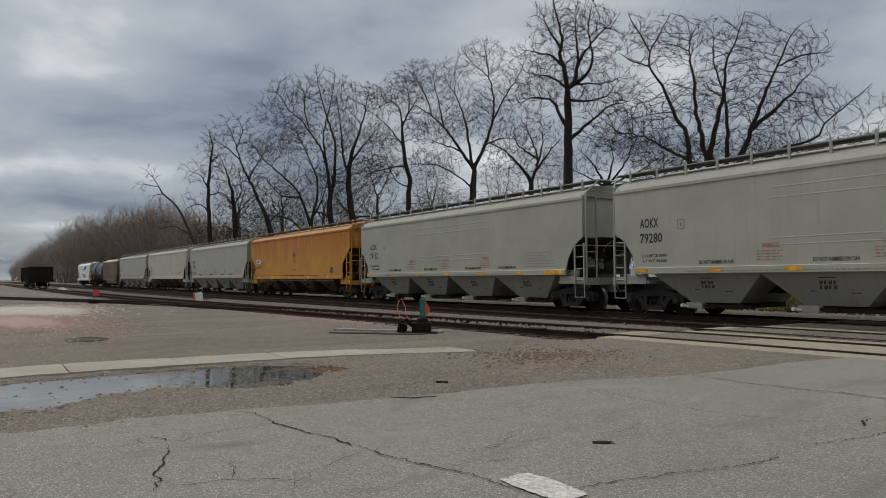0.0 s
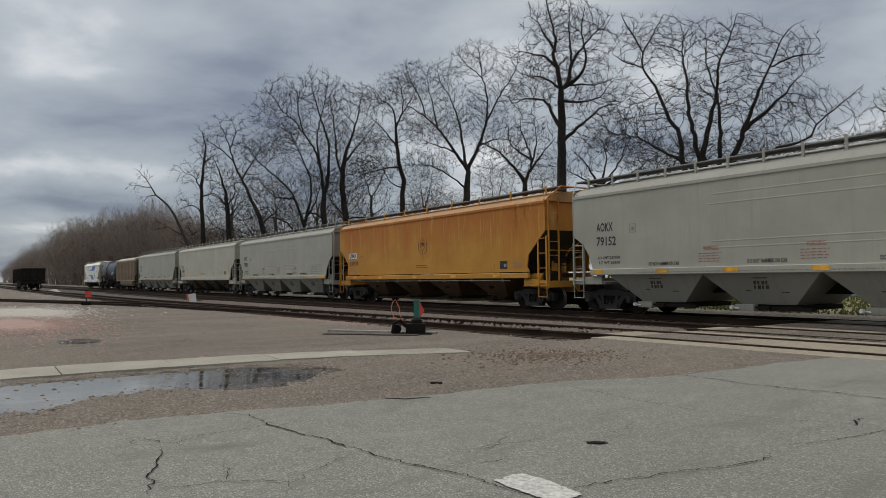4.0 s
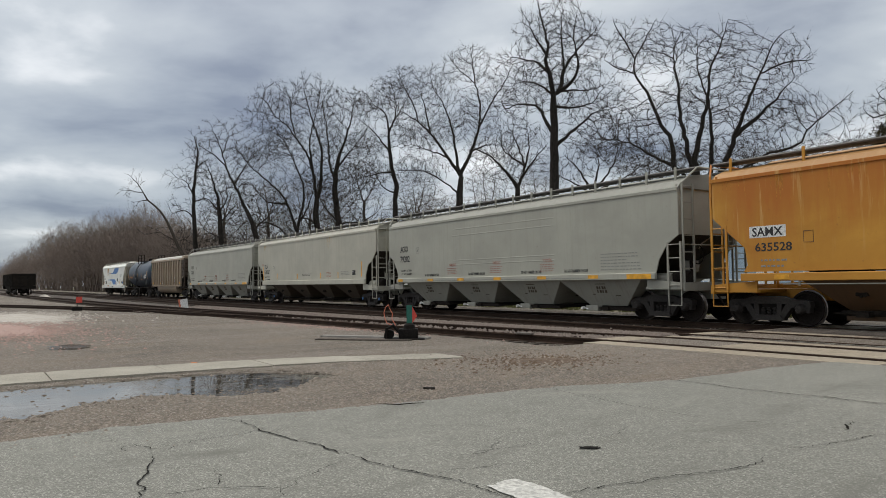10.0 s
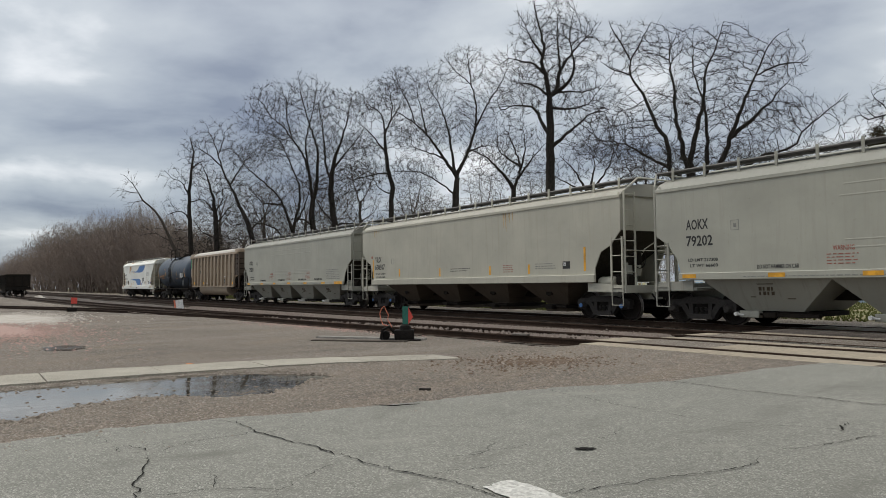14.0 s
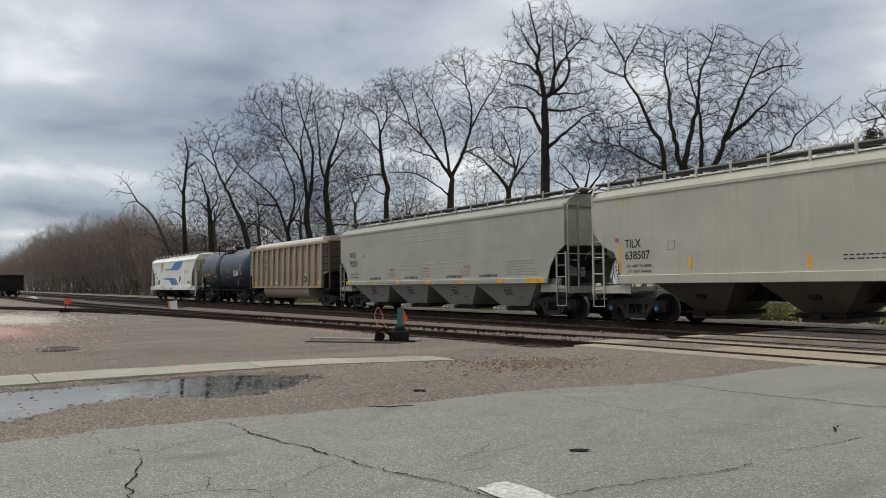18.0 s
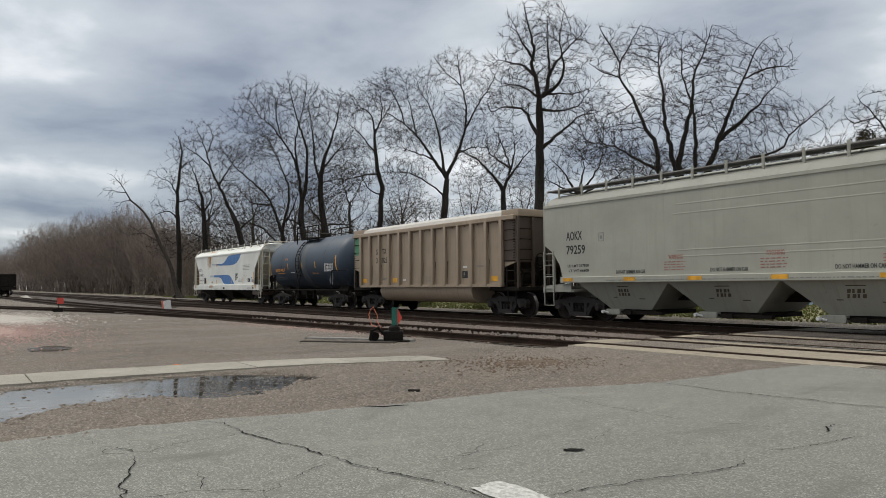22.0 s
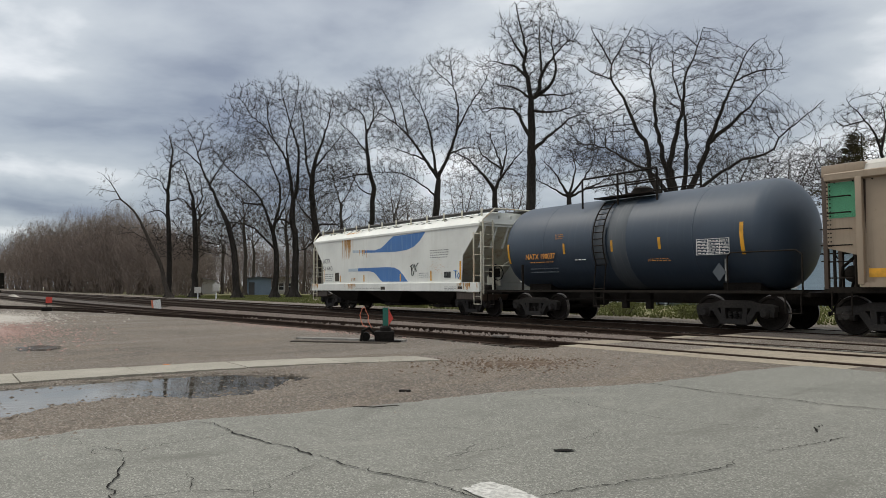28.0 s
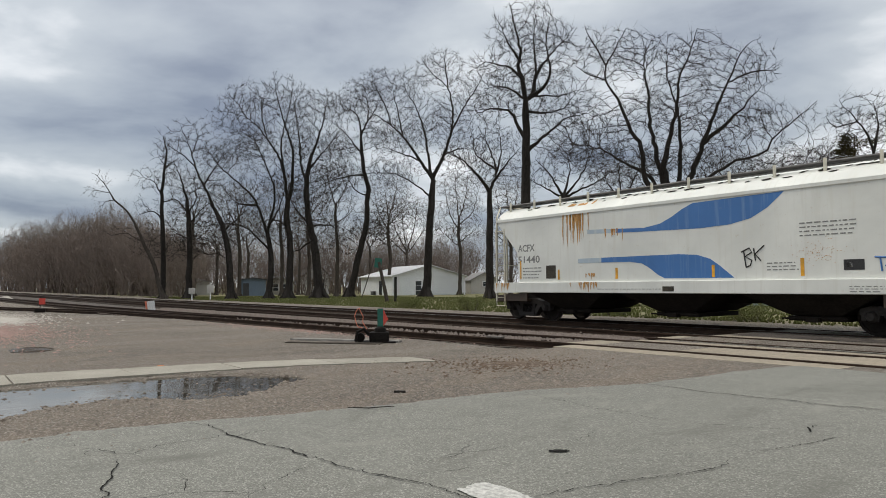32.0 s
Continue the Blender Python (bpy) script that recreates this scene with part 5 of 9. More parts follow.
def cream_hopper():
    cut = ((0.0, 2.85), (0.42, 2.4), (0.85, 2.2), (1.1, 1.7), (1.12, 1.42))
    car = covered_hopper("cream-white covered hopper freight car with orange rust stains", 8.6, ("hopper_cream", "cream_roof", "hopper_cream"), 3.95, 4.38, (1.22, 1.48), cut, 18.4, 7.35, ((-4.9, 2.6, 1.05), (-1.65, 2.6, 1.05), (1.65, 2.6, 1.05), (4.9, 2.6, 1.05)), 4.52, bay_mat="bay_brown", bay_h=0.46, bay_in=0.8)
    outlet_necks(car, "bay_brown", "dark dirty outlet neck under a hopper")
    y = -SIDE - 0.024
    stains(car, "pale_rust", "faint orange rust streak", ((-7.2, 0.12, 3.88, 0.4, 5), (3.0, 0.16, 3.88, 0.75, 12)), 5)
    letters("TILX", 0.36, "black", "lettering", car, -7.3, y, 2.32, 0.62)
    letters("638507", 0.36, "black", "lettering", car, -7.3, y, 1.96, 0.95)
    letters("LD LMT 216800", 0.11, "black", "lettering", car, -7.25, y, 1.72, 0.95)
    letters("LT WT 69400", 0.11, "black", "lettering", car, -7.2, y, 1.55, 0.9)
    bm = bmesh.new()
    turned(bm, [(y - 0.005, 0.075), (y + 0.004, 0.075)], 16, "y", (-7.62, 0, 2.58))
    part("reflector", bm, "red_mark", car, "round orange-red mark")
    for x, z0, z1 in ((-7.55, 1.55, 2.45), (-5.0, 1.6, 1.95), (-1.6, 1.55, 1.9), (1.9, 1.55, 1.9), (4.2, 1.55, 1.9), (7.0, 1.6, 2.4)):
        side_marks(car, y, [("reflector", "yellow", x, x + 0.09, z0, z1)])
    bm = bmesh.new()
    for a in ((-5.7, -5.46, 2.44, 2.452), (-5.7, -5.46, 2.2, 2.212), (-5.7, -5.688, 2.2, 2.45), (-5.472, -5.46, 2.2, 2.45)):
        box(bm, a[0], a[1], y - 0.003, y + 0.004, a[2], a[3])
    part("placard", bm, "grey_mark", car, "small outlined square mark", smooth=0)
    part("small_print", stripes(bmesh.new(), -0.75, 0.75, 1.72, 1.9, 2, y, 16), "black", car, "two rows of small dark print", smooth=0)
    part("small_print", stripes(bmesh.new(), 2.75, 3.4, 1.62, 1.95, 4, y, 17), "red_mark", car, "rows of small red print", smooth=0)
    side_marks(car, y, [("panel", "black", 6.0, 6.35, 1.7, 1.95), ("panel", "white_mark", 6.04, 6.15, 1.8, 1.92)])
    part("small_print", stripes(bmesh.new(), 4.6, 5.7, 1.7, 1.95, 3, y, 6), "grey_mark", car, smooth=0)
    return car


def old_white_hopper():
    """The last car: a shorter hopper with a deep white sill, blue swooshes and rust."""
    cut = ((0.05, 3.5), (0.5, 3.02), (1.1, 2.4), (1.2, 1.34))
    half = 7.3
    # the white car's bays are near-black: shade below the sill, put into colour
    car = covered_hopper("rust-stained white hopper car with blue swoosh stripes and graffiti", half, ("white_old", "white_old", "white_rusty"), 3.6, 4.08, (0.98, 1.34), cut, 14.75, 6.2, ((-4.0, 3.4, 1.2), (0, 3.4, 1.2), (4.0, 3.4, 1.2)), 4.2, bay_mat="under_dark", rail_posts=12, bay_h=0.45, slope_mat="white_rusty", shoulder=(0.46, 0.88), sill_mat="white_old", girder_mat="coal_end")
    y, ys = -SIDE - 0.024, -SIDE - 0.114
    # the sill runs out to both ends as a plate
    for s in (-1, 1):
        for d in (-1, 1):
            bm = bmesh.new()
            box(bm, min(d * (half - 1.15), d * (half + 0.05)), max(d * (half - 1.15), d * (half + 0.05)), s * 1.615 - 0.055, s * 1.615 + 0.055, 0.98, 1.34)
            part("sill_end", bm, "white_old", car)
    for pts in ([(-1.7, 2.825), (-0.9, 2.8), (1.2, 2.76), (2.1, 2.8), (2.7, 2.92), (3.15, 3.15), (3.6, 3.52), (1.0, 3.47), (0.65, 3.33), (0.3, 3.14), (-0.1, 2.98), (-0.65, 2.9), (-1.7, 2.945)],
                [(-2.3, 1.93), (-1.2, 1.92), (-0.75, 1.86), (-0.45, 1.7), (-0.2, 1.52), (0.05, 1.41), (2.2, 1.4), (1.8, 1.72), (1.5, 1.92), (1.1, 2.04), (0.5, 2.08), (-0.9, 2.08), (-2.3, 2.08)]):
        part("stripe", frame_plate(pts, y - 0.002, 0.006), "blue", car, "faded blue swoosh stripe", smooth=0)
    for pts in ([(-2.86, 2.86), (-1.7, 2.825), (-1.7, 2.945), (-2.86, 2.99)], [(-3.28, 1.94), (-2.3, 1.93), (-2.3, 2.08), (-3.28, 2.08)]):
        part("stripe", frame_plate(pts, y - 0.002, 0.006), "blue_faded", car, "worn pale end of a blue stripe", smooth=0)
    letters("ACFX", 0.34, "grey_mark", "lettering", car, -6.15, y, 2.42, 0.85)
    letters("51440", 0.34, "grey_mark", "lettering", car, -6.15, y, 2.02, 1.1)
    part("small_print", stripes(bmesh.new(), -5.9, -4.9, 1.45, 1.9, 4, y, 4), "grey_mark", car, smooth=0)
    part("small_print", stripes(bmesh.new(), 3.95, 5.5, 2.35, 2.75, 4, y, 5), "grey_mark", car, smooth=0)
    part("small_print", stripes(bmesh.new(), 3.1, 4.0, 1.55, 1.8, 3, y, 6), "grey_mark", car, smooth=0)
    part("small_print", stripes(bmesh.new(), 5.1, 5.9, 1.02, 1.2, 3, -1.674, 7), "grey_mark", car, smooth=0)
    part("small_print", stripes(bmesh.new(), -2.4, 0.3, 1.08, 1.14, 1, -1.674, 8), "grey_mark", car, smooth=0)
    side_marks(car, y, [("panel", "black", 4.95, 5.4, 1.54, 1.78), ("panel", "white_mark", 5.0, 5.15, 1.6, 1.72), ("panel", "slope", -4.75, -4.3, 1.46, 1.9),
                        ("reflector", "yellow", -6.05, -5.99, 1.45, 2.1), ("reflector", "yellow", -4.2, -4.12, 1.42, 1.75), ("reflector", "yellow", -1.75, -1.66, 1.42, 1.75), ("reflector", "yellow", 1.55, 1.64, 1.42, 1.75), ("reflector", "yellow", 3.95, 4.04, 1.42, 1.85), ("reflector", "yellow", 6.0, 6.1, 1.45, 2.2)])
    side_marks(car, -1.674, [("panel", "slope", 0.02, 0.4, 1.04, 1.18), ("panel", "slope", 6.0, 6.28, 1.08, 1.18)])
    rnd = random.Random(5)
    for x0, x1, z0, z1, yy, n in ((-3.95, -2.95, 2.45, 3.56, y, 26), (-2.1, -1.4, 2.5, 2.98, y, 8), (-3.5, -2.3, 0.99, 1.33, -1.674, 22), (5.9, 7.2, 0.99, 1.33, -1.674, 22), (-7.2, -6.4, 0.99, 1.33, -1.674, 14), (-3.2, -2.4, 1.4, 1.62, y, 8)):
        for _ in range(n):
            bm = bmesh.new()
            x, w, t = rnd.gauss((x0 + x1) / 2, (x1 - x0) / 4), rnd.uniform(0.012, 0.07), rnd.uniform(0.25, 1.0)
            top, low = z1 - (rnd.random() * 0.1 if n < 26 else 0) * (z1 - z0), z1 - t * (z1 - z0)
            row = []
            for k in range(7):
                f = k / 6
                c, h = x + 0.02 * noise.noise(Vector((x * 7, f * 4, 1))), w * 0.5 * (1 - f) ** 0.6 * rnd.uniform(0.6, 1.3) + 0.003
                row.append((bm.verts.new((c - h, yy - 0.003, top + (low - top) * f)), bm.verts.new((c + h, yy - 0.003, top + (low - top) * f))))
            for p, q in zip(row, row[1:]):
                bm.faces.new((p[0], q[0], q[1], p[1]))
            part("rust_streak", bm, "rust", car, "orange rust streak running down", smooth=0)
    bm = bmesh.new()
    for _ in range(110):
        x, zz, w = rnd.gauss(4.35, 0.26), rnd.gauss(1.95, 0.15), rnd.uniform(0.003, 0.014)
        box(bm, x, x + 2 * w, y - 0.002, y + 0.004, zz, zz + w)
    tagged(part("rust_specks", bm, "rust", car, "cloud of small rust specks", smooth=0), "cloud of small rust specks", kind="stuff")
    # scrawled letters
    bm = bmesh.new()
    for pts in ([(2.5, 2.15), (2.58, 1.6)], [(2.42, 2.1), (2.7, 2.22), (2.78, 2.08), (2.55, 1.95), (2.78, 1.82), (2.72, 1.66), (2.58, 1.6)], [(2.85, 2.2), (2.9, 1.8)], [(3.2, 2.28), (2.89, 2.02), (3.08, 1.8)]):
        tube(bm, [(2.72 + (x - 2.8) * 0.8, y - 0.002, 1.9 + (z - 1.9) * 0.8) for x, z in pts], 0.019, 4)
    part("graffiti", bm, "black", car, "black scrawled graffiti tag")
    bm = bmesh.new()
    for pts in ([(5.62, 1.82), (5.85, 1.8)], [(5.73, 1.82), (5.76, 1.5)], [(5.95, 1.72), (5.84, 1.62), (5.92, 1.5), (6.02, 1.6), (5.95, 1.72)]):
        tube(bm, [(x, y - 0.002, z) for x, z in pts], 0.02, 4)
    part("graffiti", bm, "blue", car, "blue scrawled graffiti tag")
    # paint flaked from the roof
    for k in range(46):
        x, q = -half + 0.3 + (2 * half - 0.6) * ((k + rnd.random()) / 46) ** 0.85, rnd.choice((0.35, 0.75, 0.9)) + rnd.uniform(-0.1, 0.1)
        yy, z = -SIDE + 0.16 + 0.34 * q, 3.6 + 0.48 * (0.46 + 0.42 * q) + 0.006
        w, d = rnd.uniform(0.07, 0.2), rnd.uniform(0.03, 0.07)
        bm = bmesh.new()
        vs = []
        for a in range(9):
            u, v = w * math.cos(a * math.tau / 9) * rnd.uniform(0.5, 1.1), d * math.sin(a * math.tau / 9) * rnd.uniform(0.6, 1.1)
            vs.append(bm.verts.new((x + u + v * 0.6, yy + v, z + v * 0.593 + 0.006)))
        bm.faces.new(vs)
        part("bare_patch", bm, "under_dark", car, "dark patch where roof paint flaked off", smooth=0)
    for _ in range(9):
        x, q0 = rnd.uniform(-3.9, -2.8), rnd.uniform(0.3, 0.9)
        bm = bmesh.new()
        w = rnd.uniform(0.03, 0.1)
        vs = [bm.verts.new((x + du, -SIDE + 0.16 + 0.34 * q, 3.6 + 0.48 * (0.46 + 0.42 * q) + 0.01)) for du, q in ((-w, 0.02), (w * 0.7, 0.02), (w, q0 * 0.6), (0, q0), (-w * 0.8, q0 * 0.7))]
        bm.faces.new(vs)
        part("rust_streak", bm, "rust", car, "orange rust streak running down", smooth=0)
    # end posts under the roof
    for d in (-1, 1):
        for k in range(5):
            yy = -1.2 + 0.6 * k
            bm = bmesh.new()
            prism(bm, [(d * (half + 0.0), 3.95), (d * (half + 0.06), 3.95), (d * (half - 0.5), 2.7), (d * (half - 0.56), 2.7)], yy - 0.04, yy + 0.04)
            bmesh.ops.recalc_face_normals(bm, faces=bm.faces)
            part("end_post", bm, "white_old", car)
    return car


def coal_hopper():
    """Ribbed taupe coal hopper with a pale cover, open corners over the end platforms and a round belly."""
    car = thing("coal_car", "taupe ribbed steel coal car with green panel and pale cover", "railcar", "cars of the freight train")
    half, y = 6.25, -1.56
    cut = [(-half, 3.72), (-half, 2.05), (-half + 0.75, 1.85), (-half + 0.78, 1.2), (half - 0.78, 1.2), (half - 0.75, 1.85), (half, 2.05), (half, 3.72)]
    for s in (-1, 1):
        part("side_sheet", frame_plate(cut, s * 1.5 - 0.02, 0.04), "coal_steel", car)
        bm = bmesh.new()
        box(bm, -half, half, s * 1.56 - 0.07, s * 1.56 + 0.07, 3.62, 3.8)
        bmesh.ops.bevel(bm, geom=bm.edges[:], offset=0.02, segments=1, affect="EDGES")
        part("top_chord", bm, "coal_steel", car)
        bm = bmesh.new()
        box(bm, -half + 0.75, half - 0.75, s * 1.54 - 0.08, s * 1.54 + 0.08, 1.14, 1.25)
        part("side_sill", bm, "coal_steel", car)
        for k in range(13):
            x = -5.48 + 0.913 * k
            part("rib", plain_mesh("coal_rib", "coal_steel", 0.012, -0.07, 0.07, -0.07, 0.07, 1.2, 3.66), "", car, m=pose(x, s * 1.57, 0))
        bm = bmesh.new()
        for k in range(30):
            x = -half + 0.2 + k * (2 * half - 0.4) / 29
            turned(bm, [(s * 1.525, 0.02), (s * 1.55, 0.012)], 6, "y", (x, 0, 3.58))
        part("rivets", bm, "under_dark", car, "row of rivet heads")
    # heaped cover
    bm = bmesh.new()
    profile(bm, [(1.5, 3.78), (1.42, 3.95), (1.0, 4.1), (0, 4.15), (-1.0, 4.1), (-1.42, 3.95), (-1.5, 3.78)], -half + 0.7, half - 0.9)
    part("cover", bm, "coal_cap", car, "pale load cover along the top")
    for d in (-1, 1):
        x = d * half
        bm = bmesh.new()
        box(bm, x - 0.03, x + 0.03, -1.48, 1.48, 2.05, 3.72)
        part("end_sheet", bm, "coal_end", car, "dark rust-stained end sheet")
        for yy in (-1.46, -0.75, 0.0, 0.75, 1.46):
            part("end_post", plain_mesh("coal_end_post", "coal_end", 0.01, -0.05, 0.05, -0.05, 0.05, 1.1, 3.74), "", car, m=pose(d * (half + 0.06), yy, 0))
        bm = bmesh.new()
        for k in range(16):
            for dx in (0.04, 0.1):
                turned(bm, [(-1.56, 0.02), (-1.535, 0.012)], 6, "y", (d * (half - dx), 0, 2.1 + 0.1 * k))
        part("rivets", bm, "under_dark", car, "rows of rivet heads at the corner post")
        for k in range(5):
            z = 1.75 + 0.38 * k
            bm = bmesh.new()
            tube(bm, [(d * (half + 0.1), -1.42, z), (d * (half + 0.2), -1.42, z), (d * (half + 0.2), -0.95, z), (d * (half + 0.1), -0.95, z)], 0.017, 5)
            part("grab_iron", bm, "under_dark", car)
        bm = boxed(min(d * (half - 0.85), d * (half + 0.12)), max(d * (half - 0.85), d * (half + 0.12)), -1.5, 1.5, 3.74, 4.02, bevel=0.04)
        part("end_cap", bm, "coal_steel", car, "boxed end of the load cover")
        bm = turned(bmesh.new(), [(-1.15, 0.1), (-1.1, 0.2), (-0.3, 0.2), (-0.25, 0.1)], 14, "y", (d * (half - 0.35), 0, 1.45))
        box(bm, min(d * (half - 0.3), d * (half + 0.05)), max(d * (half - 0.3), d * (half + 0.05)), -0.1, 0.35, 1.2, 1.75)
        for yy, zz in ((-1.2, 1.9), (-0.6, 1.7), (0.5, 2.0)):
            tube(bm, [(d * (half - 0.1), yy, 1.1), (d * (half - 0.12), yy + 0.1, zz - 0.3), (d * (half - 0.4), yy + 0.25, zz)], 0.035, 6)
        tube(bm, [(d * (half + 0.22), -0.5 + 0.27 * math.cos(k * math.tau / 16), 2.1 + 0.27 * math.sin(k * math.tau / 16)) for k in range(17)], 0.02, 5)
        box(bm, min(d * (half + 0.05), d * (half + 0.2)), max(d * (half + 0.05), d * (half + 0.2)), -0.6, -0.4, 1.95, 2.25)
        part("brake_gear", bm, "under_dark", car, "dark brake cylinder, pipes and hand wheel")
        bm = bmesh.new()
        prism(bm, [(x - d * 0.05, 2.1), (d * (half - 2.7), 1.2), (d * (half - 2.75), 1.25), (x - d * 0.1, 2.16)], -1.45, 1.45)
        bmesh.ops.recalc_face_normals(bm, faces=bm.faces)
        part("slope_sheet", bm, "coal_end", car)
        bm = bmesh.new()
        box(bm, min(d * (half - 1.6), d * (half + 0.12)), max(d * (half - 1.6), d * (half + 0.12)), -1.5, 1.5, 1.0, 1.14)
        box(bm, min(d * (half - 3), d * (half + 0.2)), max(d * (half - 3), d * (half + 0.2)), -0.3, 0.3, 0.66, 1.0)
        part("end_platform", bm, "under_dark", car)
        for s in (-1, 1):
            for dx in (0.12, 0.6):
                bm = bmesh.new()
                tube(bm, [(d * (half - dx), s * 1.46, 1.1), (d * (half - dx), s * 1.46, 2.1)], 0.035, 6)
                part("end_post", bm, "under_dark", car)
            for k in range(6):
                z = 1.35 + 0.38 * k
                bm = bmesh.new()
                tube(bm, [(d * (half - 0.55), s * 1.52, z), (d * (half - 0.55), s * 1.6, z), (d * (half - 0.05), s * 1.6, z), (d * (half - 0.05), s * 1.52, z)], 0.017, 5)
                part("grab_iron", bm, "under_dark", car)
            bm = bmesh.new()
            tube(bm, [(d * (half - 0.5), s * 1.5, 1.05), (d * (half - 0.5), s * 1.5, 0.5), (d * (half - 0.05), s * 1.5, 0.5), (d * (half - 0.05), s * 1.5, 1.05)], 0.02, 6)
            part("step", bm, "under_dark", car)
        coupler(car, d * 6.85, d)
        truck(car, d * 5.15)
    # round belly
    bm = bmesh.new()
    profile(bm, [(-1.48, 1.14), (-1.5, 0.95), (-1.4, 0.7), (-1.15, 0.52), (0, 0.45), (1.15, 0.52), (1.4, 0.7), (1.5, 0.95), (1.48, 1.14)], -3.7, 3.5)
    part("belly", bm, "coal_steel", car, "rounded taupe belly under the sill", smooth=50)
    side_marks(car, -1.524, [("panel", "green", -6.2, -5.57, 2.75, 3.58)])
    for body, x, w in (("SB", -4.05, 0.36), ("TX", -3.48, 0.4)):
        letters(body, 0.36, "black", "lettering", car, x, -1.526, 2.72, w)
    for body, x, w in (("33", -4.05, 0.36), ("025", -3.5, 0.5)):
        letters(body, 0.36, "black", "lettering", car, x, -1.526, 2.3, w)
    letters("LD LMT", 0.12, "grey_mark", "lettering", car, -4.05, -1.526, 1.5, 0.36)
    letters("243000", 0.12, "grey_mark", "lettering", car, -3.45, -1.526, 1.5, 0.42)
    side_marks(car, -1.526, [("reflector", "yellow", x, x + 0.4, 1.36, 1.56) for x in (-5.35, -2.5, 4.8)])
    side_marks(car, -1.526, [("panel", "black", 2.95, 3.3, 1.5, 1.78), ("panel", "white_mark", 2.99, 3.12, 1.56, 1.72), ("panel", "white_mark", -1.6, -1.35, 1.42, 1.52), ("panel", "white_mark", 3.0, 3.26, 1.9, 1.98)])
    for s in (-1, 1):
        for d in (1,):
            bm = bmesh.new()
            box(bm, min(d * (half - 0.74), d * half), max(d * (half - 0.74), d * half), s * 1.522 - 0.004, s * 1.522 + 0.004, 2.06, 3.6)
            part("end_panel", bm, "coal_end" if d > 0 else "coal_steel", car, "rust-darkened end panel")
    rnd = random.Random(8)
    for k in range(70):
        x, z1 = -5.48 + 0.913 * rnd.randrange(13) + rnd.choice((-0.1, 0.1)) * rnd.uniform(0.75, 1.6), rnd.choice((3.6, 3.6, 2.2))
        low, w = z1 - rnd.uniform(0.3, 1.5) * (1 if z1 > 3 else 0.6), rnd.uniform(0.012, 0.05)
        bm = bmesh.new()
        bm.faces.new([bm.verts.new(p) for p in ((x - w / 2, -1.5235, z1), (x - w * 0.35, -1.5235, (z1 + low) / 2), (x, -1.5235, low), (x + w * 0.4, -1.5235, (z1 * 1.2 + low * 0.8) / 2), (x + w / 2, -1.5235, z1))])
        part("rust_streak", bm, "coal_end", car, "brown rust streak beside a rib", smooth=0)
    part("small_print", stripes(bmesh.new(), 3.9, 4.8, 1.9, 2.05, 1, -1.526, 3), "grey_mark", car, smooth=0)
    part("small_print", stripes(bmesh.new(), 0.3, 0.8, 1.35, 1.6, 4, -1.526, 5), "grey_mark", car, smooth=0)
    bm = bmesh.new()
    tube(bm, [(-2.25 + 0.12 * math.cos(a * math.tau / 14), -1.527, 2.75 + 0.16 * math.sin(a * math.tau / 14)) for a in range(15)], 0.005, 4)
    part("placard", bm, "grey_mark", car, "small round outlined mark")
    return car


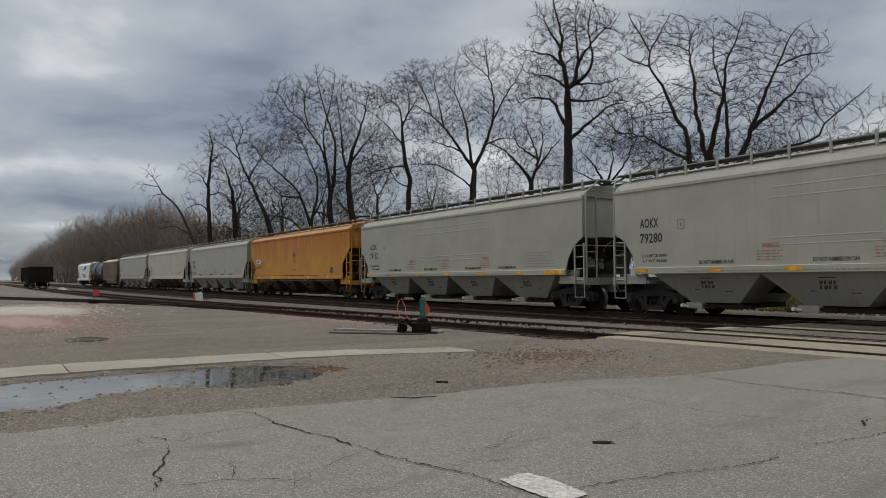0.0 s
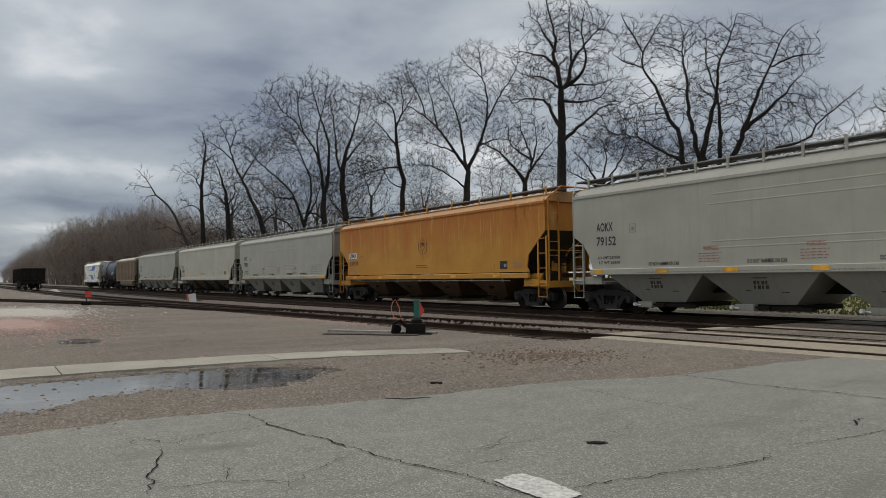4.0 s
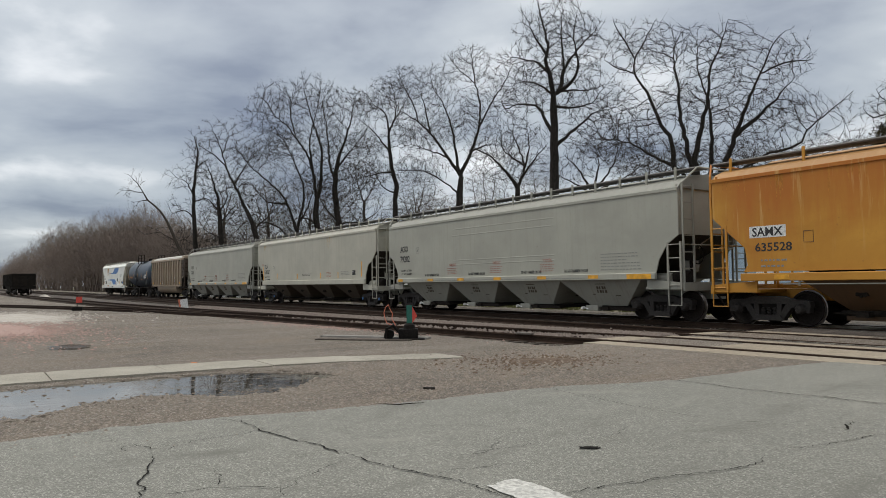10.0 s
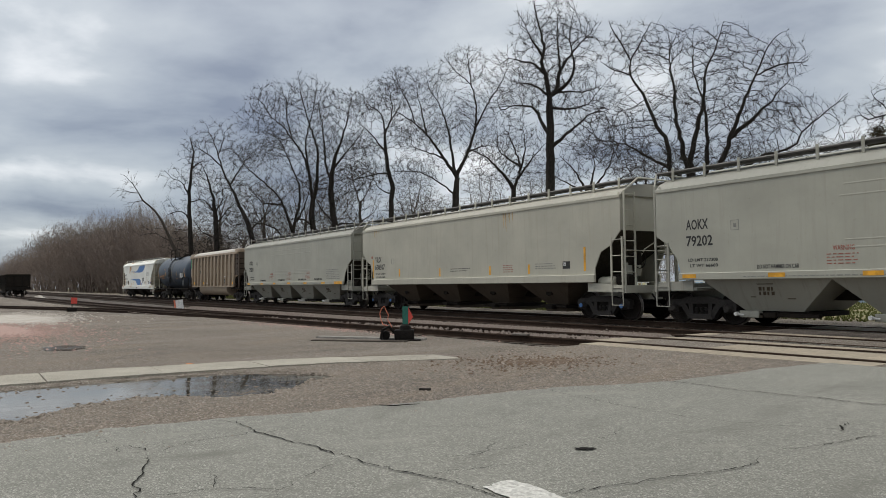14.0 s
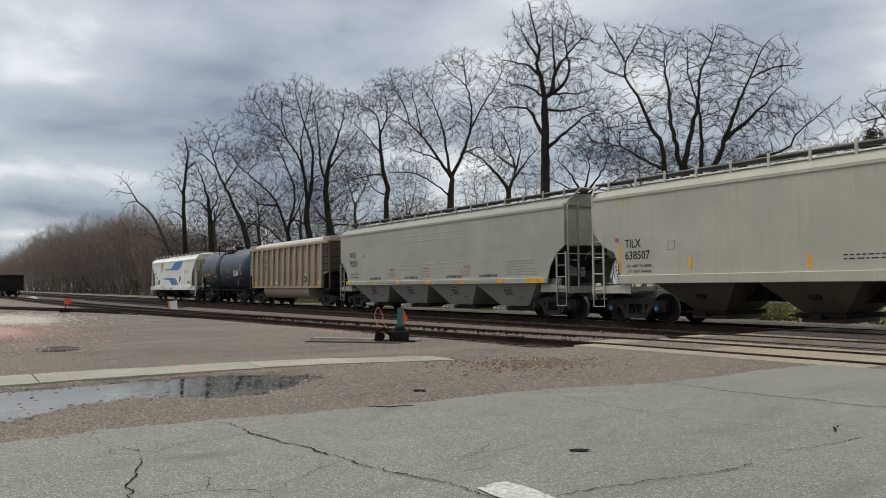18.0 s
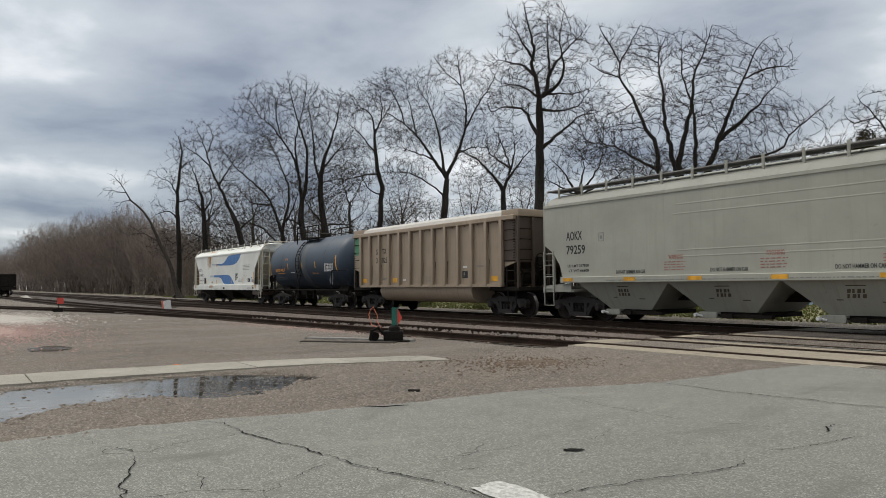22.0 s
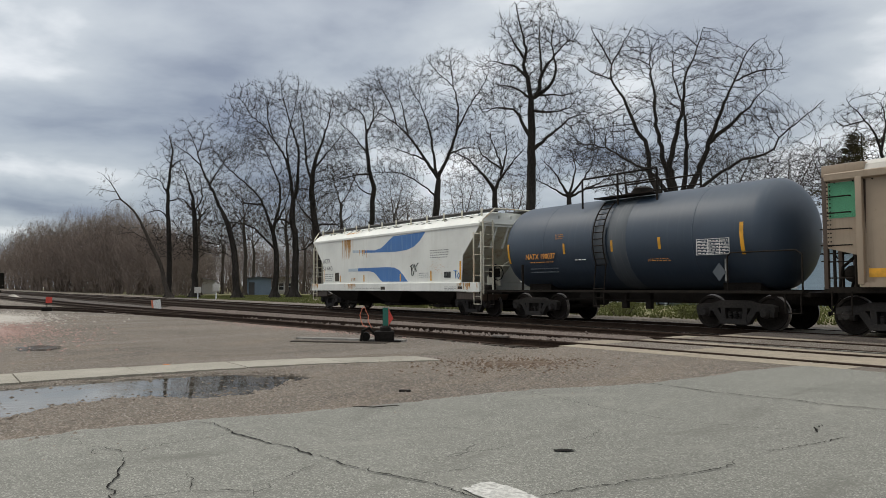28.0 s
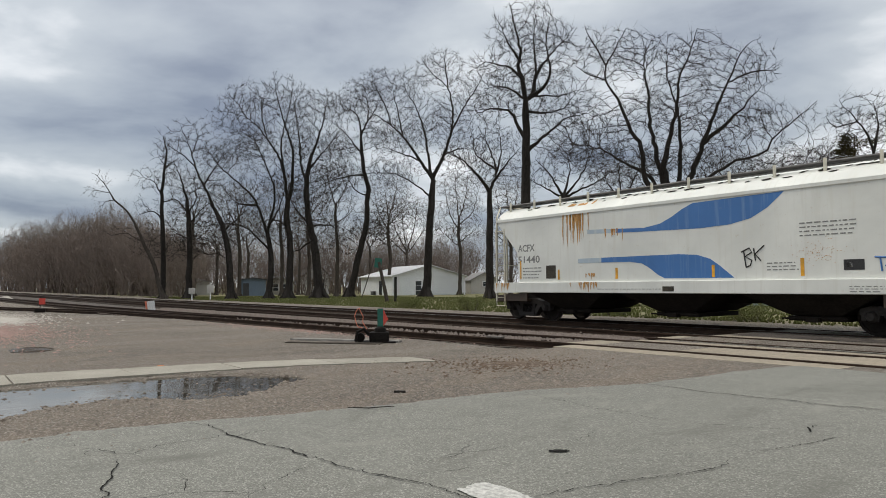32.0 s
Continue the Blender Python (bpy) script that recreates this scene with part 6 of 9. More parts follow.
def tank_car():
    car = thing("tank_car", "blue-black tank car with a dusty band and yellow marks", "railcar", "cars of the freight train")
    zc, r, half = 2.58, 1.52, 5.5
    bm = bmesh.new()
    rows = []
    for k in range(9):
        a = math.pi / 2 * k / 8
        rows.append((-half + 0.8 * (1 - math.cos(a)) if k < 8 else -half + 0.8, max(0.02, r * math.sin(a))))
    rows += [(-3.0, r), (-0.6, r), (1.4, r), (3.0, r)]
    rows += [(-a, b) for a, b in rows[8::-1]]
    turned(bm, rows, 56, "x", (0, 0, zc))
    part("tank", bm, "tank", car, "glossy dark tank shell with domed ends", smooth=60)
    # dusty weld band beside the ladder
    for x0, x1 in ((-0.12, 0.62), (-0.82, -0.76), (-3.0, -2.97), (2.95, 2.98)):
        bm = bmesh.new()
        turned(bm, [(x0, r), (x0 + 0.01, r + 0.006), (x1 - 0.01, r + 0.006), (x1, r)], 56, "x", (0, 0, zc))
        part("band", bm, "tank_band" if x0 == -0.12 else "tank", car, "dusty spilled band round the tank" if x0 == -0.12 else "", smooth=60)
    bm = bmesh.new()
    prev = None
    for k in range(9):
        a = radians(72 + 5.5 * k)
        cur = [bm.verts.new((x, -(r + 0.05) * math.sin(a), zc + (r + 0.05) * math.cos(a))) for x in (-0.7, -0.14)]
        if prev:
            bm.faces.new((prev[0], prev[1], cur[1], cur[0]))
        prev = cur
    part("ladder_plate", bm, "tank_band", car, "curved plate behind the ladder")
    # dome platform with rails
    bm = bmesh.new()
    box(bm, -1.0, 1.25, -1.1, -0.55, zc + r - 0.09, zc + r - 0.05)
    box(bm, -1.0, 1.25, 0.55, 1.1, zc + r - 0.09, zc + r - 0.05)
    turned(bm, [(zc + r - 0.05, 0.32), (zc + r + 0.22, 0.32), (zc + r + 0.28, 0.2)], 18, "z", (0.1, 0, 0))
    part("platform", bm, "under_dark", car)
    for s in (-1, 1):
        for x in (-1.5, 0.0, 1.5):
            bm = bmesh.new()
            tube(bm, [(x, s * 1.1, zc + r - 0.35), (x, s * 1.1, zc + r + 0.62)], 0.034, 6)
            part("post", bm, "under_dark", car)
        bm = bmesh.new()
        tube(bm, [(-1.5, s * 1.1, zc + r + 0.62), (1.5, s * 1.1, zc + r + 0.62)], 0.032, 6)
        tube(bm, [(-1.5, s * 1.1, zc + r + 0.3), (1.5, s * 1.1, zc + r + 0.3)], 0.028, 6)
        part("handrail", bm, "under_dark", car)
        # curved ladder lying on the shell
        bm = bmesh.new()
        for x in (-0.62, -0.2):
            pts = [(x, s * (r + 0.1) * math.sin(a), zc + (r + 0.1) * math.cos(a)) for a in [radians(38 + 8.5 * k) for k in range(10)]] + [(x, s * 1.6, 1.0), (x, s * 1.6, 0.55)]
            tube(bm, pts, 0.022, 5)
        for k in range(11):
            a = radians(42 + 7.5 * k)
            p = (s * (r + 0.1) * math.sin(a), zc + (r + 0.1) * math.cos(a))
            tube(bm, [(-0.62, *p), (-0.2, *p)], 0.016, 5)
        for z in (1.1, 0.82, 0.55):
            tube(bm, [(-0.62, s * 1.6, z), (-0.2, s * 1.6, z)], 0.016, 5)
        part("ladder", bm, "under_dark", car, "dark curved side ladder")
        # running board at deck level
        bm = bmesh.new()
        box(bm, -half - 0.55, half + 0.55, s * 1.45 - 0.16, s * 1.45 + 0.16, 0.98, 1.05)
        part("walkway", bm, "under_dark", car)
        for d in (-1, 1):
            bm = bmesh.new()
            pts = [(d * 4.05, s * 1.56, 1.0), (d * 4.05, s * 1.56, 1.95), (d * 4.15, s * 1.56, 2.05), (d * 5.9, s * 1.56, 2.05), (d * 6.05, s * 1.56, 1.95), (d * 6.05, s * 1.56, 1.0)]
            tube(bm, pts if d > 0 else [(-4.05, s * 1.5, 1.0), (-4.05, s * 1.5, 1.95)], 0.022 if d > 0 else 0.05, 6)
            part("safety_rail", bm, "under_dark", car)
            bm = bmesh.new()
            tube(bm, [(d * 5.6, s * 1.56, 1.0), (d * 5.6, s * 1.56, 0.5), (d * 6.0, s * 1.56, 0.5), (d * 6.0, s * 1.56, 1.0)], 0.02, 6)
            part("step", bm, "under_dark", car)
    bm = bmesh.new()
    tube(bm, [(-2.6, -1.3, 0.75), (2.6, -1.3, 0.75)], 0.03, 6)
    for x in (-0.9, 0.3, 1.2):
        box(bm, x, x + 0.18, -1.35, -1.2, 0.5, 0.98)
    turned(bm, [(-0.5, 0.2), (0.5, 0.2)], 12, "x", (-1.6, -0.5, 0.75))
    box(bm, -6.2, 6.2, -0.3, 0.3, 0.66, 1.02)
    part("underframe", bm, "under_dark", car)
    for d in (-1, 1):
        bm = bmesh.new()
        box(bm, min(d * 3.4, d * 4.5), max(d * 3.4, d * 4.5), -0.75, 0.75, 0.98, 1.3)
        box(bm, min(d * 5.2, d * 6.2), max(d * 5.2, d * 6.2), -1.5, 1.5, 0.9, 1.0)
        part("saddle", bm, "under_dark", car)
        coupler(car, d * 6.35, d)
        truck(car, d * 3.92)

    def curved(x0, x1, z0, z1, mat, name, label=""):
        """A mark laid on the shell's round side."""
        bm = bmesh.new()
        n, prev = 8, None
        for k in range(n + 1):
            z = z0 + (z1 - z0) * k / n
            yy = -math.sqrt(max(0.01, (r + 0.006) ** 2 - (z - zc) ** 2))
            cur = bm.verts.new((x0, yy, z)), bm.verts.new((x1, yy, z))
            if prev:
                bm.faces.new((prev[0], prev[1], cur[1], cur[0]))
            prev = cur
        return part(name, bm, mat, car, label)

    for x, z0, z1, w in ((-2.04, 2.25, 2.6, 0.09), (0.02, 2.25, 2.6, 0.09), (1.8, 2.25, 2.6, 0.1), (4.4, 2.0, 2.85, 0.11), (-4.85, 2.0, 2.7, 0.1)):
        curved(x, x + w, z0, z1, "yellow", "reflector")
    letters("NATX 190037", 0.26, "orange_mark", "lettering", car, -3.85, -r - 0.012, 2.12, 1.45)
    part("small_print", stripes(bmesh.new(), -3.7, -2.5, 1.98, 2.06, 1, -1.44, 3), "orange_mark", car, smooth=0)
    bm = bmesh.new()
    for a in range(6):
        box(bm, 3.1, 4.1, -1.53, -1.515, 2.02 + 0.085 * a, 2.035 + 0.085 * a)
    for a in (3.1, 3.45, 3.8, 4.085):
        box(bm, a, a + 0.015, -1.531, -1.515, 2.02, 2.46)
    stripes(bm, 3.14, 4.06, 2.03, 2.45, 5, -1.528, 8, 0.1)
    part("data_panel", bm, "white_mark", car, "white-ruled data panel", smooth=0)
    bm = bmesh.new()
    prism(bm, [(3.72, 1.3), (3.92, 1.55), (3.72, 1.8), (3.52, 1.55)], -1.43, -1.42)
    bmesh.ops.recalc_face_normals(bm, faces=bm.faces)
    part("placard", bm, "tank_band", car, "grey diamond placard holder", smooth=0)
    side_marks(car, -1.41, [("placard_post", "grey_mark", 3.88, 3.94, 1.3, 1.9)])
    part("small_print", stripes(bmesh.new(), -3.75, -2.3, 1.62, 1.86, 2, -1.36, 13), "tank_band", car, "two rows of pale worn print", smooth=0)
    part("small_print", stripes(bmesh.new(), -1.55, -1.05, 2.0, 2.1, 1, -1.46, 14), "white_mark", car, smooth=0)
    part("small_print", stripes(bmesh.new(), 1.4, 2.2, 1.9, 2.0, 2, -1.44, 9), "orange_mark", car, smooth=0)
    part("small_print", stripes(bmesh.new(), -2.4, -2.0, 2.75, 2.95, 3, -1.51, 9), "orange_mark", car, smooth=0)
    return car


TRAIN = [(grey_hopper("79280"), -7.9), (grey_hopper("79152"), -26.3), (orange_hopper(), -44.85), (grey_hopper("79202"), -63.05), (cream_hopper(), -81.5),
         (grey_hopper("79259"), -99.9), (coal_hopper(), -116.2), (tank_car(), -129.1), (old_white_hopper(), -142.8)]


def parked_car():
    """A dark old hopper left standing far down the yard."""
    x = -121.0
    car = thing("gondola_car", "dark rusty old open hopper car standing far down the yard", "railcar", m=pose(x, third_y(x), rise(x), 0, 0, -88 + 90 + math.degrees(math.atan(third_y(x + 0.5) - third_y(x - 0.5)))))
    bm = bmesh.new()
    box(bm, -5, 5, -1.5, 1.5, 1.35, 3.0)
    part("body", bm, "under_dark", car)
    for d in (-1, 1):
        bm = bmesh.new()
        box(bm, d * 5.03 - 0.03, d * 5.03 + 0.03, -1.5, 1.5, 2.7, 3.05)
        for yy in (-1.4, -0.5, 0.5, 1.4):
            box(bm, d * 5.08 - 0.06, d * 5.08 + 0.06, yy - 0.06, yy + 0.06, 1.0, 3.0)
        box(bm, d * 5.1 - 0.1, d * 5.1 + 0.1, -1.5, 1.5, 0.9, 1.3)
        part("end_frame", bm, "steel_dark", car)
        coupler(car, d * 5.6, d)
    bm = bmesh.new()
    hexa(bm, [(-1.5, -1.1, 0.45), (1.5, -1.1, 0.45), (1.5, 1.1, 0.45), (-1.5, 1.1, 0.45)], [(-3.4, -1.45, 1.35), (3.4, -1.45, 1.35), (3.4, 1.45, 1.35), (-3.4, 1.45, 1.35)])
    part("hopper_bay", bm, "under_dark", car)
    for k in range(9):
        part("rib", plain_mesh("gondola_rib", "steel_dark", 0.0, -0.06, 0.06, -1.58, -1.5, 1.3, 3.0), "", car, m=pose(-4.8 + 1.2 * k, 0, 0))
    return car


n_axles = len(AXLES)
parked = parked_car()
for d in (-1, 1):
    truck(parked, d * 3.8)
del AXLES[n_axles:]

# ---- bare trees: a trunk and a few limbs, and a crown that grows from them into the free air of its lobes ----


def colonize(rng, pos, parent, air, step, reach, kill, up, rounds=70):
    """Twigs grow step by step towards the nearest free points of air, which they use up."""
    pos, parent = list(pos), list(parent)
    kids = np.zeros(200000, int)
    for p in parent:
        if p >= 0:
            kids[p] += 1
    here, first_free = np.array(pos), len(pos)
    course = np.array([here[k] - here[p] if p >= 0 else np.zeros(3) for k, p in enumerate(parent)])
    course /= np.linalg.norm(course, axis=1)[:, None] + 1e-6
    d2 = ((air[:, None, :] - here[None]) ** 2).sum(2)
    near = d2.argmin(1)
    best = d2[np.arange(len(air)), near]
    for _ in range(rounds):
        live = best < reach * reach
        if not live.any():
            break
        ks = np.unique(near[live])
        ks = ks[kids[ks] < 4]
        if not len(ks):
            break
        slot = np.full(len(here), -1)
        slot[ks] = np.arange(len(ks))
        rows = slot[near[live]]
        ok = rows >= 0
        at = near[live]
        way = air[live] - here[at]
        way /= np.linalg.norm(way, axis=1)[:, None] + 1e-6
        # a twig never doubles back
        ok &= ((way * course[at]).sum(1) > 0.3) | ((at < first_free) & ((way * course[at]).sum(1) > -0.2))
        total = np.zeros((len(ks), 3))
        np.add.at(total, rows[ok], way[ok])
        grown = np.bincount(rows[ok], minlength=len(ks)) > 0
        if not grown.any():
            break
        ks, total = ks[grown], total[grown]
        total /= np.linalg.norm(total, axis=1)[:, None] + 1e-6
        total += rng.normal(0, 0.17, total.shape) + 0.22 * course[ks] + np.array((0, 0, up + 0.06))
        total /= np.linalg.norm(total, axis=1)[:, None] + 1e-6
        fresh = here[ks] + total * step * rng.uniform(0.75, 1.2, (len(ks), 1))
        first = len(here)
        course = np.concatenate((course, total))
        kids[ks] += 1
        parent += ks.tolist()
        here = np.concatenate((here, fresh))
        e2 = ((air[:, None, :] - fresh[None]) ** 2).sum(2)
        j = e2.argmin(1)
        b = e2[np.arange(len(air)), j]
        closer = b < best
        near[closer], best[closer] = j[closer] + first, b[closer]
        left = best > kill * kill
        air, near, best = air[left], near[left], best[left]
        if not len(air):
            break
    return here, parent


def twig_cones(rng, base, way, length, radius):
    """Thin three-sided spikes, all at once."""
    n = len(base)
    side = np.cross(way, rng.normal(0, 1, (n, 3)))
    side /= np.linalg.norm(side, axis=1)[:, None] + 1e-6
    other = np.cross(way, side)
    r = radius[:, None]
    bend = rng.normal(0, 0.07, (n, 3)) * length[:, None]
    tip = base + way * length[:, None] + bend
    ring = [base + side * r, base - side * r * 0.5 + other * r * 0.87, base - side * r * 0.5 - other * r * 0.87]
    verts = np.stack((*ring, tip), 1).reshape(-1, 3)
    i = np.arange(n)[:, None] * 4
    faces = np.concatenate((i + (0, 1, 3), i + (1, 2, 3), i + (2, 0, 3)), 0)
    return verts, faces, tip


def wood_of(name, chains, pos, rad, mat, extra=()):
    """Tapering tubes along chains of nodes, and spikes."""
    verts, faces = [], []
    for chain in chains:
        pts = [Vector(pos[k]) for k in chain]
        rs = [rad[k] for k in chain]
        rs[0] = min(rs[0], rs[1] * 1.35)
        n = 9 if rs[0] > 0.2 else 6 if rs[0] > 0.07 else 4 if rs[0] > 0.03 else 3
        side, first = None, len(verts)
        for i, p in enumerate(pts):
            d = (pts[min(i + 1, len(pts) - 1)] - pts[max(i - 1, 0)]).normalized()
            side = d.orthogonal().normalized() if side is None else (side - d * side.dot(d)).normalized()
            w = d.cross(side)
            for k in range(n):
                c, s = math.cos(k * math.tau / n) * rs[i], math.sin(k * math.tau / n) * rs[i]
                verts.append((p.x + side.x * c + w.x * s, p.y + side.y * c + w.y * s, p.z + side.z * c + w.z * s))
        for i in range(len(pts) - 1):
            a = first + i * n
            for k in range(n):
                b = (k + 1) % n
                faces.append((a + k, a + b, a + n + b, a + n + k))
    for v, f in extra:
        faces += (f + len(verts)).tolist()
        verts += v.tolist()
    me = bpy.data.meshes.new(name)
    me.from_pydata(verts, [], faces)
    me.materials.append(M[mat])
    me.polygons.foreach_set("use_smooth", [True] * len(me.polygons))
    return me


def smooth_line(pts, step, wob, rng):
    """Points about step apart along a curve through pts, a little crooked."""
    out = []
    for i in range(len(pts) - 1):
        p0, p1, p2, p3 = pts[max(i - 1, 0)], pts[i], pts[i + 1], pts[min(i + 2, len(pts) - 1)]
        n = max(1, round(float(np.linalg.norm(p2 - p1)) / step))
        for k in range(n):
            t = k / n
            q = 0.5 * (2 * p1 + (p2 - p0) * t + (2 * p0 - 5 * p1 + 4 * p2 - p3) * t * t + (3 * p1 - p0 - 3 * p2 + p3) * t ** 3)
            out.append(q + rng.normal(0, wob, 3) * (1 if i + k else 0))
    return out + [pts[-1]]


def crown_shape(rng, seeds, radii, parent, owner, air, step, reach, kill, up, twig, spike, least=0.013):
    """All nodes of a tree with their radii, the chains they form, and the spikes at their thin ends."""
    pos, parent = colonize(rng, seeds, parent, air, step, reach, kill, up)
    n, m = len(pos), len(seeds)
    rad = np.zeros(n)
    flow = np.zeros(n)
    kids = [[] for _ in range(n)]
    for k in range(n - 1, -1, -1):
        flow[k] = max(flow[k], least ** 2.2)
        rad[k] = flow[k] ** (1 / 2.2)
        if parent[k] >= 0:
            flow[parent[k]] += flow[k]
            kids[parent[k]].append(k)
    rad[:m] = radii
    for k in range(m, n):
        rad[k] = min(rad[k], 0.9 * rad[parent[k]])
    owner = np.concatenate((owner, np.full(n - m, -1)))
    chains = []
    heads = [(None, 0)]
    while heads:
        start, k = heads.pop()
        chain = [k] if start is None else [start, k]
        while kids[k]:
            same = [c for c in kids[k] if owner[c] == owner[k]]
            go = max(same, key=lambda c: rad[c]) if same else None
            heads += [(k, c) for c in kids[k] if c != go]
            if go is None:
                break
            chain.append(go)
            k = go
        if len(chain) > 1:
            chains.append((int(owner[chain[1]]), chain))
    thin = np.array([k for k in range(m, n) if rad[k] < spike])
    base, up_way = pos[thin], pos[thin] - pos[np.array(parent)[thin]]
    up_way /= np.linalg.norm(up_way, axis=1)[:, None] + 1e-6
    spikes = []
    for _ in range(2):
        way = up_way + rng.normal(0, 0.4, up_way.shape) + np.array((0, 0, 0.1 + up))
        way /= np.linalg.norm(way, axis=1)[:, None]
        length = twig * rng.uniform(0.5, 1.25, len(thin))
        v, f, tip = twig_cones(rng, base, way, length, np.full(len(thin), least * 0.8))
        spikes.append((v, f))
        w2 = way + rng.normal(0, 0.55, way.shape)
        w2 /= np.linalg.norm(w2, axis=1)[:, None]
        v, f, _ = twig_cones(rng, base + way * length[:, None] * 0.45, w2, length * 0.6, np.full(len(thin), least * 0.65))
        spikes.append((v, f))
    # the last shoot of every twig runs on straight
    ends = np.array([k for k in range(m, n) if not kids[k]])
    way = pos[ends] - pos[np.array(parent)[ends]]
    way /= np.linalg.norm(way, axis=1)[:, None] + 1e-6
    for _ in range(2):
        w = way + rng.normal(0, 0.3, way.shape) + np.array((0, 0, 0.12 + up))
        w /= np.linalg.norm(w, axis=1)[:, None]
        v, f, _ = twig_cones(rng, pos[ends], w, twig * rng.uniform(0.9, 2.3, len(ends)), np.full(len(ends), least * 0.85))
        spikes.append((v, f))
    return pos, rad, chains, spikes


def bare_tree(label, az, dist, seed, trunk, limbs, lobes, up=0.05, mat="bark", step=0.38, full=1.0):
    """trunk: rows of (sideways, height, radius) in metres, as seen from the road; limbs: a radius and the (sideways, height) that
    the limb passes; lobes: (sideways, height, half width, half height) of the air that the crown fills."""
    rng = np.random.default_rng(seed)
    a = radians(az)
    x, y = dist * math.sin(a), dist * math.cos(a)
    right, deep, high = np.array((math.cos(a), -math.sin(a), 0)), np.array((math.sin(a), math.cos(a), 0)), np.array((0, 0, 1.0))
    t = thing("tree", label, "tree", "bare trees beyond the tracks", m=pose(x, y, ground_z(x, y) - 0.1))
    seeds, radii, parent, owner = [], [], [], []
    line = smooth_line([right * s + high * h for s, h, _ in trunk], 0.7, 0.03, rng)
    hs, rr = [h for _, h, _ in trunk], [r for _, _, r in trunk[:-1]] + [trunk[-1][2] * 0.78]
    for k, p in enumerate(line):
        seeds.append(p)
        radii.append(float(np.interp(p[2], hs, rr)) * (1 + 0.55 * math.exp(-p[2] / 0.5)))
        parent.append(k - 1)
        owner.append(0)
    for j, (r, *pts) in enumerate(limbs):
        span = math.dist(pts[0], pts[-1])
        lean = min(1.7, rng.uniform(0.12, 0.3) * span) * (1 if j % 2 else -1)
        flat = [right * s + high * h for s, h in pts]
        at = int(np.argmin([np.linalg.norm(flat[0] - (q - deep * q.dot(deep))) for q in seeds]))
        d0 = seeds[at].dot(deep)
        way = [seeds[at]] + [p + deep * (d0 + lean * ((i + 1) / (len(flat) - 1)) ** 1.2) for i, p in enumerate(flat[1:])]
        row = smooth_line(way, step, step * 0.1, rng)[1:]
        last = at
        for i, p in enumerate(row):
            seeds.append(p)
            radii.append(min(r * (0.8 + 0.3 * math.exp(-i / 2)) * (1 - (i + 1) / len(row)) ** 1.05 + 0.014, radii[at] * 0.95))
            parent.append(last)
            owner.append(j + 1)
            last = len(seeds) - 1
    air = []
    for s, h, w, v in lobes:
        w, v = w * 1.04, v * 0.99
        n = int(11.0 * full * 4.19 * w * w * v * 0.85)
        q = rng.normal(0, 1, (n, 3))
        q *= (rng.random((n, 1)) ** (1 / 1.7)) * 1.08 / np.linalg.norm(q, axis=1)[:, None]
        air.append(right * (s + q[:, :1] * w) + high * (h + q[:, 1:2] * v) + deep * q[:, 2:] * w * 0.9)
    air = np.concatenate(air)
    pos, rad, chains, spikes = crown_shape(rng, seeds, radii, parent, np.array(owner), air, step, 3.0, 0.36, up, 0.62, 0.05, 0.0145)
    roots = []
    for k in range(5):
        b = k * math.tau / 5 + rng.random()
        w, r0 = np.array((math.cos(b), math.sin(b), 0)), radii[0]
        roots.append(len(pos))
        pos = np.concatenate((pos, [w * r0 * 1.5 - high * 0.1, w * r0 * 0.8 + high * r0 * 0.6, w * r0 * 0.35 + high * r0 * 1.9]))
        rad = np.concatenate((rad, [r0 * 0.3, r0 * 0.36, r0 * 0.2]))
    part("trunk", wood_of("trunk", [c for o, c in chains if o == 0] + [[k, k + 1, k + 2] for k in roots], pos, rad, mat), mat, t)
    for j in range(len(limbs)):
        part("limb", wood_of("limb", [c for o, c in chains if o == j + 1], pos, rad, mat), mat, t)
    part("crown", wood_of("crown", [c for o, c in chains if o == -1], pos, rad, mat, spikes), mat, t)
    return t


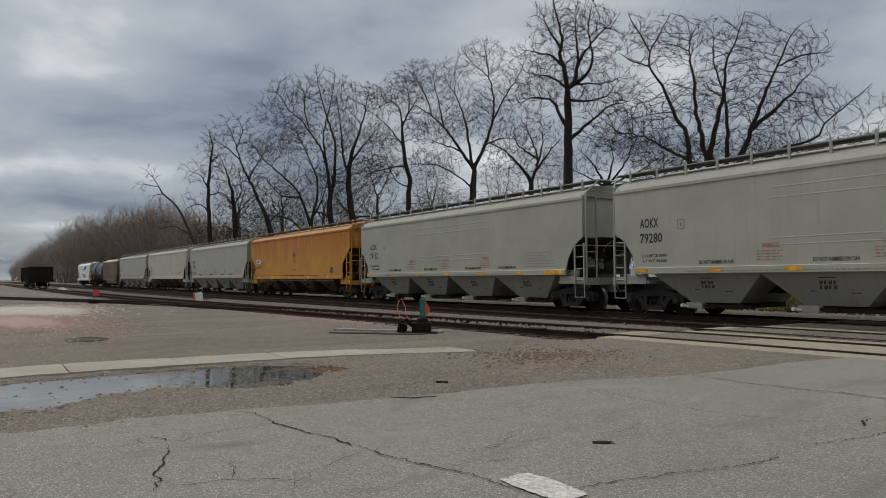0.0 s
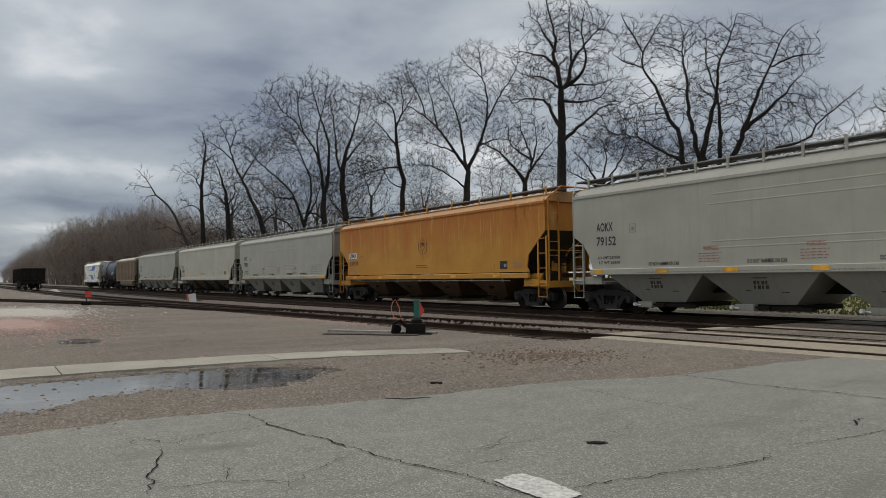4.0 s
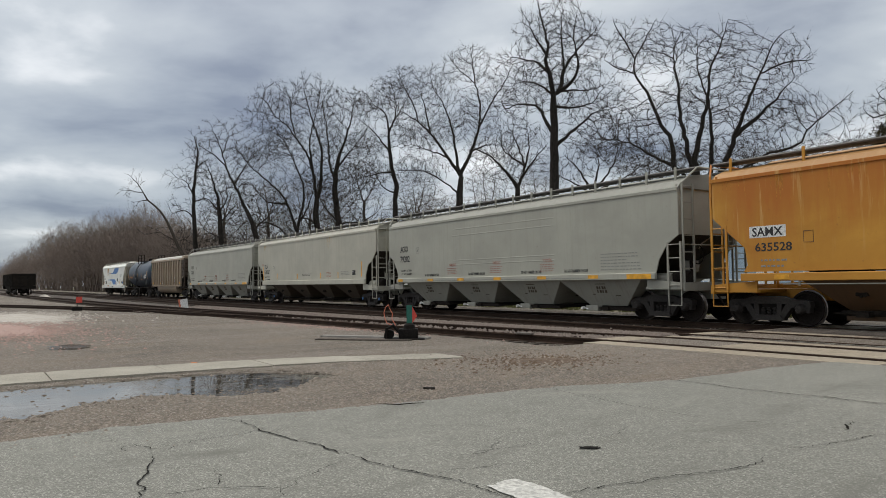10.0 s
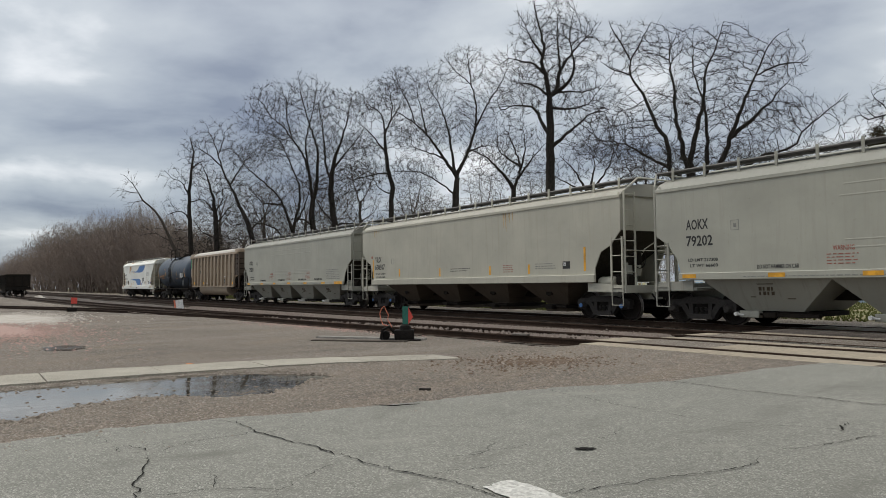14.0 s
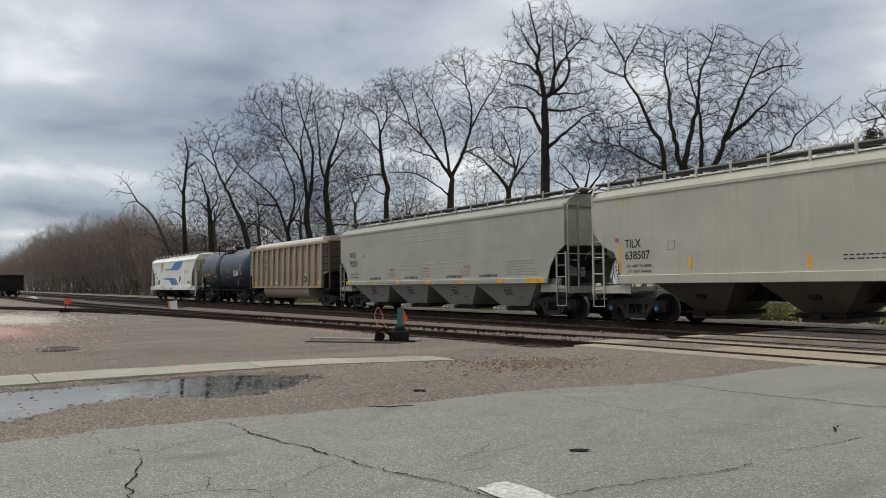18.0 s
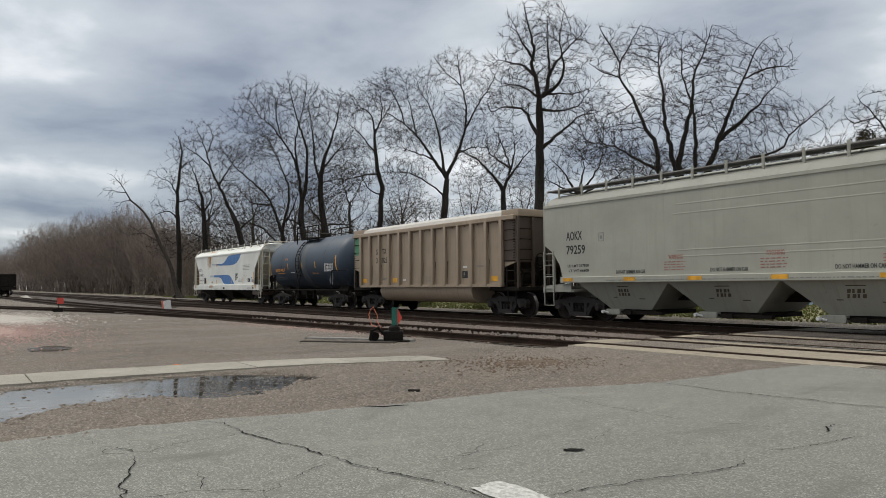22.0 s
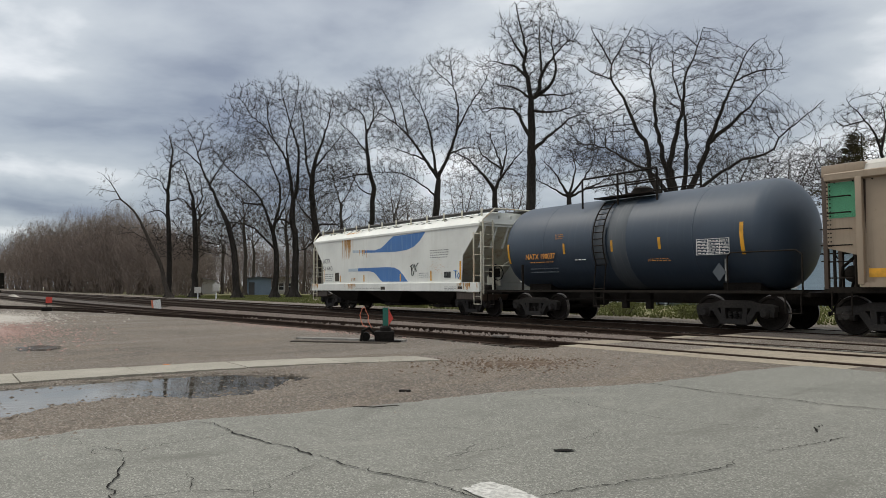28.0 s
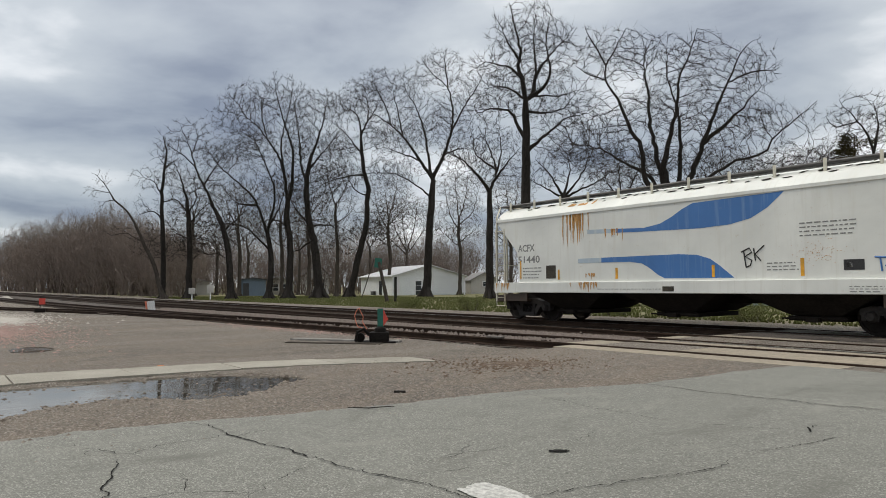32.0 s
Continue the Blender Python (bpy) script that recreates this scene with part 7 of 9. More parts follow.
bare_tree("tall bare tree with a straight trunk and a gnarled crown", -47.26, 52, 11,
          [(0, 0, 0.4), (0, 8.6, 0.34), (0.1, 10.2, 0.32), (0.1, 11.9, 0.29), (0.1, 14, 0.26), (0.1, 15, 0.23)],
          [(0.2, (0.1, 15), (-0.2, 16.5), (-0.4, 17.4), (-0.2, 18.2), (-0.5, 19.7), (-1, 21.9)),
           (0.2, (0.2, 15), (0.6, 15.4), (0.9, 16.9), (1.7, 18.1), (2.3, 18.9), (3.4, 20.1)),
           (0.14, (0.4, 14.8), (1.4, 15.8), (1.9, 16.8), (1.8, 17.9), (1.6, 19.2), (1.9, 20.7)),
           (0.15, (0, 11.9), (-0.6, 13.4), (-1.2, 14.3), (-2.5, 14.5), (-3.5, 14.3), (-3.8, 15.2)),
           (0.09, (0, 15), (-1, 15.7), (-2.1, 15.9), (-2.8, 15.5)),
           (0.1, (-0.2, 16.7), (-1, 17.4), (-1.6, 17.6), (-2.8, 18), (-3.5, 17.6)),
           (0.09, (-0.5, 18), (-1.2, 19.1), (-1.4, 19.7), (-2, 20.1)),
           (0.15, (0.3, 11.1), (1.2, 12.1), (2.2, 12.9), (3.2, 13.7), (4.7, 14)),
           (0.1, (0.4, 13.8), (1.6, 13.9), (2.8, 14.1), (3.3, 14.7), (3.9, 15.3)),
           (0.08, (0.6, 14.8), (1.6, 15.3), (2.9, 15.3), (3.8, 15.7)),
           (0.08, (1, 16.9), (0.8, 18.1), (0.7, 19.4), (0.9, 21.1))],
          [(0.4, 19.2, 2.9, 2.8), (-2, 17.2, 1.8, 1.6), (2.3, 18.5, 1.7, 2.1), (-2.5, 14.3, 1.8, 1.3), (3.2, 14.1, 2.4, 1.5), (0.2, 15.6, 3.5, 2.1), (2.8, 12, 2.3, 1.4), (-2, 20, 0.9, 1.2)], full=1.4)
bare_tree("spreading bare tree with many dark stems from low down", -36.03, 47, 23,
          [(0, 0, 0.55), (0.1, 4.3, 0.47), (0, 6.1, 0.43)],
          [(0.23, (-0.1, 6), (-1.4, 7.6), (-1.8, 10), (-2.7, 12.1), (-3.3, 13.5), (-3.8, 14.4), (-3.8, 15.3), (-3, 16.6), (-2.5, 17.4)),
           (0.09, (-3.8, 14.4), (-4.8, 14.9), (-5.8, 15.7)),
           (0.09, (-3.8, 15.4), (-4.4, 16.5), (-5, 17.7)),
           (0.24, (0, 6.1), (-0.6, 8.3), (-1, 10.5), (-1.3, 12.3), (-1.3, 14.2), (-1.6, 15.1), (-1.4, 16.8), (-0.9, 17.4)),
           (0.27, (0, 6.1), (-0.4, 8.7), (-0.1, 10.4), (0.4, 12.2), (0.6, 14), (1.2, 15.4), (1.7, 16.9)),
           (0.2, (0.1, 6.1), (0.5, 8.2), (0.6, 10.8), (0.5, 12.6), (-0.2, 15.2), (0, 16.6)),
           (0.26, (0.1, 6.1), (1.4, 8.6), (2, 10.3), (2.7, 12), (3.4, 13.6), (4.1, 15.1), (4.8, 15.8)),
           (0.1, (3.4, 13.6), (4.7, 14.1), (6.1, 14.2)),
           (0.16, (1.9, 9.9), (3.4, 11.3), (4.4, 12.2), (5.2, 13.1)),
           (0.18, (-0.1, 6), (-1.4, 8.3), (-2.8, 9.3), (-4.5, 10.4), (-6.7, 11.2)),
           (0.15, (0.3, 6.1), (3.3, 8.7), (5.2, 9.2), (5.8, 10), (6.9, 10.9), (8.1, 11.9))],
          [(-3.8, 16.1, 2.0, 1.9), (-1.1, 15.8, 1.7, 1.7), (1.6, 15.3, 2.0, 1.9), (4.4, 14.5, 2.0, 1.4), (4, 11.4, 2.7, 1.7), (7, 10.9, 1.4, 1.0), (-0.8, 12.3, 2.1, 1.9), (-4, 11.4, 2.3, 1.7), (-4.9, 10, 2.3, 0.9), (1.6, 11.8, 2.1, 2.2), (0, 9, 2.9, 1.1)], full=2.1)
bare_tree("tall bare tree forking wide above a clean leaning trunk", -55.24, 85, 37,
          [(0, 0, 0.5), (0.4, 8.6, 0.43), (0.7, 11.9, 0.4), (0.9, 14.1, 0.36)],
          [(0.25, (0.8, 14.2), (-0.7, 16.4), (-2.4, 18.8), (-4.1, 20.5), (-6.5, 21.9), (-8, 22)),
           (0.12, (-4, 20.4), (-4.8, 22.9), (-6.1, 25.6), (-6.5, 27.4)),
           (0.11, (-2.7, 19.1), (-3.2, 21.5), (-3.8, 24.3), (-3.8, 25.6)),
           (0.2, (1, 15), (0.1, 18.4), (-0.5, 21.2), (-1.4, 23.6), (-2.3, 25), (-2.8, 27.2)),
           (0.25, (1.1, 14.5), (2, 16.7), (3, 19.5), (3.2, 22.5), (2.6, 25), (0.9, 26.5), (-0.5, 28.3)),
           (0.11, (2.6, 25), (2.4, 27.7), (2.2, 29.7)),
           (0.13, (3, 19.8), (4.7, 22.9), (6.5, 25.7), (6.9, 27.9)),
           (0.12, (2, 17.1), (4.3, 17.9), (6.4, 17.7)),
           (0.12, (0.5, 11.9), (-1.4, 13.6), (-3.8, 14.7), (-6.5, 14.7), (-9.2, 14)),
           (0.1, (-0.5, 16.4), (-3.1, 17.4), (-5.1, 18.2), (-6.5, 17.8))],
          [(-5.7, 24.6, 2.7, 2.6), (-1.9, 24.6, 2.4, 2.7), (1.8, 27.4, 2.9, 2.3), (5.4, 24.6, 2.3, 3.0), (-2.8, 19.5, 4.1, 2.7), (2.3, 21.2, 3.0, 3.4), (-4.5, 15, 3.9, 1.7), (4.3, 17.1, 2.9, 1.7)], up=0.3)
bare_tree("slender bare tree with a crooked trunk and a narrow crown", -61.4, 85, 41,
          [(0, 0, 0.42), (1.3, 5.9, 0.36), (2, 8.6, 0.33), (2.1, 11.3, 0.29), (2.3, 12.9, 0.28), (1.8, 14.6, 0.24), (1.5, 17.3, 0.21), (1.4, 19.4, 0.17)],
          [(0.1, (1.4, 17), (0, 19), (-1.4, 20.3), (-2.5, 21)),
           (0.13, (1.5, 19.3), (1, 21.8), (-0.4, 23.1), (-1.2, 24.6)),
           (0.13, (1.6, 19.4), (2.3, 22.1), (1.6, 25.6)),
           (0.09, (1.8, 20.4), (3.3, 22.9), (4.1, 24.6)),
           (0.11, (1.9, 14.6), (0, 14.4), (-2.7, 13.6), (-4.2, 12.2)),
           (0.09, (2.2, 11.9), (0.6, 12.9), (-0.6, 15.3), (-2.4, 16.6))],
          [(1.3, 23.1, 3.2, 2.6), (-1.4, 22.4, 2.3, 2.2), (-0.7, 17.6, 2.9, 2.4), (-1.4, 14.6, 3.0, 1.7), (3, 19.4, 1.7, 2.4), (2.8, 8.6, 2.4, 2.4), (0, 6.5, 2.3, 2.0)], up=0.25)
bare_tree("broad bare tree with a stout trunk and upright stems", -63.74, 78, 53,
          [(0, 0, 0.5), (-0.4, 4.9, 0.43), (-1, 7.9, 0.36), (-1.4, 11, 0.31), (-1.2, 14, 0.24), (-0.5, 16.5, 0.17)],
          [(0.15, (-0.5, 16.4), (0.4, 19.4), (0.9, 22.1)),
           (0.16, (-1.3, 12.5), (-2, 14.6), (-2.2, 17.7), (-2.9, 22.3)),
           (0.13, (-1.1, 14), (0.4, 15.9), (2.1, 18)),
           (0.11, (-1.1, 8.2), (1.4, 7.9), (2, 5.8)),
           (0.1, (-1, 7.9), (-2.9, 10.3), (-3.2, 12.2)),
           (0.1, (-0.8, 6.7), (-2.8, 5.2), (-4.6, 6.7))],
          [(0.4, 20.6, 2.5, 2.1), (-1.9, 20.5, 1.9, 2.6), (1.6, 16.9, 1.9, 2.2), (-0.8, 15.9, 3.1, 2.5), (0.7, 11.6, 3.1, 2.8), (1.4, 7.6, 2.9, 1.9)], up=0.3)
bare_tree("broad bare tree with long stems sweeping up and outward", -66.14, 78, 59,
          [(0, 0, 0.4), (0.2, 5.5, 0.34), (-0.2, 9.1, 0.31), (0.3, 11.9, 0.26)],
          [(0.2, (0.4, 12.2), (0.4, 15.8), (-0.5, 18.9), (-1.2, 21.3), (-1.6, 23.6)),
           (0.2, (0.2, 10.9), (-0.8, 14.6), (-2.3, 17.3), (-4.4, 19.6), (-7, 20.3)),
           (0.13, (-0.3, 13.5), (-0.8, 17), (0.1, 20.8), (0.4, 23.4)),
           (0.12, (-2.2, 17.2), (-2.9, 20), (-2.6, 23.1)),
           (0.09, (-4.4, 19.6), (-5.5, 21.1), (-6.4, 22)),
           (0.1, (0.3, 7.9), (-1.9, 8.5), (-4.3, 7.8))],
          [(-1, 21.3, 2.6, 2.5), (-4.4, 20.5, 2.9, 2.3), (-3.2, 16.9, 2.8, 2.5), (0.4, 17.7, 2.5, 3.1), (-6.4, 18.9, 2.1, 1.5), (-2.2, 7.9, 3.1, 1.7), (1, 12.2, 2.4, 2.5)], up=0.32)
bare_tree("bare tree with long low boughs reaching over the grass", -67.61, 78, 61,
          [(0, 0, 0.34), (0.2, 4.3, 0.29), (-0.2, 7.3, 0.26)],
          [(0.19, (-0.2, 7), (-1.4, 10.3), (-2.9, 12), (-5.1, 13.9), (-6.3, 15.6)),
           (0.18, (-0.1, 7.6), (0.6, 11.2), (-0.4, 14.5), (-1.5, 16.9), (-2.2, 18.4)),
           (0.12, (-1.4, 10.1), (-3.4, 10.2), (-4.9, 12)),
           (0.12, (0, 5.5), (-2.3, 7.5), (-4.5, 8.1), (-7.4, 7.6)),
           (0.12, (-0.2, 7.9), (1.2, 10.3), (1.9, 13.4))],
          [(-4.9, 14.8, 2.6, 2.1), (-2.3, 15.4, 2.8, 2.6), (-3.4, 11.1, 3.1, 1.9), (0.6, 13.3, 2.2, 2.5), (-5.1, 8.1, 2.8, 1.1)], up=0.25)
bare_tree("bare tree leaning out with a ragged crown", -70.43, 76, 67,
          [(0, 0, 0.36), (-0.3, 4.7, 0.31), (-0.9, 7.6, 0.26), (-1.7, 9.3, 0.22)],
          [(0.17, (-1.7, 9.3), (-2.6, 11.3), (-3.5, 13.3), (-4.1, 15.3), (-5.1, 17.6)),
           (0.11, (-2.8, 11.6), (-1.8, 13.4), (-0.5, 15.4)),
           (0.1, (-3.4, 13.3), (-4.6, 14.4), (-6.2, 15.4)),
           (0.09, (-3.8, 14.5), (-3.4, 16.2), (-3.5, 17.3)),
           (0.1, (-0.7, 7), (1, 8.8), (2.1, 9.7))],
          [(-4.2, 16.2, 2.3, 1.8), (-1.6, 14.3, 2.2, 1.8), (-5.7, 14.8, 1.5, 1.3), (-2.6, 11.6, 2.4, 1.8), (1, 8.5, 2.0, 1.5), (-1.8, 5.9, 2.8, 1.7)], up=0.2)
bare_tree("bare tree with crooked arms at the wood's edge", -73.54, 80, 107,
          [(0, 0, 0.34), (0.1, 5.5, 0.29), (-0.1, 9.1, 0.23), (-0.4, 11.2, 0.17)],
          [(0.13, (-0.4, 11.2), (-1, 13.2), (-1.7, 14.7)),
           (0.1, (-0.1, 9.2), (0.7, 10.9), (0.4, 13.2)),
           (0.1, (-0.1, 8.8), (-1.1, 10.4), (-2.2, 10.4)),
           (0.1, (0, 7.9), (1.6, 10), (2.7, 10.5)),
           (0.08, (0.1, 6.1), (-1.5, 7.2), (-2.1, 8.1))],
          [(-0.9, 12.8, 2.1, 1.9), (0.8, 11.8, 1.8, 1.6), (0.7, 9.4, 2.6, 1.4), (-1.5, 9, 1.6, 1.6), (-0.4, 5.8, 2.6, 1.8)], up=0.15)
bare_tree("slim straight bare tree with short crooked arms", -75.33, 84, 71,
          [(0, 0, 0.3), (0, 5.6, 0.26), (-0.2, 9.4, 0.21), (-0.2, 11.9, 0.17), (0, 14.4, 0.13), (0.2, 16.3, 0.09), (-0.2, 18, 0.05)],
          [(0.09, (-0.2, 11.6), (-1, 12.8), (-2.1, 13.3), (-2.8, 14)),
           (0.08, (-0.2, 8.6), (-1.3, 9.7), (-2.6, 9.2)),
           (0.07, (0, 14.1), (0.8, 15.1), (1.4, 15.4)),
           (0.07, (-0.1, 10.6), (0.7, 11), (1.1, 11.9)),
           (0.06, (0, 14.7), (-0.6, 15.6), (-1, 15.5))],
          [(-1.8, 13.2, 1.5, 1.2), (-0.1, 16.6, 1.3, 1.7), (-1.7, 10.1, 1.5, 1.1), (0.7, 14.4, 1.3, 1.5), (-0.2, 12.5, 1.5, 1.3), (-0.9, 6.3, 2.4, 2.0)], up=0.1)
bare_tree("bare tree bowed far over to one side with hanging twigs", -75.26, 82, 73,
          [(0, 0, 0.24), (-1.2, 4.2, 0.21), (-2.1, 6, 0.17), (-2.7, 7.6, 0.14), (-3.8, 9.4, 0.1), (-4.9, 10.5, 0.09), (-5.4, 11.3, 0.07)],
          [(0.06, (-5.4, 11.3), (-6, 12.3), (-6.9, 13.1), (-7.2, 13.2)),
           (0.05, (-5.2, 11), (-6.5, 11.4), (-7.6, 11.5)),
           (0.045, (-4.9, 10.5), (-5.8, 10.3), (-6.1, 9.5)),
           (0.07, (-2.1, 6.1), (-3.6, 7), (-5.2, 6.8)),
           (0.06, (-1.7, 5.2), (-1.3, 6.7), (-1.8, 7.9))],
          [(-6.4, 12.4, 1.0, 0.8), (-6.9, 11.3, 0.9, 0.6), (-6.1, 9.8, 0.7, 0.8), (-4.2, 7.2, 1.6, 0.6)], up=-0.1, mat="bark_pale")
bare_tree("bare tree with heavy low boughs behind the taller ones", -50.22, 70, 79,
          [(0, 0, 0.4), (0.1, 7.2, 0.34), (0.1, 10.6, 0.29)],
          [(0.2, (0, 10.9), (-1.2, 12.4), (-2.8, 13.8), (-4.5, 14.7)),
           (0.16, (0.1, 10.7), (0.8, 12.8), (-0.1, 15.6), (-0.3, 17.6)),
           (0.14, (0.3, 11.7), (2.2, 13.8), (3.3, 14.9)),
           (0.12, (0, 12.8), (-1.2, 14.5), (-1.4, 16.5)),
           (0.12, (0.5, 12.3), (1.3, 14.5), (1.1, 16.5))],
          [(-0.2, 15.9, 2.5, 2.1), (-2.8, 13.3, 2.4, 1.4), (2.2, 14.8, 1.9, 1.8), (0.2, 12.8, 3.1, 1.7)])
bare_tree("low spreading bare tree behind the taller ones", -44.34, 66, 83,
          [(0, 0, 0.36), (0.1, 6.8, 0.31), (0.1, 9.4, 0.26)],
          [(0.13, (0.1, 9.4), (-1.1, 11.5), (-2.4, 12.9)),
           (0.13, (0.1, 9.4), (0.7, 12), (0.4, 13.8)),
           (0.13, (0.1, 9.4), (1.9, 11.7), (2.5, 13.7)),
           (0.12, (0.1, 9.4), (3.2, 10.9), (4.7, 12.1)),
           (0.12, (0.1, 9.4), (-2.4, 10.8), (-3.7, 11.5))],
          [(-0.6, 13.1, 2.3, 1.3), (2.2, 12.7, 2.3, 1.3), (-1.9, 11.3, 2.3, 1.1), (4, 11.6, 2.3, 1.1)])
bare_tree("bare tree beside the blue house with a round crown", -22.44, 56, 97,
          [(0, 0, 0.3), (0.2, 6, 0.26), (0.2, 8.6, 0.21)],
          [(0.14, (0.2, 8.6), (-0.3, 10.9), (-1, 12.3), (-2, 13.8)),
           (0.11, (-0.2, 10.1), (0.2, 12.1), (0, 13.8)),
           (0.08, (-1, 12.1), (-2.2, 12), (-2.8, 12.7)),
           (0.11, (0.2, 8.3), (0.9, 10.5), (1.3, 12.3)),
           (0.06, (0, 7.9), (-1.8, 9.6), (-3.4, 10.4), (-3.8, 11.6))],
          [(-0.7, 12.5, 2.1, 1.8), (-2, 12.6, 1.3, 1.1), (1.1, 11.6, 1.7, 2.0), (-3.3, 10.9, 0.9, 0.8)])
bare_tree("slender bare tree forking high, seen between stouter ones", -62.38, 90, 119,
          [(0, 0, 0.26), (0.1, 6.1, 0.22), (-0.2, 10.4, 0.17), (-0.1, 11.7, 0.15)],
          [(0.1, (-0.1, 11.5), (-0.9, 13.9), (-1.3, 16.4)),
           (0.1, (-0.1, 11.5), (0.8, 13.2), (1.9, 16.1)),
           (0.07, (0, 9), (1.5, 10.4), (2.4, 11.8)),
           (0.07, (0, 8.2), (-1.6, 10), (-2.1, 11.8))],
          [(-0.9, 15.2, 2.1, 2.0), (1.2, 14.8, 2.1, 2.0), (1.7, 11.5, 1.6, 1.6), (-1.8, 11.1, 1.6, 1.6)], up=0.2, mat="bark_pale")
bare_tree("low vase-shaped bare tree behind the white house", -56.82, 120, 89,
          [(0, 0, 0.34), (0, 4.9, 0.29), (0, 7.2, 0.26)],
          [(0.14, (0, 7), (-2.1, 11.5), (-3, 15.5)),
           (0.14, (0, 7.1), (-0.6, 11.5), (-0.9, 16.3)),
           (0.14, (0, 7.1), (1.3, 11.5), (1.9, 16.1)),
           (0.12, (0, 6.8), (2.9, 11), (4.4, 14.4)),
           (0.12, (0, 6.6), (-3, 9.6), (-5.1, 13))],
          [(-2.1, 13.6, 2.8, 2.7), (1.6, 13.6, 3.0, 2.7), (-4, 11.5, 2.1, 2.3), (3.5, 12, 2.1, 2.5)], up=0.3, mat="bark_pale")
bare_tree("low bushy bare tree behind the spreading one", -39.79, 72, 131,
          [(0, 0, 0.26), (0.1, 6.1, 0.22), (0.2, 9.4, 0.19)],
          [(0.11, (0.2, 9.1), (-1.4, 11.7), (-2.2, 13.7)),
           (0.11, (0.2, 9.3), (-0.2, 12.2), (0, 14.7)),
           (0.11, (0.2, 9.3), (1.3, 11.9), (2.4, 14)),
           (0.09, (0.1, 8.8), (2.6, 10.7), (3.5, 12))],
          [(-1.4, 13.3, 2.4, 1.5), (0.5, 13.7, 2.3, 1.6), (2.4, 12.9, 2.4, 1.5), (0.2, 11.3, 3.8, 1.4)], full=1.8)
bare_tree("low bushy bare tree behind the spreading one", -32.42, 76, 133,
          [(0, 0, 0.26), (0.1, 6.1, 0.22), (0.2, 9.4, 0.19)],
          [(0.11, (0.2, 9.1), (-1.3, 11.8), (-2.1, 13.8)),
           (0.11, (0.2, 9.3), (-0.1, 12.3), (0.1, 14.8)),
           (0.11, (0.2, 9.3), (1.3, 11.9), (2.4, 14.1)),
           (0.09, (0.2, 8.9), (2.6, 10.7), (3.5, 12.1))],
          [(-1.3, 13.4, 2.6, 1.6), (0.6, 13.8, 2.4, 1.7), (2.4, 13, 2.6, 1.6), (0.3, 11.4, 4.0, 1.5)], full=1.8)
bare_tree("low bushy bare tree behind the spreading one", -28.25, 80, 137,
          [(0, 0, 0.26), (0.2, 6.1, 0.22), (0.2, 9.6, 0.19)],
          [(0.11, (0.2, 9.3), (-1.3, 12), (-2, 14.1)),
           (0.11, (0.2, 9.4), (-0.1, 12.5), (0.1, 15)),
           (0.11, (0.2, 9.4), (1.3, 12.1), (2.4, 14.3)),
           (0.09, (0.2, 9), (2.6, 10.8), (3.5, 12.2))],
          [(-1.2, 13.6, 2.7, 1.6), (0.6, 14, 2.6, 1.8), (2.4, 13.1, 2.7, 1.6), (0.3, 11.6, 4.3, 1.6)], full=1.8)
bare_tree("low bushy bare tree behind the spreading one", -25.38, 70, 139,
          [(0, 0, 0.26), (0.1, 5.4, 0.22), (0.2, 8.3, 0.19)],
          [(0.11, (0.2, 8.1), (-1, 10.4), (-1.6, 12.2)),
           (0.11, (0.2, 8.2), (-0.1, 10.8), (0.1, 13)),
           (0.11, (0.2, 8.2), (1.1, 10.5), (2, 12.3)),
           (0.09, (0.2, 7.8), (2.1, 9.4), (2.9, 10.6))],
          [(-1, 11.8, 2.4, 1.4), (0.5, 12.1, 2.2, 1.6), (2, 11.4, 2.4, 1.4), (0.3, 10, 3.7, 1.4)], full=1.8)
bare_tree("slender pale bare tree crowded among others", -69.22, 118, 101,
          [(0, 0, 0.24), (0.1, 6.6, 0.21), (-0.2, 8.4, 0.17)],
          [(0.1, (-0.2, 8.3), (-1.5, 10.2), (-1.8, 10.7)),
           (0.1, (-0.2, 8.3), (-0.1, 11.1), (0.2, 13)),
           (0.1, (-0.1, 7.5), (1.5, 9.8), (2.2, 10.6))],
          [(-1.1, 10.7, 2.1, 2.1), (1, 10.9, 2.3, 2.2)], up=0.25, mat="bark_pale")
bare_tree("slender pale bare tree crowded among others", -65.37, 118, 103,
          [(0, 0, 0.24), (0.2, 6.7, 0.21), (-0.2, 8.5, 0.17)],
          [(0.1, (-0.2, 8.3), (-1.5, 10.3), (-1.8, 11.7)),
           (0.1, (-0.2, 8.3), (0, 11.3), (0.3, 14)),
           (0.1, (0, 7.6), (1.6, 9.9), (2.3, 11.6))],
          [(-1.1, 11.7, 2.1, 2.1), (1, 11.9, 2.3, 2.2)], up=0.25, mat="bark_pale")
bare_tree("slender pale bare tree crowded among others", -59.84, 118, 117,
          [(0, 0, 0.24), (0.2, 6.7, 0.21), (-0.2, 8.5, 0.17)],
          [(0.1, (-0.2, 8.4), (-1.5, 10.4), (-1.8, 10.4)),
           (0.1, (-0.2, 8.4), (0, 11.4), (0.4, 12.8)),
           (0.1, (0, 7.6), (1.7, 10), (2.4, 10.2))],
          [(-1.1, 10.4, 2.1, 2.1), (1.1, 10.6, 2.3, 2.2)], up=0.25, mat="bark_pale")
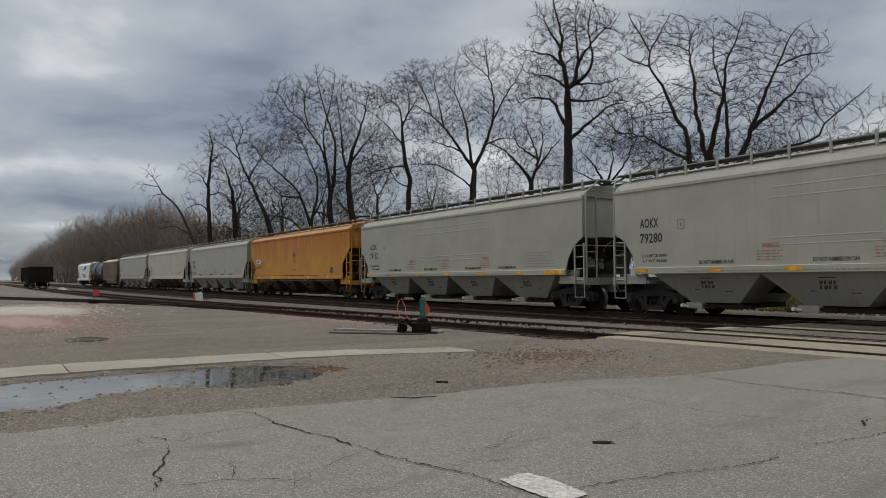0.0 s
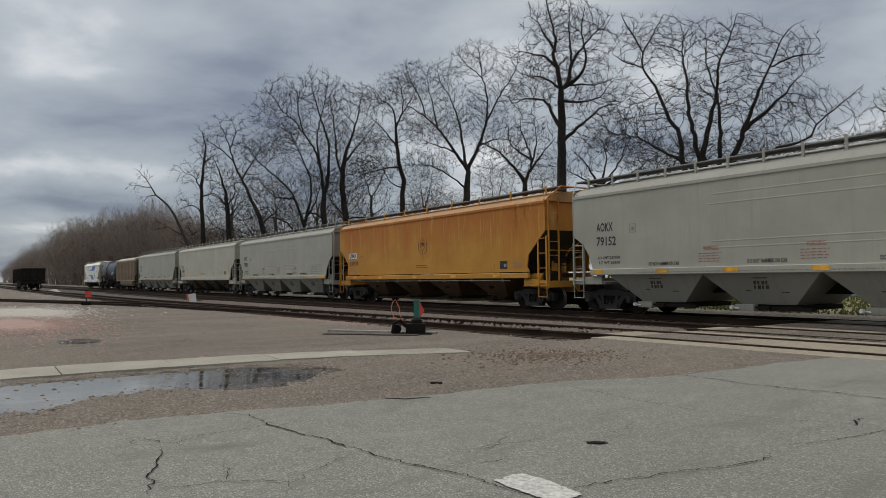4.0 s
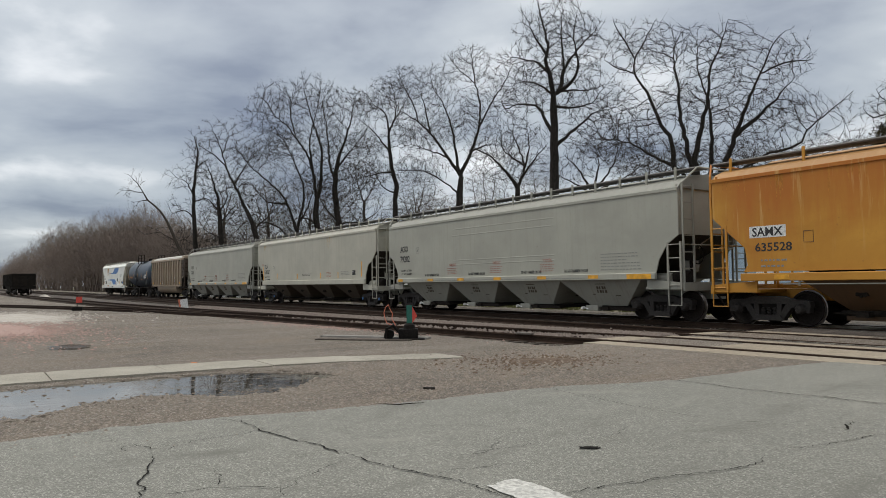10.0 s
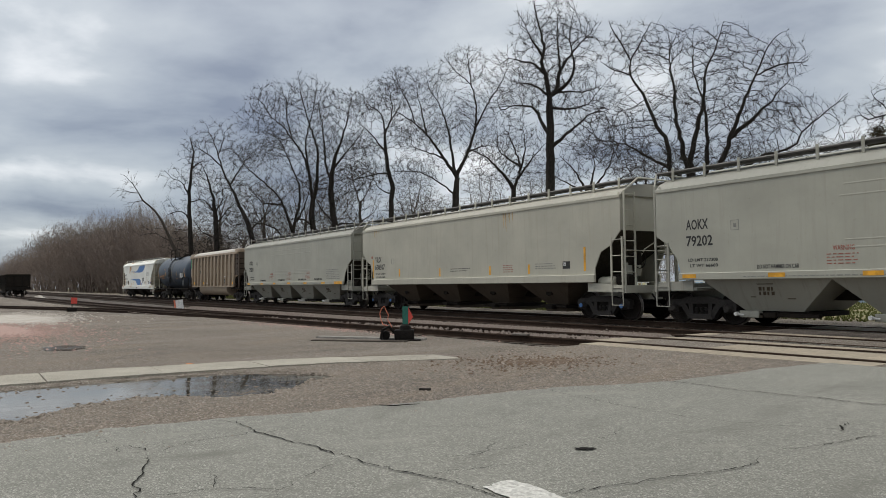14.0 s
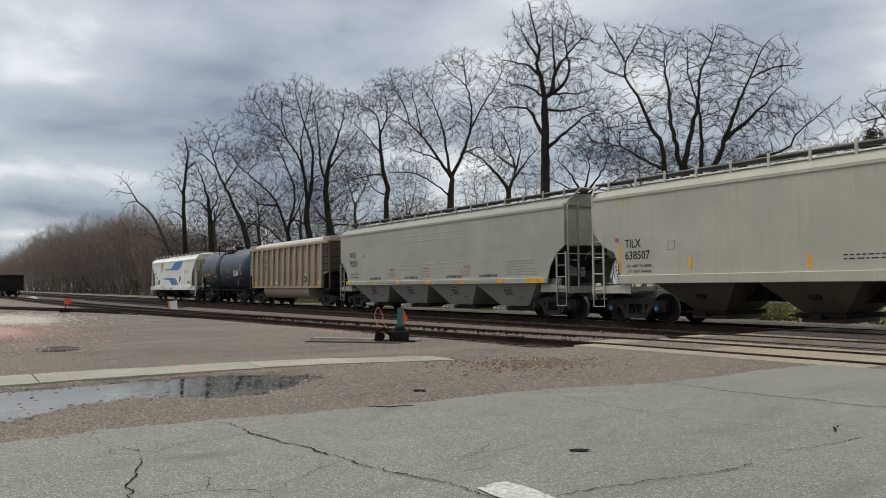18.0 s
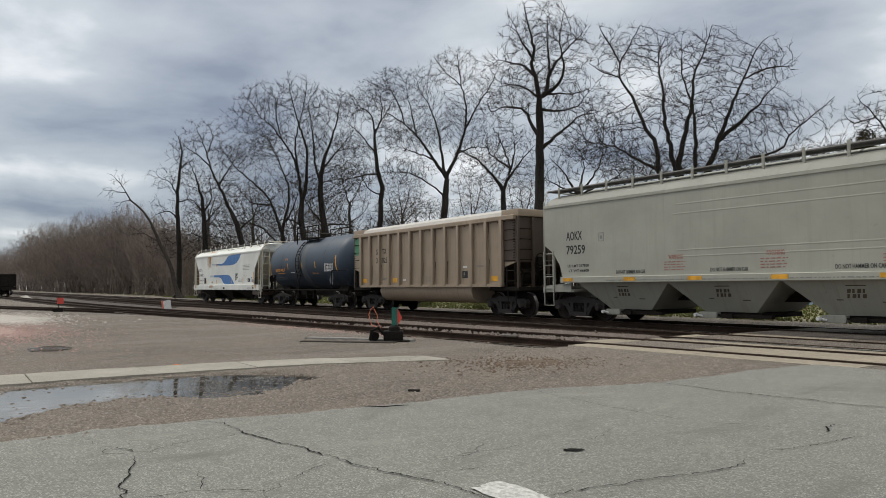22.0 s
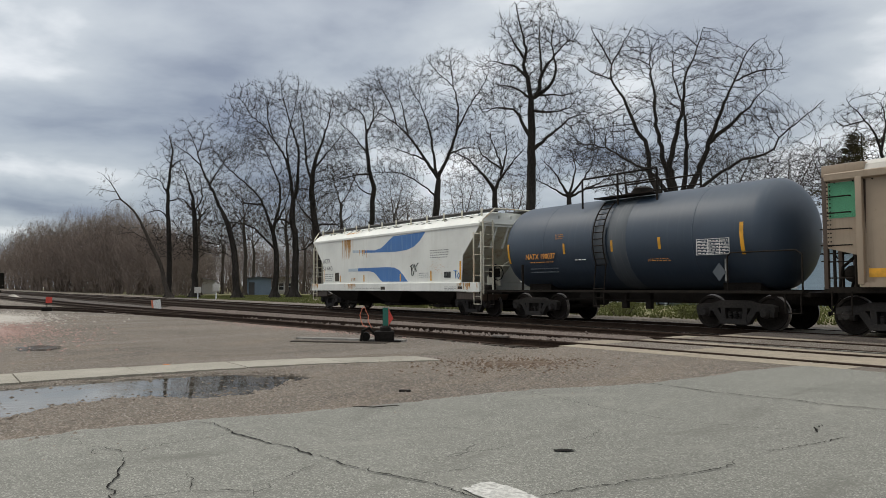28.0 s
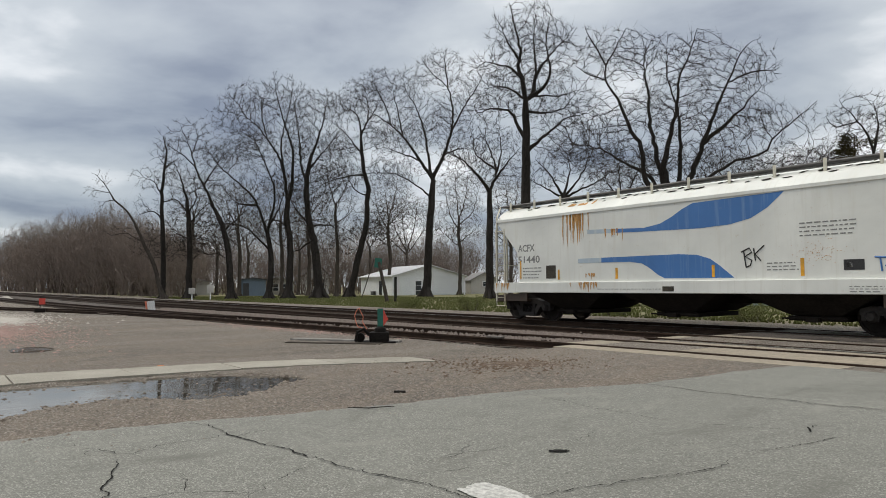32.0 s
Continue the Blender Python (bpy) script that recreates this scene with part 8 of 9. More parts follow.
bare_tree("slender pale bare tree crowded among others", -71.51, 118, 121,
          [(0, 0, 0.24), (0.1, 6.6, 0.21), (-0.3, 8.4, 0.17)],
          [(0.1, (-0.3, 8.2), (-1.5, 10.1), (-1.8, 9.2)),
           (0.1, (-0.3, 8.2), (-0.1, 11.1), (0.2, 11.5)),
           (0.1, (-0.1, 7.5), (1.4, 9.7), (2.1, 9.1))],
          [(-1.1, 9.3, 2.1, 2.1), (0.9, 9.5, 2.3, 2.2)], up=0.25, mat="bark_pale")
bare_tree("bare tree standing back among the houses", -73.15, 104, 151,
          [(0, 0, 0.26), (0.1, 5.9, 0.26), (-0.2, 8.7, 0.22), (-0.1, 11, 0.18)],
          [(0.1, (-0.2, 9.5), (-1.4, 11.8), (-2, 13.1)),
           (0.1, (-0.1, 10.8), (-0.5, 13.7), (-0.8, 14.6)),
           (0.1, (-0.1, 10.8), (0.6, 13.4), (0.9, 14.2)),
           (0.09, (-0.2, 9.8), (1.6, 12.1), (2.4, 12.8)),
           (0.07, (-0.1, 7.5), (2.1, 9.5), (2.9, 10.7)),
           (0.07, (-0.1, 7.1), (-2.3, 9), (-3.2, 9.9))],
          [(-1.3, 12.7, 2.2, 2.0), (1, 12.6, 2.4, 2.0), (-0.1, 9.8, 3.5, 2.5), (-0.1, 6.7, 3.7, 2.1)], up=0.2, mat="bark_pale")
bare_tree("bare tree standing back among the houses", -69.85, 104, 153,
          [(0, 0, 0.26), (0.1, 6, 0.26), (-0.2, 8.8, 0.22), (-0.1, 11.2, 0.18)],
          [(0.1, (-0.2, 9.6), (-1.5, 11.9), (-2.1, 14.5)),
           (0.1, (-0.1, 10.9), (-0.5, 13.9), (-0.8, 16)),
           (0.1, (-0.1, 10.9), (0.6, 13.6), (0.9, 15.6)),
           (0.09, (-0.2, 10), (1.7, 12.2), (2.5, 14.2)),
           (0.07, (-0.1, 7.6), (2.2, 9.6), (3, 10.8)),
           (0.07, (-0.1, 7.2), (-2.4, 9.1), (-3.3, 10.1))],
          [(-1.3, 14.1, 2.2, 2.0), (1.1, 14, 2.4, 2.0), (-0.1, 11.2, 3.5, 2.5), (-0.1, 8, 3.7, 2.1)], up=0.2, mat="bark_pale")
bare_tree("bare tree standing back among the houses", -66.66, 104, 157,
          [(0, 0, 0.26), (0.1, 6, 0.26), (-0.2, 8.8, 0.22), (-0.1, 11.3, 0.18)],
          [(0.1, (-0.1, 9.7), (-1.5, 12.1), (-2.1, 15.7)),
           (0.1, (-0.1, 11), (-0.5, 14.1), (-0.7, 17.2)),
           (0.1, (-0.1, 11), (0.7, 13.7), (1, 16.7)),
           (0.09, (-0.1, 10.1), (1.8, 12.4), (2.6, 15.3)),
           (0.07, (-0.1, 7.6), (2.3, 9.7), (3.1, 10.9)),
           (0.07, (0, 7.2), (-2.4, 9.2), (-3.3, 10.2))],
          [(-1.4, 15.2, 2.2, 2.0), (1.2, 15.1, 2.4, 2.0), (-0.1, 12.2, 3.5, 2.5), (-0.1, 9, 3.7, 2.1)], up=0.2, mat="bark_pale")
bare_tree("bare tree standing back among the houses", -64.58, 104, 161,
          [(0, 0, 0.26), (0.1, 6, 0.26), (-0.2, 8.9, 0.22), (0, 11.3, 0.18)],
          [(0.1, (-0.1, 9.7), (-1.5, 12.1), (-2.1, 14.4)),
           (0.1, (0, 11.1), (-0.5, 14.2), (-0.7, 15.9)),
           (0.1, (0, 11.1), (0.7, 13.8), (1.1, 15.4)),
           (0.09, (-0.1, 10.1), (1.9, 12.4), (2.7, 14)),
           (0.07, (0, 7.7), (2.4, 9.7), (3.2, 11)),
           (0.07, (0, 7.3), (-2.4, 9.3), (-3.4, 10.2))],
          [(-1.3, 13.9, 2.2, 2.0), (1.2, 13.8, 2.4, 2.0), (0, 10.9, 3.5, 2.5), (0, 7.7, 3.7, 2.1)], up=0.2, mat="bark_pale")
bare_tree("bare tree standing back among the houses", -58.27, 104, 163,
          [(0, 0, 0.26), (0.2, 6, 0.26), (-0.1, 8.9, 0.22), (0, 11.4, 0.18)],
          [(0.1, (-0.1, 9.8), (-1.5, 12.2), (-2.1, 15.6)),
           (0.1, (0, 11.2), (-0.4, 14.3), (-0.6, 17.1)),
           (0.1, (0, 11.2), (0.8, 13.9), (1.2, 16.6)),
           (0.09, (-0.1, 10.2), (2, 12.5), (2.8, 15.2)),
           (0.07, (0, 7.7), (2.5, 9.8), (3.3, 11)),
           (0.07, (0, 7.3), (-2.4, 9.3), (-3.4, 10.3))],
          [(-1.3, 15.1, 2.2, 2.0), (1.3, 15, 2.4, 2.0), (0, 12.1, 3.5, 2.5), (0, 8.8, 3.7, 2.1)], up=0.2, mat="bark_pale")
bare_tree("bare tree standing back among the houses", -52.61, 104, 167,
          [(0, 0, 0.26), (0.2, 6, 0.26), (-0.1, 8.9, 0.22), (0.1, 11.4, 0.18)],
          [(0.1, (0, 9.7), (-1.4, 12.2), (-2.1, 16.5)),
           (0.1, (0.1, 11.1), (-0.3, 14.3), (-0.6, 18)),
           (0.1, (0.1, 11.1), (0.9, 13.9), (1.3, 17.4)),
           (0.09, (0, 10.1), (2.1, 12.4), (2.9, 15.9)),
           (0.07, (0, 7.7), (2.5, 9.7), (3.4, 10.9)),
           (0.07, (0, 7.2), (-2.4, 9.3), (-3.4, 10.3))],
          [(-1.2, 16, 2.2, 2.0), (1.4, 15.8, 2.4, 2.0), (0.1, 12.9, 3.5, 2.5), (0, 9.6, 3.7, 2.1)], up=0.2, mat="bark_pale")
bare_tree("bare tree standing back among the houses", -48.56, 104, 169,
          [(0, 0, 0.26), (0.2, 5.9, 0.26), (-0.1, 8.8, 0.22), (0.1, 11.3, 0.18)],
          [(0.1, (0, 9.6), (-1.4, 12.1), (-2, 15.9)),
           (0.1, (0.1, 11.1), (-0.3, 14.2), (-0.5, 17.4)),
           (0.1, (0.1, 11.1), (1, 13.8), (1.3, 16.8)),
           (0.09, (0, 10.1), (2.1, 12.3), (2.9, 15.3)),
           (0.07, (0.1, 7.6), (2.5, 9.6), (3.4, 10.8)),
           (0.07, (0.1, 7.2), (-2.4, 9.3), (-3.3, 10.3))],
          [(-1.2, 15.4, 2.2, 2.0), (1.5, 15.2, 2.4, 2.0), (0.1, 12.3, 3.5, 2.5), (0.1, 9, 3.7, 2.1)], up=0.2, mat="bark_pale")


def conifer(az, dist):
    a = radians(az)
    x, y = dist * math.sin(a), dist * math.cos(a)
    t = thing("conifer", "dark ragged evergreen among the bare trees", "tree", m=pose(x, y, ground_z(x, y) - 0.1))
    bm = tube(bmesh.new(), [(0, 0, 0), (0.1, 0, 6), (0, 0, 12.7)], [0.22, 0.15, 0.03], 8)
    part("trunk", bm, "bark", t)
    rnd = random.Random(5)
    verts, faces = [], []
    for k in range(26):
        h = rnd.uniform(7.0, 12.4)
        reach = (13.4 - h) * 0.62 * rnd.uniform(0.45, 1.25) + 0.35
        b = rnd.random() * math.tau
        droop = rnd.uniform(-0.1, 0.3)
        for j in range(230):
            f = rnd.random() ** 0.7
            wide = 0.32 * (1.1 - 0.6 * f)
            c = Vector((math.cos(b) * reach * f + rnd.gauss(0, wide), math.sin(b) * reach * f + rnd.gauss(0, wide), h + droop * reach * f + rnd.gauss(0, 0.16)))
            d = Vector((math.cos(b) + rnd.uniform(-1, 1), math.sin(b) + rnd.uniform(-1, 1), rnd.uniform(-0.5, 0.7))).normalized() * 0.26
            w = d.orthogonal().normalized() * 0.04
            i = len(verts)
            verts += [c - w, c + w, c + d]
            faces.append((i, i + 1, i + 2))
    me = bpy.data.meshes.new("crown")
    me.from_pydata(verts, [], faces)
    me.materials.append(M["conifer"])
    part("crown", me, "", t)


conifer(-23.7, 62)


def sapling(seed, wide, lift, density, twig, least):
    """The shape of one small tree of unit height: a few stems and a brush of upright twigs."""
    rng = np.random.default_rng(seed)
    seeds, radii, parent, owner = [np.zeros(3)], [0.013], [-1], [0]
    for j in range(3):
        tip = np.array((rng.normal(0, 0.13), rng.normal(0, 0.13), rng.uniform(0.55, 0.7)))
        last = 0
        for i in range(1, 8):
            f = i / 7
            seeds.append(tip * np.array((f ** 1.3, f ** 1.3, f)) + rng.normal(0, 0.008, 3))
            radii.append(0.012 * (1 - 0.75 * f))
            parent.append(last)
            owner.append(j + 1)
            last = len(seeds) - 1
    q = rng.normal(0, 1, (density, 3))
    q *= (rng.random((density, 1)) ** (1 / 2.4)) / np.linalg.norm(q, axis=1)[:, None]
    air = q * np.array((wide, wide, (1 - lift) / 2)) + np.array((0, 0, (1 + lift) / 2))
    pos, rad, chains, spikes = crown_shape(rng, seeds, radii, parent, np.array(owner), air, 0.05, 0.4, 0.06, 0.45, twig, 0.012, least)
    verts, tris, n = [], [], 0
    for _, chain in chains:
        p, r = pos[chain], rad[chain]
        for i in range(len(chain) - 1):
            d = p[i + 1] - p[i]
            w = np.cross(d, rng.normal(0, 1, 3))
            w /= np.linalg.norm(w) + 1e-9
            verts += [p[i] + w * r[i], p[i] - w * r[i], p[i + 1] - w * r[i + 1], p[i + 1] + w * r[i + 1]]
            tris += [(n, n + 1, n + 2), (n, n + 2, n + 3)]
            n += 4
    for v, f in spikes:
        # each spike keeps one of its three sides: at this distance it is finer than can be told
        verts += list(v)
        tris += (f[: len(f) // 3] + n).tolist()
        n += len(v)
    return np.array(verts, np.float32), np.array(tris)


def thicket(name, label, places, seed, mat, kinds):
    """Leafless scrub and wood too dense to count: many copies of a few saplings in one mesh."""
    rnd = random.Random(seed)
    vs, fs, n = [], [], 0
    for x, y, h in places:
        v, f = kinds[rnd.randrange(len(kinds))]
        a = rnd.random() * math.tau
        rot = np.array([[math.cos(a), -math.sin(a), 0], [math.sin(a), math.cos(a), 0], [0, 0, 1]], np.float32)
        vs.append((v * h) @ rot.T + np.array((x, y, ground_z(x, y) - 0.1), np.float32))
        fs.append(f + n)
        n += len(v)
    v, f = np.concatenate(vs), np.concatenate(fs)
    me = bpy.data.meshes.new(name)
    me.vertices.add(len(v))
    me.vertices.foreach_set("co", v.ravel())
    me.loops.add(f.size)
    me.loops.foreach_set("vertex_index", f.ravel().astype(np.int32))
    me.polygons.add(len(f))
    me.polygons.foreach_set("loop_start", np.arange(0, f.size, 3, dtype=np.int32))
    me.update(calc_edges=True)
    me.materials.append(M[mat])
    return tagged(new(name, me), label, "woods", kind="stuff")


def wood_top(az):
    """How high the wood stands against the sky, as a slope, by direction."""
    return np.interp(az, (-89, -88.3, -87, -85.9, -84.8, -83.5, -82, -80.5, -79, -77.5, -76, -73),
                     (0.010, 0.020, 0.042, 0.056, 0.074, 0.084, 0.089, 0.099, 0.104, 0.1, 0.092, 0.07))


rnd = random.Random(77)
tall_kinds = [sapling(31 + k, 0.24, 0.3, 420, 0.1, 0.0011) for k in range(4)]
wide_kinds = [sapling(51 + k, 0.36, 0.1, 420, 0.1, 0.0012) for k in range(4)]
edge_wood = []
for k in range(430):
    az = rnd.uniform(-88.8, -73.0)
    dist = 92 + 90 * rnd.random() ** 1.6
    x, y = dist * math.sin(radians(az)), dist * math.cos(radians(az))
    while y < main_y(x) + 6 and dist < 520:
        dist *= 1.06
        x, y = dist * math.sin(radians(az)), dist * math.cos(radians(az))
    if dist < 520:
        edge_wood.append((x, y, (dist * wood_top(az) + 1.3) * rnd.uniform(0.66, 0.95) * (1 + 0.22 * noise.noise(Vector((az * 1.3, dist * 0.05, 2))))))
for k in range(90):
    x = -170 - 330 * rnd.random()
    edge_wood.append((x, main_y(x) + rnd.uniform(6, 14), rnd.uniform(3.0, 6.0)))
thicket("woods", "dense brown leafless wood beside the tracks", edge_wood, 31, "thicket", tall_kinds + wide_kinds)
scrub = []
for k in range(190):
    az, dist = radians(rnd.uniform(-88.6, -73.5)), rnd.uniform(86, 140 + 180 * (k % 2))
    x, y = dist * math.sin(az), dist * math.cos(az)
    if y > main_y(x) + 4:
        scrub.append((x, y, rnd.uniform(2.5, 6.0)))
thicket("scrub", "low tangled brown scrub along the wood's edge", scrub, 37, "thicket", wide_kinds)
far_wood = []
for k in range(420):
    az = radians(rnd.uniform(-77.5, -52) if k % 5 else rnd.uniform(-52, -22))
    dist = rnd.uniform(116, 132) if k % 2 else rnd.uniform(132, 180)
    far_wood.append((dist * math.sin(az), dist * math.cos(az), rnd.uniform(4, 9) if k % 2 else dist * 0.085 * rnd.uniform(0.65, 1.1)))
thicket("far_woods", "distant leafless trees behind the houses", far_wood, 41, "thicket_far", wide_kinds + tall_kinds)

# ---- houses beyond the tracks ----


def clapboards(bm, x0, x1, y, z0, z1, step=0.2):
    """Lapped boards on a wall that faces -y."""
    z = z0
    while z < z1 - 0.01:
        t = min(z + step, z1)
        v = [bm.verts.new(p) for p in ((x0, y - 0.02, z), (x1, y - 0.02, z), (x1, y, t), (x0, y, t))]
        bm.faces.new(v)
        z += step


def opening(house, name, x0, x1, z0, z1, y, frame="house_white", pane="dark_glass", bars=1):
    w = part(name, boxed(x0 - 0.08, x1 + 0.08, y - 0.05, y + 0.02, z0 - 0.08, z1 + 0.08), frame, house)
    part("pane", boxed(x0, x1, y - 0.058, y + 0.0, z0, z1), pane, w)
    for k in range(bars):
        z = z0 + (z1 - z0) * (k + 1) / (bars + 1)
        part("glazing_bar", boxed(x0, x1, y - 0.07, y - 0.05, z - 0.02, z + 0.02), frame, w)
    return w


def gable_house(label, at, turn, width, depth, eave, ridge, wall_mat, roof_mat, front="gable", category="house"):
    """The gable faces -y; x runs along it. Walls with lapped boards, a roof with an overhang."""
    h = thing("house", label, category, m=pose(at[0], at[1], -0.06, 0, 0, turn))
    bm = bmesh.new()
    pts = [(0, 0), (width, 0), (width, eave), (width / 2, ridge), (0, eave)]
    prism(bm, pts, 0, depth)
    bmesh.ops.recalc_face_normals(bm, faces=bm.faces)
    part("wall", bm, wall_mat, h, smooth=0)
    k = (ridge - eave) / (width / 2)
    for s in (0, 1):
        o = 0.35
        a, b = (-o, eave - o * k), (width / 2, ridge)
        if s:
            a, b = (width + o, eave - o * k), (width / 2, ridge)
        bm = bmesh.new()
        hexa(bm, [(a[0], -o, a[1] + 0.01), (b[0], -o, b[1] + 0.01), (b[0], depth + o, b[1] + 0.01), (a[0], depth + o, a[1] + 0.01)],
             [(a[0], -o, a[1] + 0.14), (b[0], -o, b[1] + 0.14), (b[0], depth + o, b[1] + 0.14), (a[0], depth + o, a[1] + 0.14)])
        bmesh.ops.recalc_face_normals(bm, faces=bm.faces)
        part("roof", bm, roof_mat, h, smooth=0)
    return h


white = gable_house("long low white house with a shallow metal roof", (-86.5, 54.1), 80.6, 11.8, 13.0, 2.75, 4.35, "house_white", "house_roof")
bm = bmesh.new()
clapboards(bm, 0, 11.8, -0.005, 0.1, 2.7, 0.25)
part("siding", bm, "house_white", white, "white lapped siding", smooth=0)
opening(white, "door", 3.6, 4.5, 0.05, 2.05, -0.03, bars=2)
left = part("side_door", boxed(-0.06, 0.02, 4.0, 5.0, 0.05, 2.1), "dark_glass", white, "dark doorway")
part("utility_box", boxed(-0.5, -0.05, 6.4, 7.4, 0.0, 0.6, bevel=0.02), "roof_dark", white)
part("trim", boxed(-0.09, 0.09, -0.09, 0.0, 0.0, 2.75), "house_white", white)

shed = gable_house("small blue-grey shed with a dark flat roof", (-98.5, 36.2), 68.9 + 2, 3.6, 3.0, 2.35, 2.6, "shed_blue", "roof_dark", category="shed")
opening(shed, "door", 0.5, 1.3, 0.05, 1.9, -0.02, "shed_blue", "roof_dark", 0)
far_white = gable_house("white two-storey house with a dark shingle roof", (-113.5, 53.2), 63.3 + 10, 4.2, 8.0, 3.4, 5.2, "house_white", "roof_dark")
opening(far_white, "window", 1.2, 1.9, 1.4, 2.7, -0.02)
opening(far_white, "window", 2.7, 3.4, 1.4, 2.7, -0.02)
porch = gable_house("pale house with a low porch behind the trees", (-114.5, 46.2), 66, 5.0, 7.0, 2.2, 3.0, "wall_tan", "roof_grey")
for k in range(4):
    opening(porch, "window", 0.4 + 1.2 * k, 1.2 + 1.2 * k, 0.7, 1.8, -0.02)
tan_house = gable_house("small tan house with a grey shingle roof", (-92.6, 73.2), 50.7 + 14, 4.6, 7.0, 2.3, 3.5, "wall_tan", "roof_grey")
opening(tan_house, "window", 2.0, 2.6, 1.3, 2.0, -0.02)
low = gable_house("low pale shed roof behind the trees", (-110.0, 30.5), 74, 5.0, 5.0, 2.1, 2.7, "wall_tan", "roof_grey", category="shed")

blue = gable_house("light blue clapboard house behind the tracks", (-27.6, 35.6), 30, 10.5, 7.0, 3.0, 4.4, "house_blue", "roof_grey")
bm = bmesh.new()
clapboards(bm, 0, 10.5, -0.005, 0.3, 3.0, 0.2)
part("siding", bm, "house_blue", blue, "light blue lapped siding", smooth=0)
opening(blue, "window", 1.6, 2.6, 1.1, 2.3, -0.03)
opening(blue, "window", 6.6, 7.6, 1.1, 2.3, -0.03)
opening(blue, "door", 4.2, 5.1, 0.3, 2.3, -0.03, pane="house_white")
part("deck_floor", boxed(-2.5, 4.0, -1.9, -0.1, 0.25, 0.4), "house_white", blue)
part("handrail", boxed(-2.5, 4.0, -1.95, -1.87, 1.25, 1.33), "house_white", blue, "white porch rail")
for k in range(27):
    part("baluster", plain_mesh("baluster", "house_white", 0.0, -0.025, 0.025, -0.025, 0.025, 0.4, 1.25), "", blue, m=pose(-2.45 + 0.245 * k, -1.91, 0))
for x in (-2.45, 0.8, 3.95):
    part("porch_post", boxed(x - 0.06, x + 0.06, -1.97, -1.85, 0.0, 1.4), "house_white", blue)

# ---- yard furniture ----


def switch_stand():
    """A low switch machine by the near track: black casting, green and red target, orange hose hoop."""
    s = thing("switch_stand", "black railway switch stand with green and red target", "switch stand", m=pose(-13.9, 8.25, -0.06, 0, 0, 58))
    bm = boxed(-0.14, 0.3, -0.18, 0.18, 0.06, 0.28, bevel=0.035)
    turned(bm, [(0.26, 0.14), (0.36, 0.12), (0.4, 0.06)], 14, "z", (0.1, 0, 0))
    part("body", bm, "steel_dark", s)
    part("base_plate", boxed(-0.45, 0.45, -0.24, 0.24, 0.0, 0.07, bevel=0.012), "steel_dark", s)
    bm = tube(bmesh.new(), [(-0.12, -0.12, 0.2), (-0.26, -0.16, 0.36), (-0.4, -0.18, 0.3), (-0.44, -0.19, 0.08)], 0.035, 7)
    part("lever", bm, "steel_dark", s)
    bm = turned(bmesh.new(), [(-0.1, 0.05), (-0.1, 0.1), (0.1, 0.1), (0.1, 0.05)], 12, "y", (-0.34, 0, 0.16))
    part("crank", bm, "steel_dark", s)
    part("mast", tube(bmesh.new(), [(0.1, 0, 0.36), (0.1, 0, 0.8)], 0.02, 8), "steel_dark", s)
    part("target", boxed(0.04, 0.17, -0.025, -0.015, 0.36, 0.8), "target_green", s, "upright green target plate")
    bm = bmesh.new()
    prism(bm, [(0.17, 0.4), (0.28, 0.56), (0.17, 0.78)], -0.022, -0.012)
    bmesh.ops.recalc_face_normals(bm, faces=bm.faces)
    part("target", bm, "target_red", s, "red arrow target plate", smooth=0)
    bm = tube(bmesh.new(), [(-0.28, 0, 0.36), (-0.4, 0, 0.4), (-0.44, 0, 0.5), (-0.47, 0, 0.64), (-0.43, 0, 0.76), (-0.37, 0, 0.82), (-0.34, 0, 0.74), (-0.28, 0, 0.62), (-0.29, 0, 0.5), (-0.2, 0, 0.34)], 0.009, 7)
    part("hoop", bm, "hose_red", s, "bent orange-red flag hoop")
    return s


switch_stand()


def long_tie(name, label, x0, y0, x1, y1, z, mat):
    a = Vector((x1 - x0, y1 - y0, 0))
    t = part(name, boxed(-a.length / 2, a.length / 2, -0.11, 0.11, -0.1, 0.06, bevel=0.012), mat)
    t.matrix_basis = pose((x0 + x1) / 2, (y0 + y1) / 2, z, 0, 0, math.degrees(math.atan2(a.y, a.x)))
    return tagged(t, label, "timber")


long_tie("timber", "weathered grey head-block timber lying by the switch", -15.2, 6.7, -13.4, 8.1, -0.055, "tie")
long_tie("timber", "weathered grey head-block timber lying by the switch", -15.9, 7.15, -13.6, 8.7, -0.035, "old_wood")
tagged(part("rail_brace", boxed(-0.24, 0.24, -0.06, 0.06, 0.0, 0.05, bevel=0.015), "rail_top", None, m=pose(-12.95, 10.95, 0.0, 0, 0, 8)), "small bright steel plate lying on the rail", "plate")


def far_switch(x, y, label):
    s = thing("switch_stand", label, "switch stand", m=pose(x, y, ground_z(x, y), 0, 0, 80))
    part("body", boxed(-0.25, 0.25, -0.15, 0.15, 0, 0.2, bevel=0.03), "steel_dark", s)
    part("mast", tube(bmesh.new(), [(0, 0, 0.18), (0, 0, 0.8)], 0.02, 8), "steel_dark", s)
    part("target", boxed(-0.06, 0.24, -0.03, -0.015, 0.42, 0.74), "target_red", s, "square red target plate")


far_switch(-42.6, 5.0, "small black switch stand with a red target")


